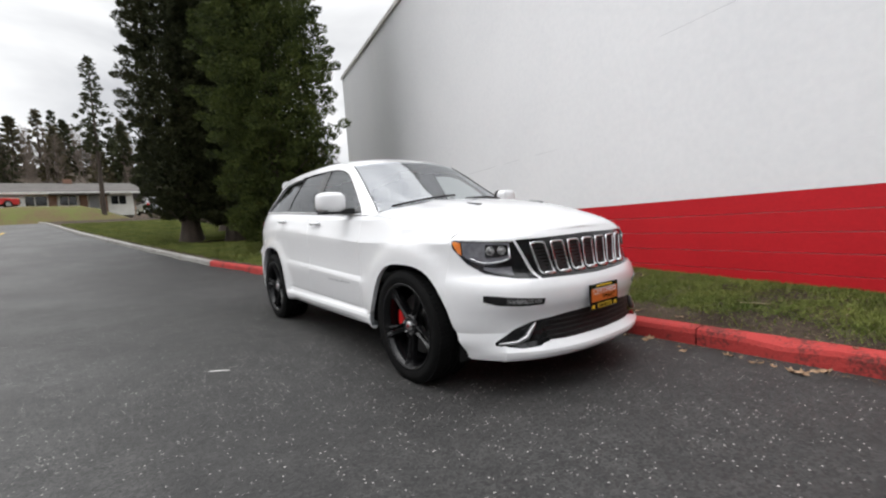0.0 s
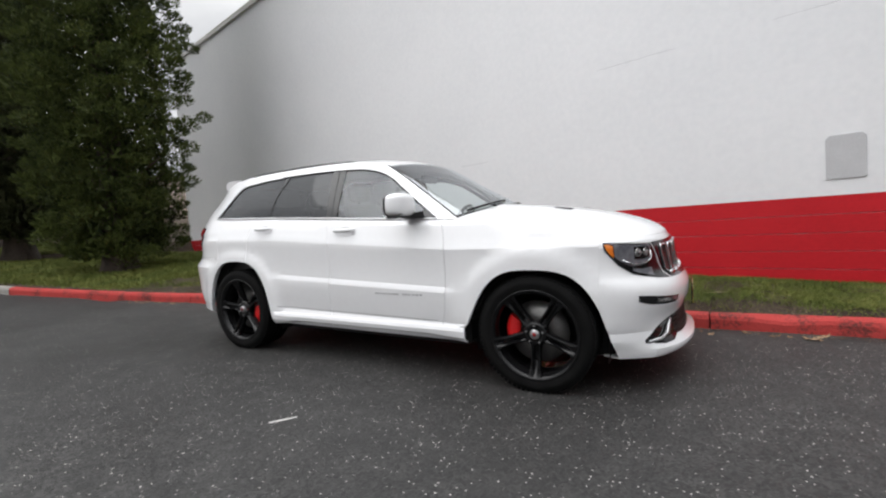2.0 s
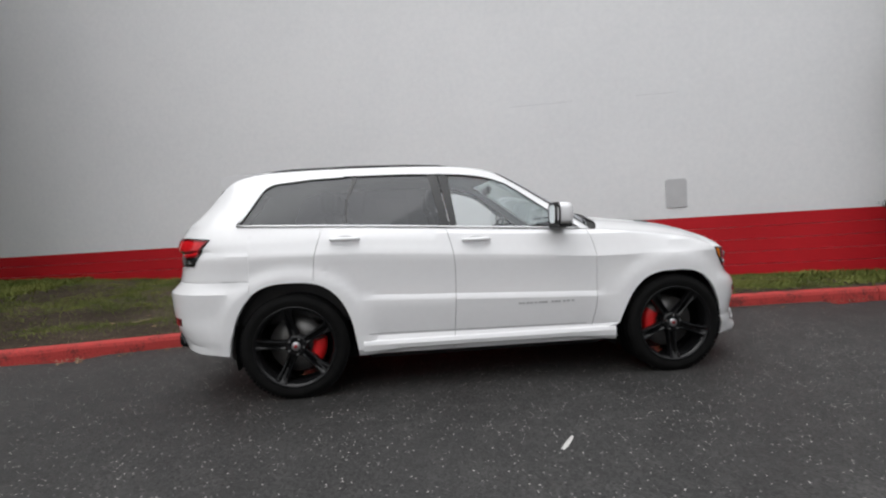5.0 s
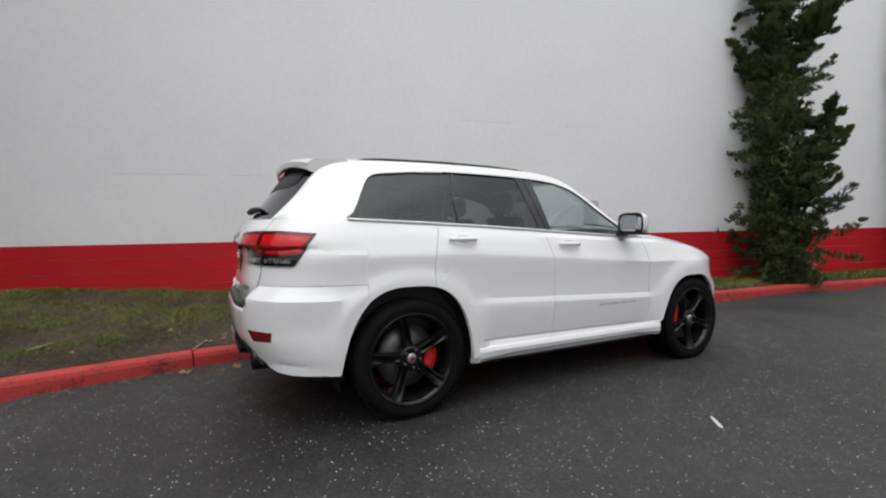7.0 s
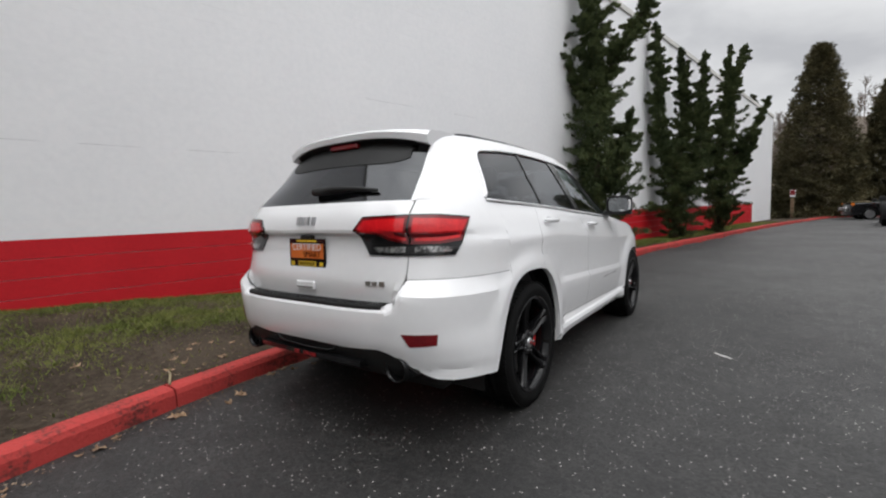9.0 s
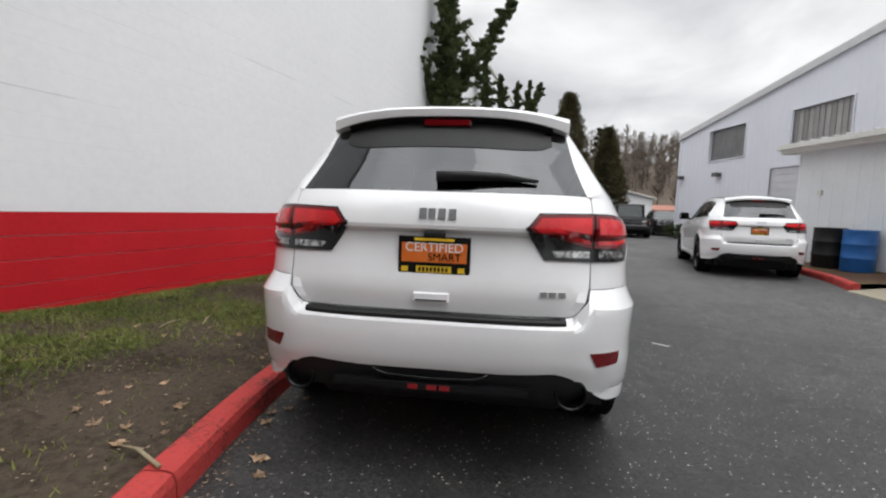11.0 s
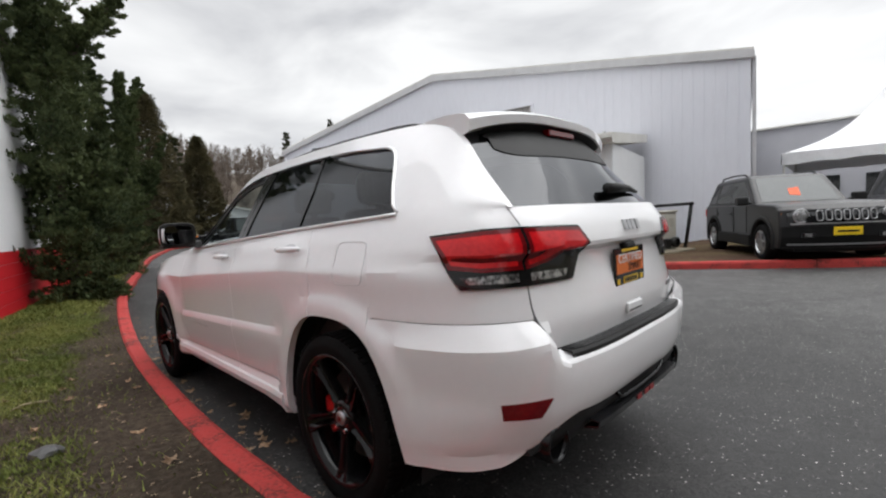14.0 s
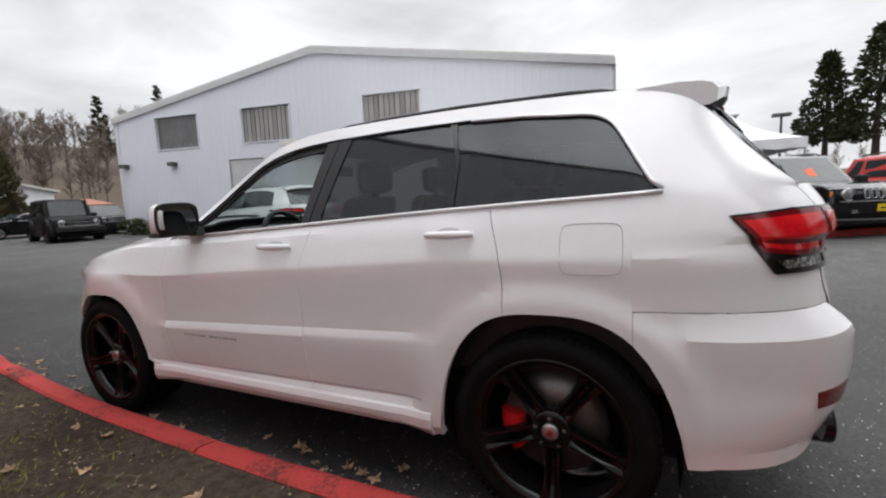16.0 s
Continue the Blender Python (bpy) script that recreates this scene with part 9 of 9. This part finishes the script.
def south():
    g = []
    for i in range(24):
        x = -110 + 130 * i / 23
        g.append([(x, -70, 0.3), (x, -80, 1.4), (x, -95, 3.0 + 0.5 * math.sin(i)), (x, -130, 4.0)])
    bm = grid_bm(g)
    bmesh.ops.recalc_face_normals(bm, faces=bm.faces)
    obj("hillside", bm, M_HILL, smooth=True, kind="structure", label="low wooded rise beyond the tents")
    r_ = random.Random(17)
    bare_wood("bare_woods", [(r_.uniform(-105, 15), r_.uniform(-100, -74), 1.2) for k in range(110)], "leafless trees along the far edge of the lot", 18, 3.5, 6.5, M_TWIG)


south()
M_LINE = mat("worn_yellow_line", (0.50, 0.33, 0.03), (0.60, 0.42, 0.06), 0.7, scale=3, fine=30)
M_DASH = mat("worn_white_mark", (0.42, 0.41, 0.39), (0.60, 0.59, 0.57), 0.7, scale=8, fine=60)
rows = [[(x, -6.9 + 0.03 * (x + 24) - 0.06, road_z(x, -7) + 0.006), (x, -6.9 + 0.03 * (x + 24) + 0.06, road_z(x, -7) + 0.006)] for x in (-30, -28, -26, -24, -22)]
bm = grid_bm(rows)
bmesh.ops.recalc_face_normals(bm, faces=bm.faces)
obj("parking_line", bm, M_LINE, kind="structure", label="worn yellow painted parking line")
bm = bmesh.new()
P = [(-0.085, -0.010), (-0.03, -0.014), (0.05, -0.011), (0.085, -0.006), (0.08, 0.009), (0.0, 0.013), (-0.08, 0.010)]
f = bm.faces.new([bm.verts.new((x, y, 0)) for x, y in P])
ob = obj("road_mark", bm, M_DASH, kind="structure", label="small worn white paint dash on asphalt")
ob.matrix_world = stand(0.195, -1.90, road_z(0.2, -1.9) + 0.004, 50)


# ---------- leaves, twigs, grass ----------
M_LEAF = mat("dry_fallen_leaf", (0.20, 0.12, 0.066), (0.38, 0.26, 0.165), 0.8, scale=14, fine=90, rnd=0.35, lo=0.4, hi=0.6)
M_BLADE = mat("grass_blades", (0.072, 0.105, 0.019), (0.205, 0.215, 0.058), 0.7, scale=1.5, fine=25, spec=0.2)
M_STRAW = mat("dry_straw", (0.20, 0.16, 0.09), (0.32, 0.27, 0.17), 0.85, scale=4, fine=40)


def leaf_shape(seed):
    rng = random.Random(seed)
    bm = bmesh.new()
    c = bm.verts.new((0, 0, 0.012))
    ring = []
    n = 15
    for i in range(n):
        a = 2 * math.pi * i / n
        lobe = (1.0 if i % 3 == 0 else 0.66) * (1.15 - 0.35 * abs(math.sin(a / 2 + 0.4))) * rng.uniform(0.8, 1.1)
        r_ = 0.055 * lobe
        ring.append(bm.verts.new((r_ * math.cos(a), r_ * math.sin(a), rng.uniform(0.0, 0.028) * (1.3 if i % 3 == 0 else 0.6))))
    for i in range(n):
        bm.faces.new((c, ring[i], ring[(i + 1) % n]))
    q = [bm.verts.new(p) for p in ((-0.02, 0.002, 0.01), (-0.02, -0.002, 0.01), (-0.085, 0.006, 0.004))]
    bm.faces.new(q)
    me = mesh_of(bm, "fallen_leaf")
    me.materials.append(M_LEAF)
    return me


def lawn_z(x, y):
    y0 = kerb_y(x) + 0.14
    y1 = wall_y(x) + 0.2 if x > -15 else max(wall_y(x), 6) + (0 if x > -18 else 14)
    if y < y0 - 0.145:
        return road_z(x, y)
    if y < y0:
        return road_z(x, 0) + 0.132
    k = (y - y0) / (y1 - y0)
    z0, z1 = road_z(x, 0) + 0.115, (interp(x, BASE) if x > -15 else road_z(x, 0) + 0.25)
    e = k * k * (3 - 2 * k) * 0.5 + k * 0.5
    return z0 + (z1 - z0) * e + 0.025 * noise.noise(Vector((x * 1.3, y * 1.3, 3))) + 0.02 * noise.noise(Vector((x * 4, y * 4, 7)))


def scatter_leaves():
    shapes = [leaf_shape(s) for s in range(5)]
    rng = random.Random(9)
    spots = [(-2.39, 1.73), (-2.29, 1.67), (-2.44, 1.22), (-2.37, 1.28), (-1.96, 1.61), (-2.38, 0.80), (-2.5, 0.72), (-1.86, 0.90), (1.85, 1.32), (1.78, 1.26), (0.36, 1.89), (-0.65, 1.43), (1.48, 0.97), (0.8, 0.96), (-0.63, 0.95), (-0.55, 0.93), (-0.35, 0.98), (-0.45, 0.92), (2.43, 0.84), (2.5, 0.76), (3.21, 0.70), (3.4, 0.95), (2.74, 1.04), (-3.1, 0.80), (-3.2, 0.74), (-2.8, 0.80), (-2.18, 1.76), (-2.96, 1.91), (-2.01, 2.5), (-1.52, 2.6)]
    for i in range(90):
        x = rng.uniform(-6, 4.2)
        side = rng.random()
        y = kerb_y(x) - abs(rng.gauss(0, 0.10)) - 0.05 if side < 0.4 else kerb_y(x) + 0.2 + abs(rng.gauss(0, 0.55))
        if y < wall_y(x) - 0.1:
            spots.append((x, y))
    for i, (x, y) in enumerate(spots):
        ob = new("fallen_leaf", shapes[i % 5])
        s = rng.uniform(0.38, 0.88)
        ob.matrix_world = Matrix.Translation((x, y, lawn_z(x, y) + 0.002)) @ Matrix.Rotation(rng.uniform(0, 6.28), 4, "Z") @ Matrix.Rotation(rng.uniform(-0.2, 0.2), 4, "X") @ Matrix.Diagonal((s, s, s, 1))
        tagged(ob, "dry curled brown leaf fallen near the kerb", "leaf", "fallen leaves along the kerb")
    # twigs
    for i, (x, y, a, L) in enumerate(((-0.66, 2.26, 0.4, 0.34), (-0.89, 2.43, 0.1, 0.30), (-2.67, 1.15, 1.2, 0.3), (0.9, 1.9, 2.0, 0.2), (-3.9, 1.6, 0.8, 0.22), (2.6, 1.9, 0.3, 0.22))):
        t = tagged(new("twig"), "thin dry pale twig lying on the lawn", "twig", "twigs on the lawn")
        d = Vector((math.cos(a), math.sin(a), 0)) * L / 2
        c = Vector((x, y, lawn_z(x, y) + 0.012))
        tube("stick", [c - d + Vector((0, 0, lawn_z(x - d.x, y - d.y) + 0.01 - c.z + 0.002)), c + Vector((0.02, 0.02, 0.006)), c + d + Vector((0, 0, lawn_z(x + d.x, y + d.y) + 0.01 - c.z + 0.002))], [0.009, 0.008, 0.005], M_STRAW, t, n=6)
    s = tagged(new("stone"), "dark grey broken stone lying on the lawn", "stone")
    bm = bmesh.new()
    bmesh.ops.create_icosphere(bm, subdivisions=2, radius=0.075)
    for v in bm.verts:
        v.co *= 1 + 0.35 * noise.noise(v.co * 14)
        v.co.z *= 0.5
    part("rock", bm, M_LAMP, s)
    s.location = (-0.04, 1.86, lawn_z(-0.04, 1.86) + 0.02)


def green_amount(x, y):
    """How grassy the lawn is: bare along the kerb, patchy between, thick by the wall."""
    y0, y1 = kerb_y(x) + 0.14, wall_y(x)
    if y < y0 + 0.02 or y > y1 - 0.01:
        return 0.0
    bare = 0.62 if -5.5 < x < 1.6 else max(0.12, 0.62 - 0.5 * (x - 1.6 if x > 0 else -5.5 - x))
    k = min(1.0, max(0.0, (y - y0 - bare * 0.55) / 0.35))
    n_ = 0.5 + 0.9 * noise.noise(Vector((x * 0.9, y * 1.3, 11))) + 0.45 * noise.noise(Vector((x * 3.1, y * 3.1, 5)))
    edge = max(0.0, 1 - (y1 - y) / 0.35)
    lush = 0.3 if x > 1.2 else (0.9 if x < -6.8 else 0.05)
    return max(0.0, min(1.0, k * (n_ + lush) + edge * 0.8))


def grass():
    rng = np.random.default_rng(3)
    for name, x0, x1, n, h, w in (("grass_blades", -6.5, 5.2, 230000, 0.030, 0.0045), ("grass_blades", -34, -6.5, 230000, 0.06, 0.014), ("grass_blades", 5.2, 24, 60000, 0.05, 0.012)):
        X = rng.uniform(x0, x1, n)
        keep = []
        for x in X:
            y = rng.uniform(kerb_y(x) + 0.14, min(wall_y(x), kerb_y(x) + 6.5))
            g = green_amount(x, y)
            if rng.uniform() < g * g * 1.1 + 0.02:
                keep.append((x, y, lawn_z(x, y) - 0.004))
        P = np.array(keep)
        m = len(P)
        a = rng.uniform(0, 6.283, m)
        hh = h * rng.uniform(0.4, 1.5, m)
        lean = rng.normal(size=(m, 2)) * (0.7 * hh)[:, None]
        V = np.empty((m, 3, 3))
        ww = w * rng.uniform(0.6, 1.3, m)
        V[:, 0] = P + np.stack([np.cos(a) * ww, np.sin(a) * ww, np.zeros(m)], 1)
        V[:, 1] = P - np.stack([np.cos(a) * ww, np.sin(a) * ww, np.zeros(m)], 1)
        V[:, 2] = P + np.stack([lean[:, 0], lean[:, 1], hh], 1)
        me = bpy.data.meshes.new(name)
        me.vertices.add(3 * m)
        me.vertices.foreach_set("co", V.reshape(-1))
        me.loops.add(3 * m)
        me.loops.foreach_set("vertex_index", np.arange(3 * m, dtype=np.int32))
        me.polygons.add(m)
        me.polygons.foreach_set("loop_start", np.arange(0, 3 * m, 3, dtype=np.int32))
        me.update(calc_edges=True)
        me.materials.append(M_BLADE)
        tagged(new(name, me), "short patchy winter grass on the soil", "grass", kind="stuff")


def litter():
    """Crumbs of dead leaf, bark and straw on the soil and along the kerb's foot."""
    rng = random.Random(31)
    V, F = [], []
    for i in range(4200):
        x = rng.uniform(-6.5, 5.0)
        if rng.random() < 0.8:
            y = rng.uniform(kerb_y(x) + 0.15, wall_y(x) - 0.02)
        else:
            y = kerb_y(x) - 0.02 - abs(rng.gauss(0, 0.06))
        z = lawn_z(x, y) + 0.003
        a, L, w = rng.uniform(0, 6.28), rng.uniform(0.004, 0.016), rng.uniform(0.002, 0.006)
        c, s = math.cos(a), math.sin(a)
        b = len(V)
        for u, v in ((-L, -w), (L * 0.4, -w), (L, 0), (-L * 0.2, w)):
            V.append((x + u * c - v * s, y + u * s + v * c, z + rng.uniform(0, 0.008)))
        F.append((b, b + 1, b + 2, b + 3))
    me = bpy.data.meshes.new("leaf_litter")
    me.from_pydata(V, [], F)
    me.materials.append(M_LITTER)
    tagged(new("leaf_litter", me), "crumbs of dry leaf and bark on bare soil", "litter", kind="stuff")


M_LITTER = mat("leaf_crumbs", (0.10, 0.065, 0.038), (0.38, 0.29, 0.20), 0.85, scale=3, fine=60, lo=0.4, hi=0.62)
scatter_leaves()
litter()
grass()
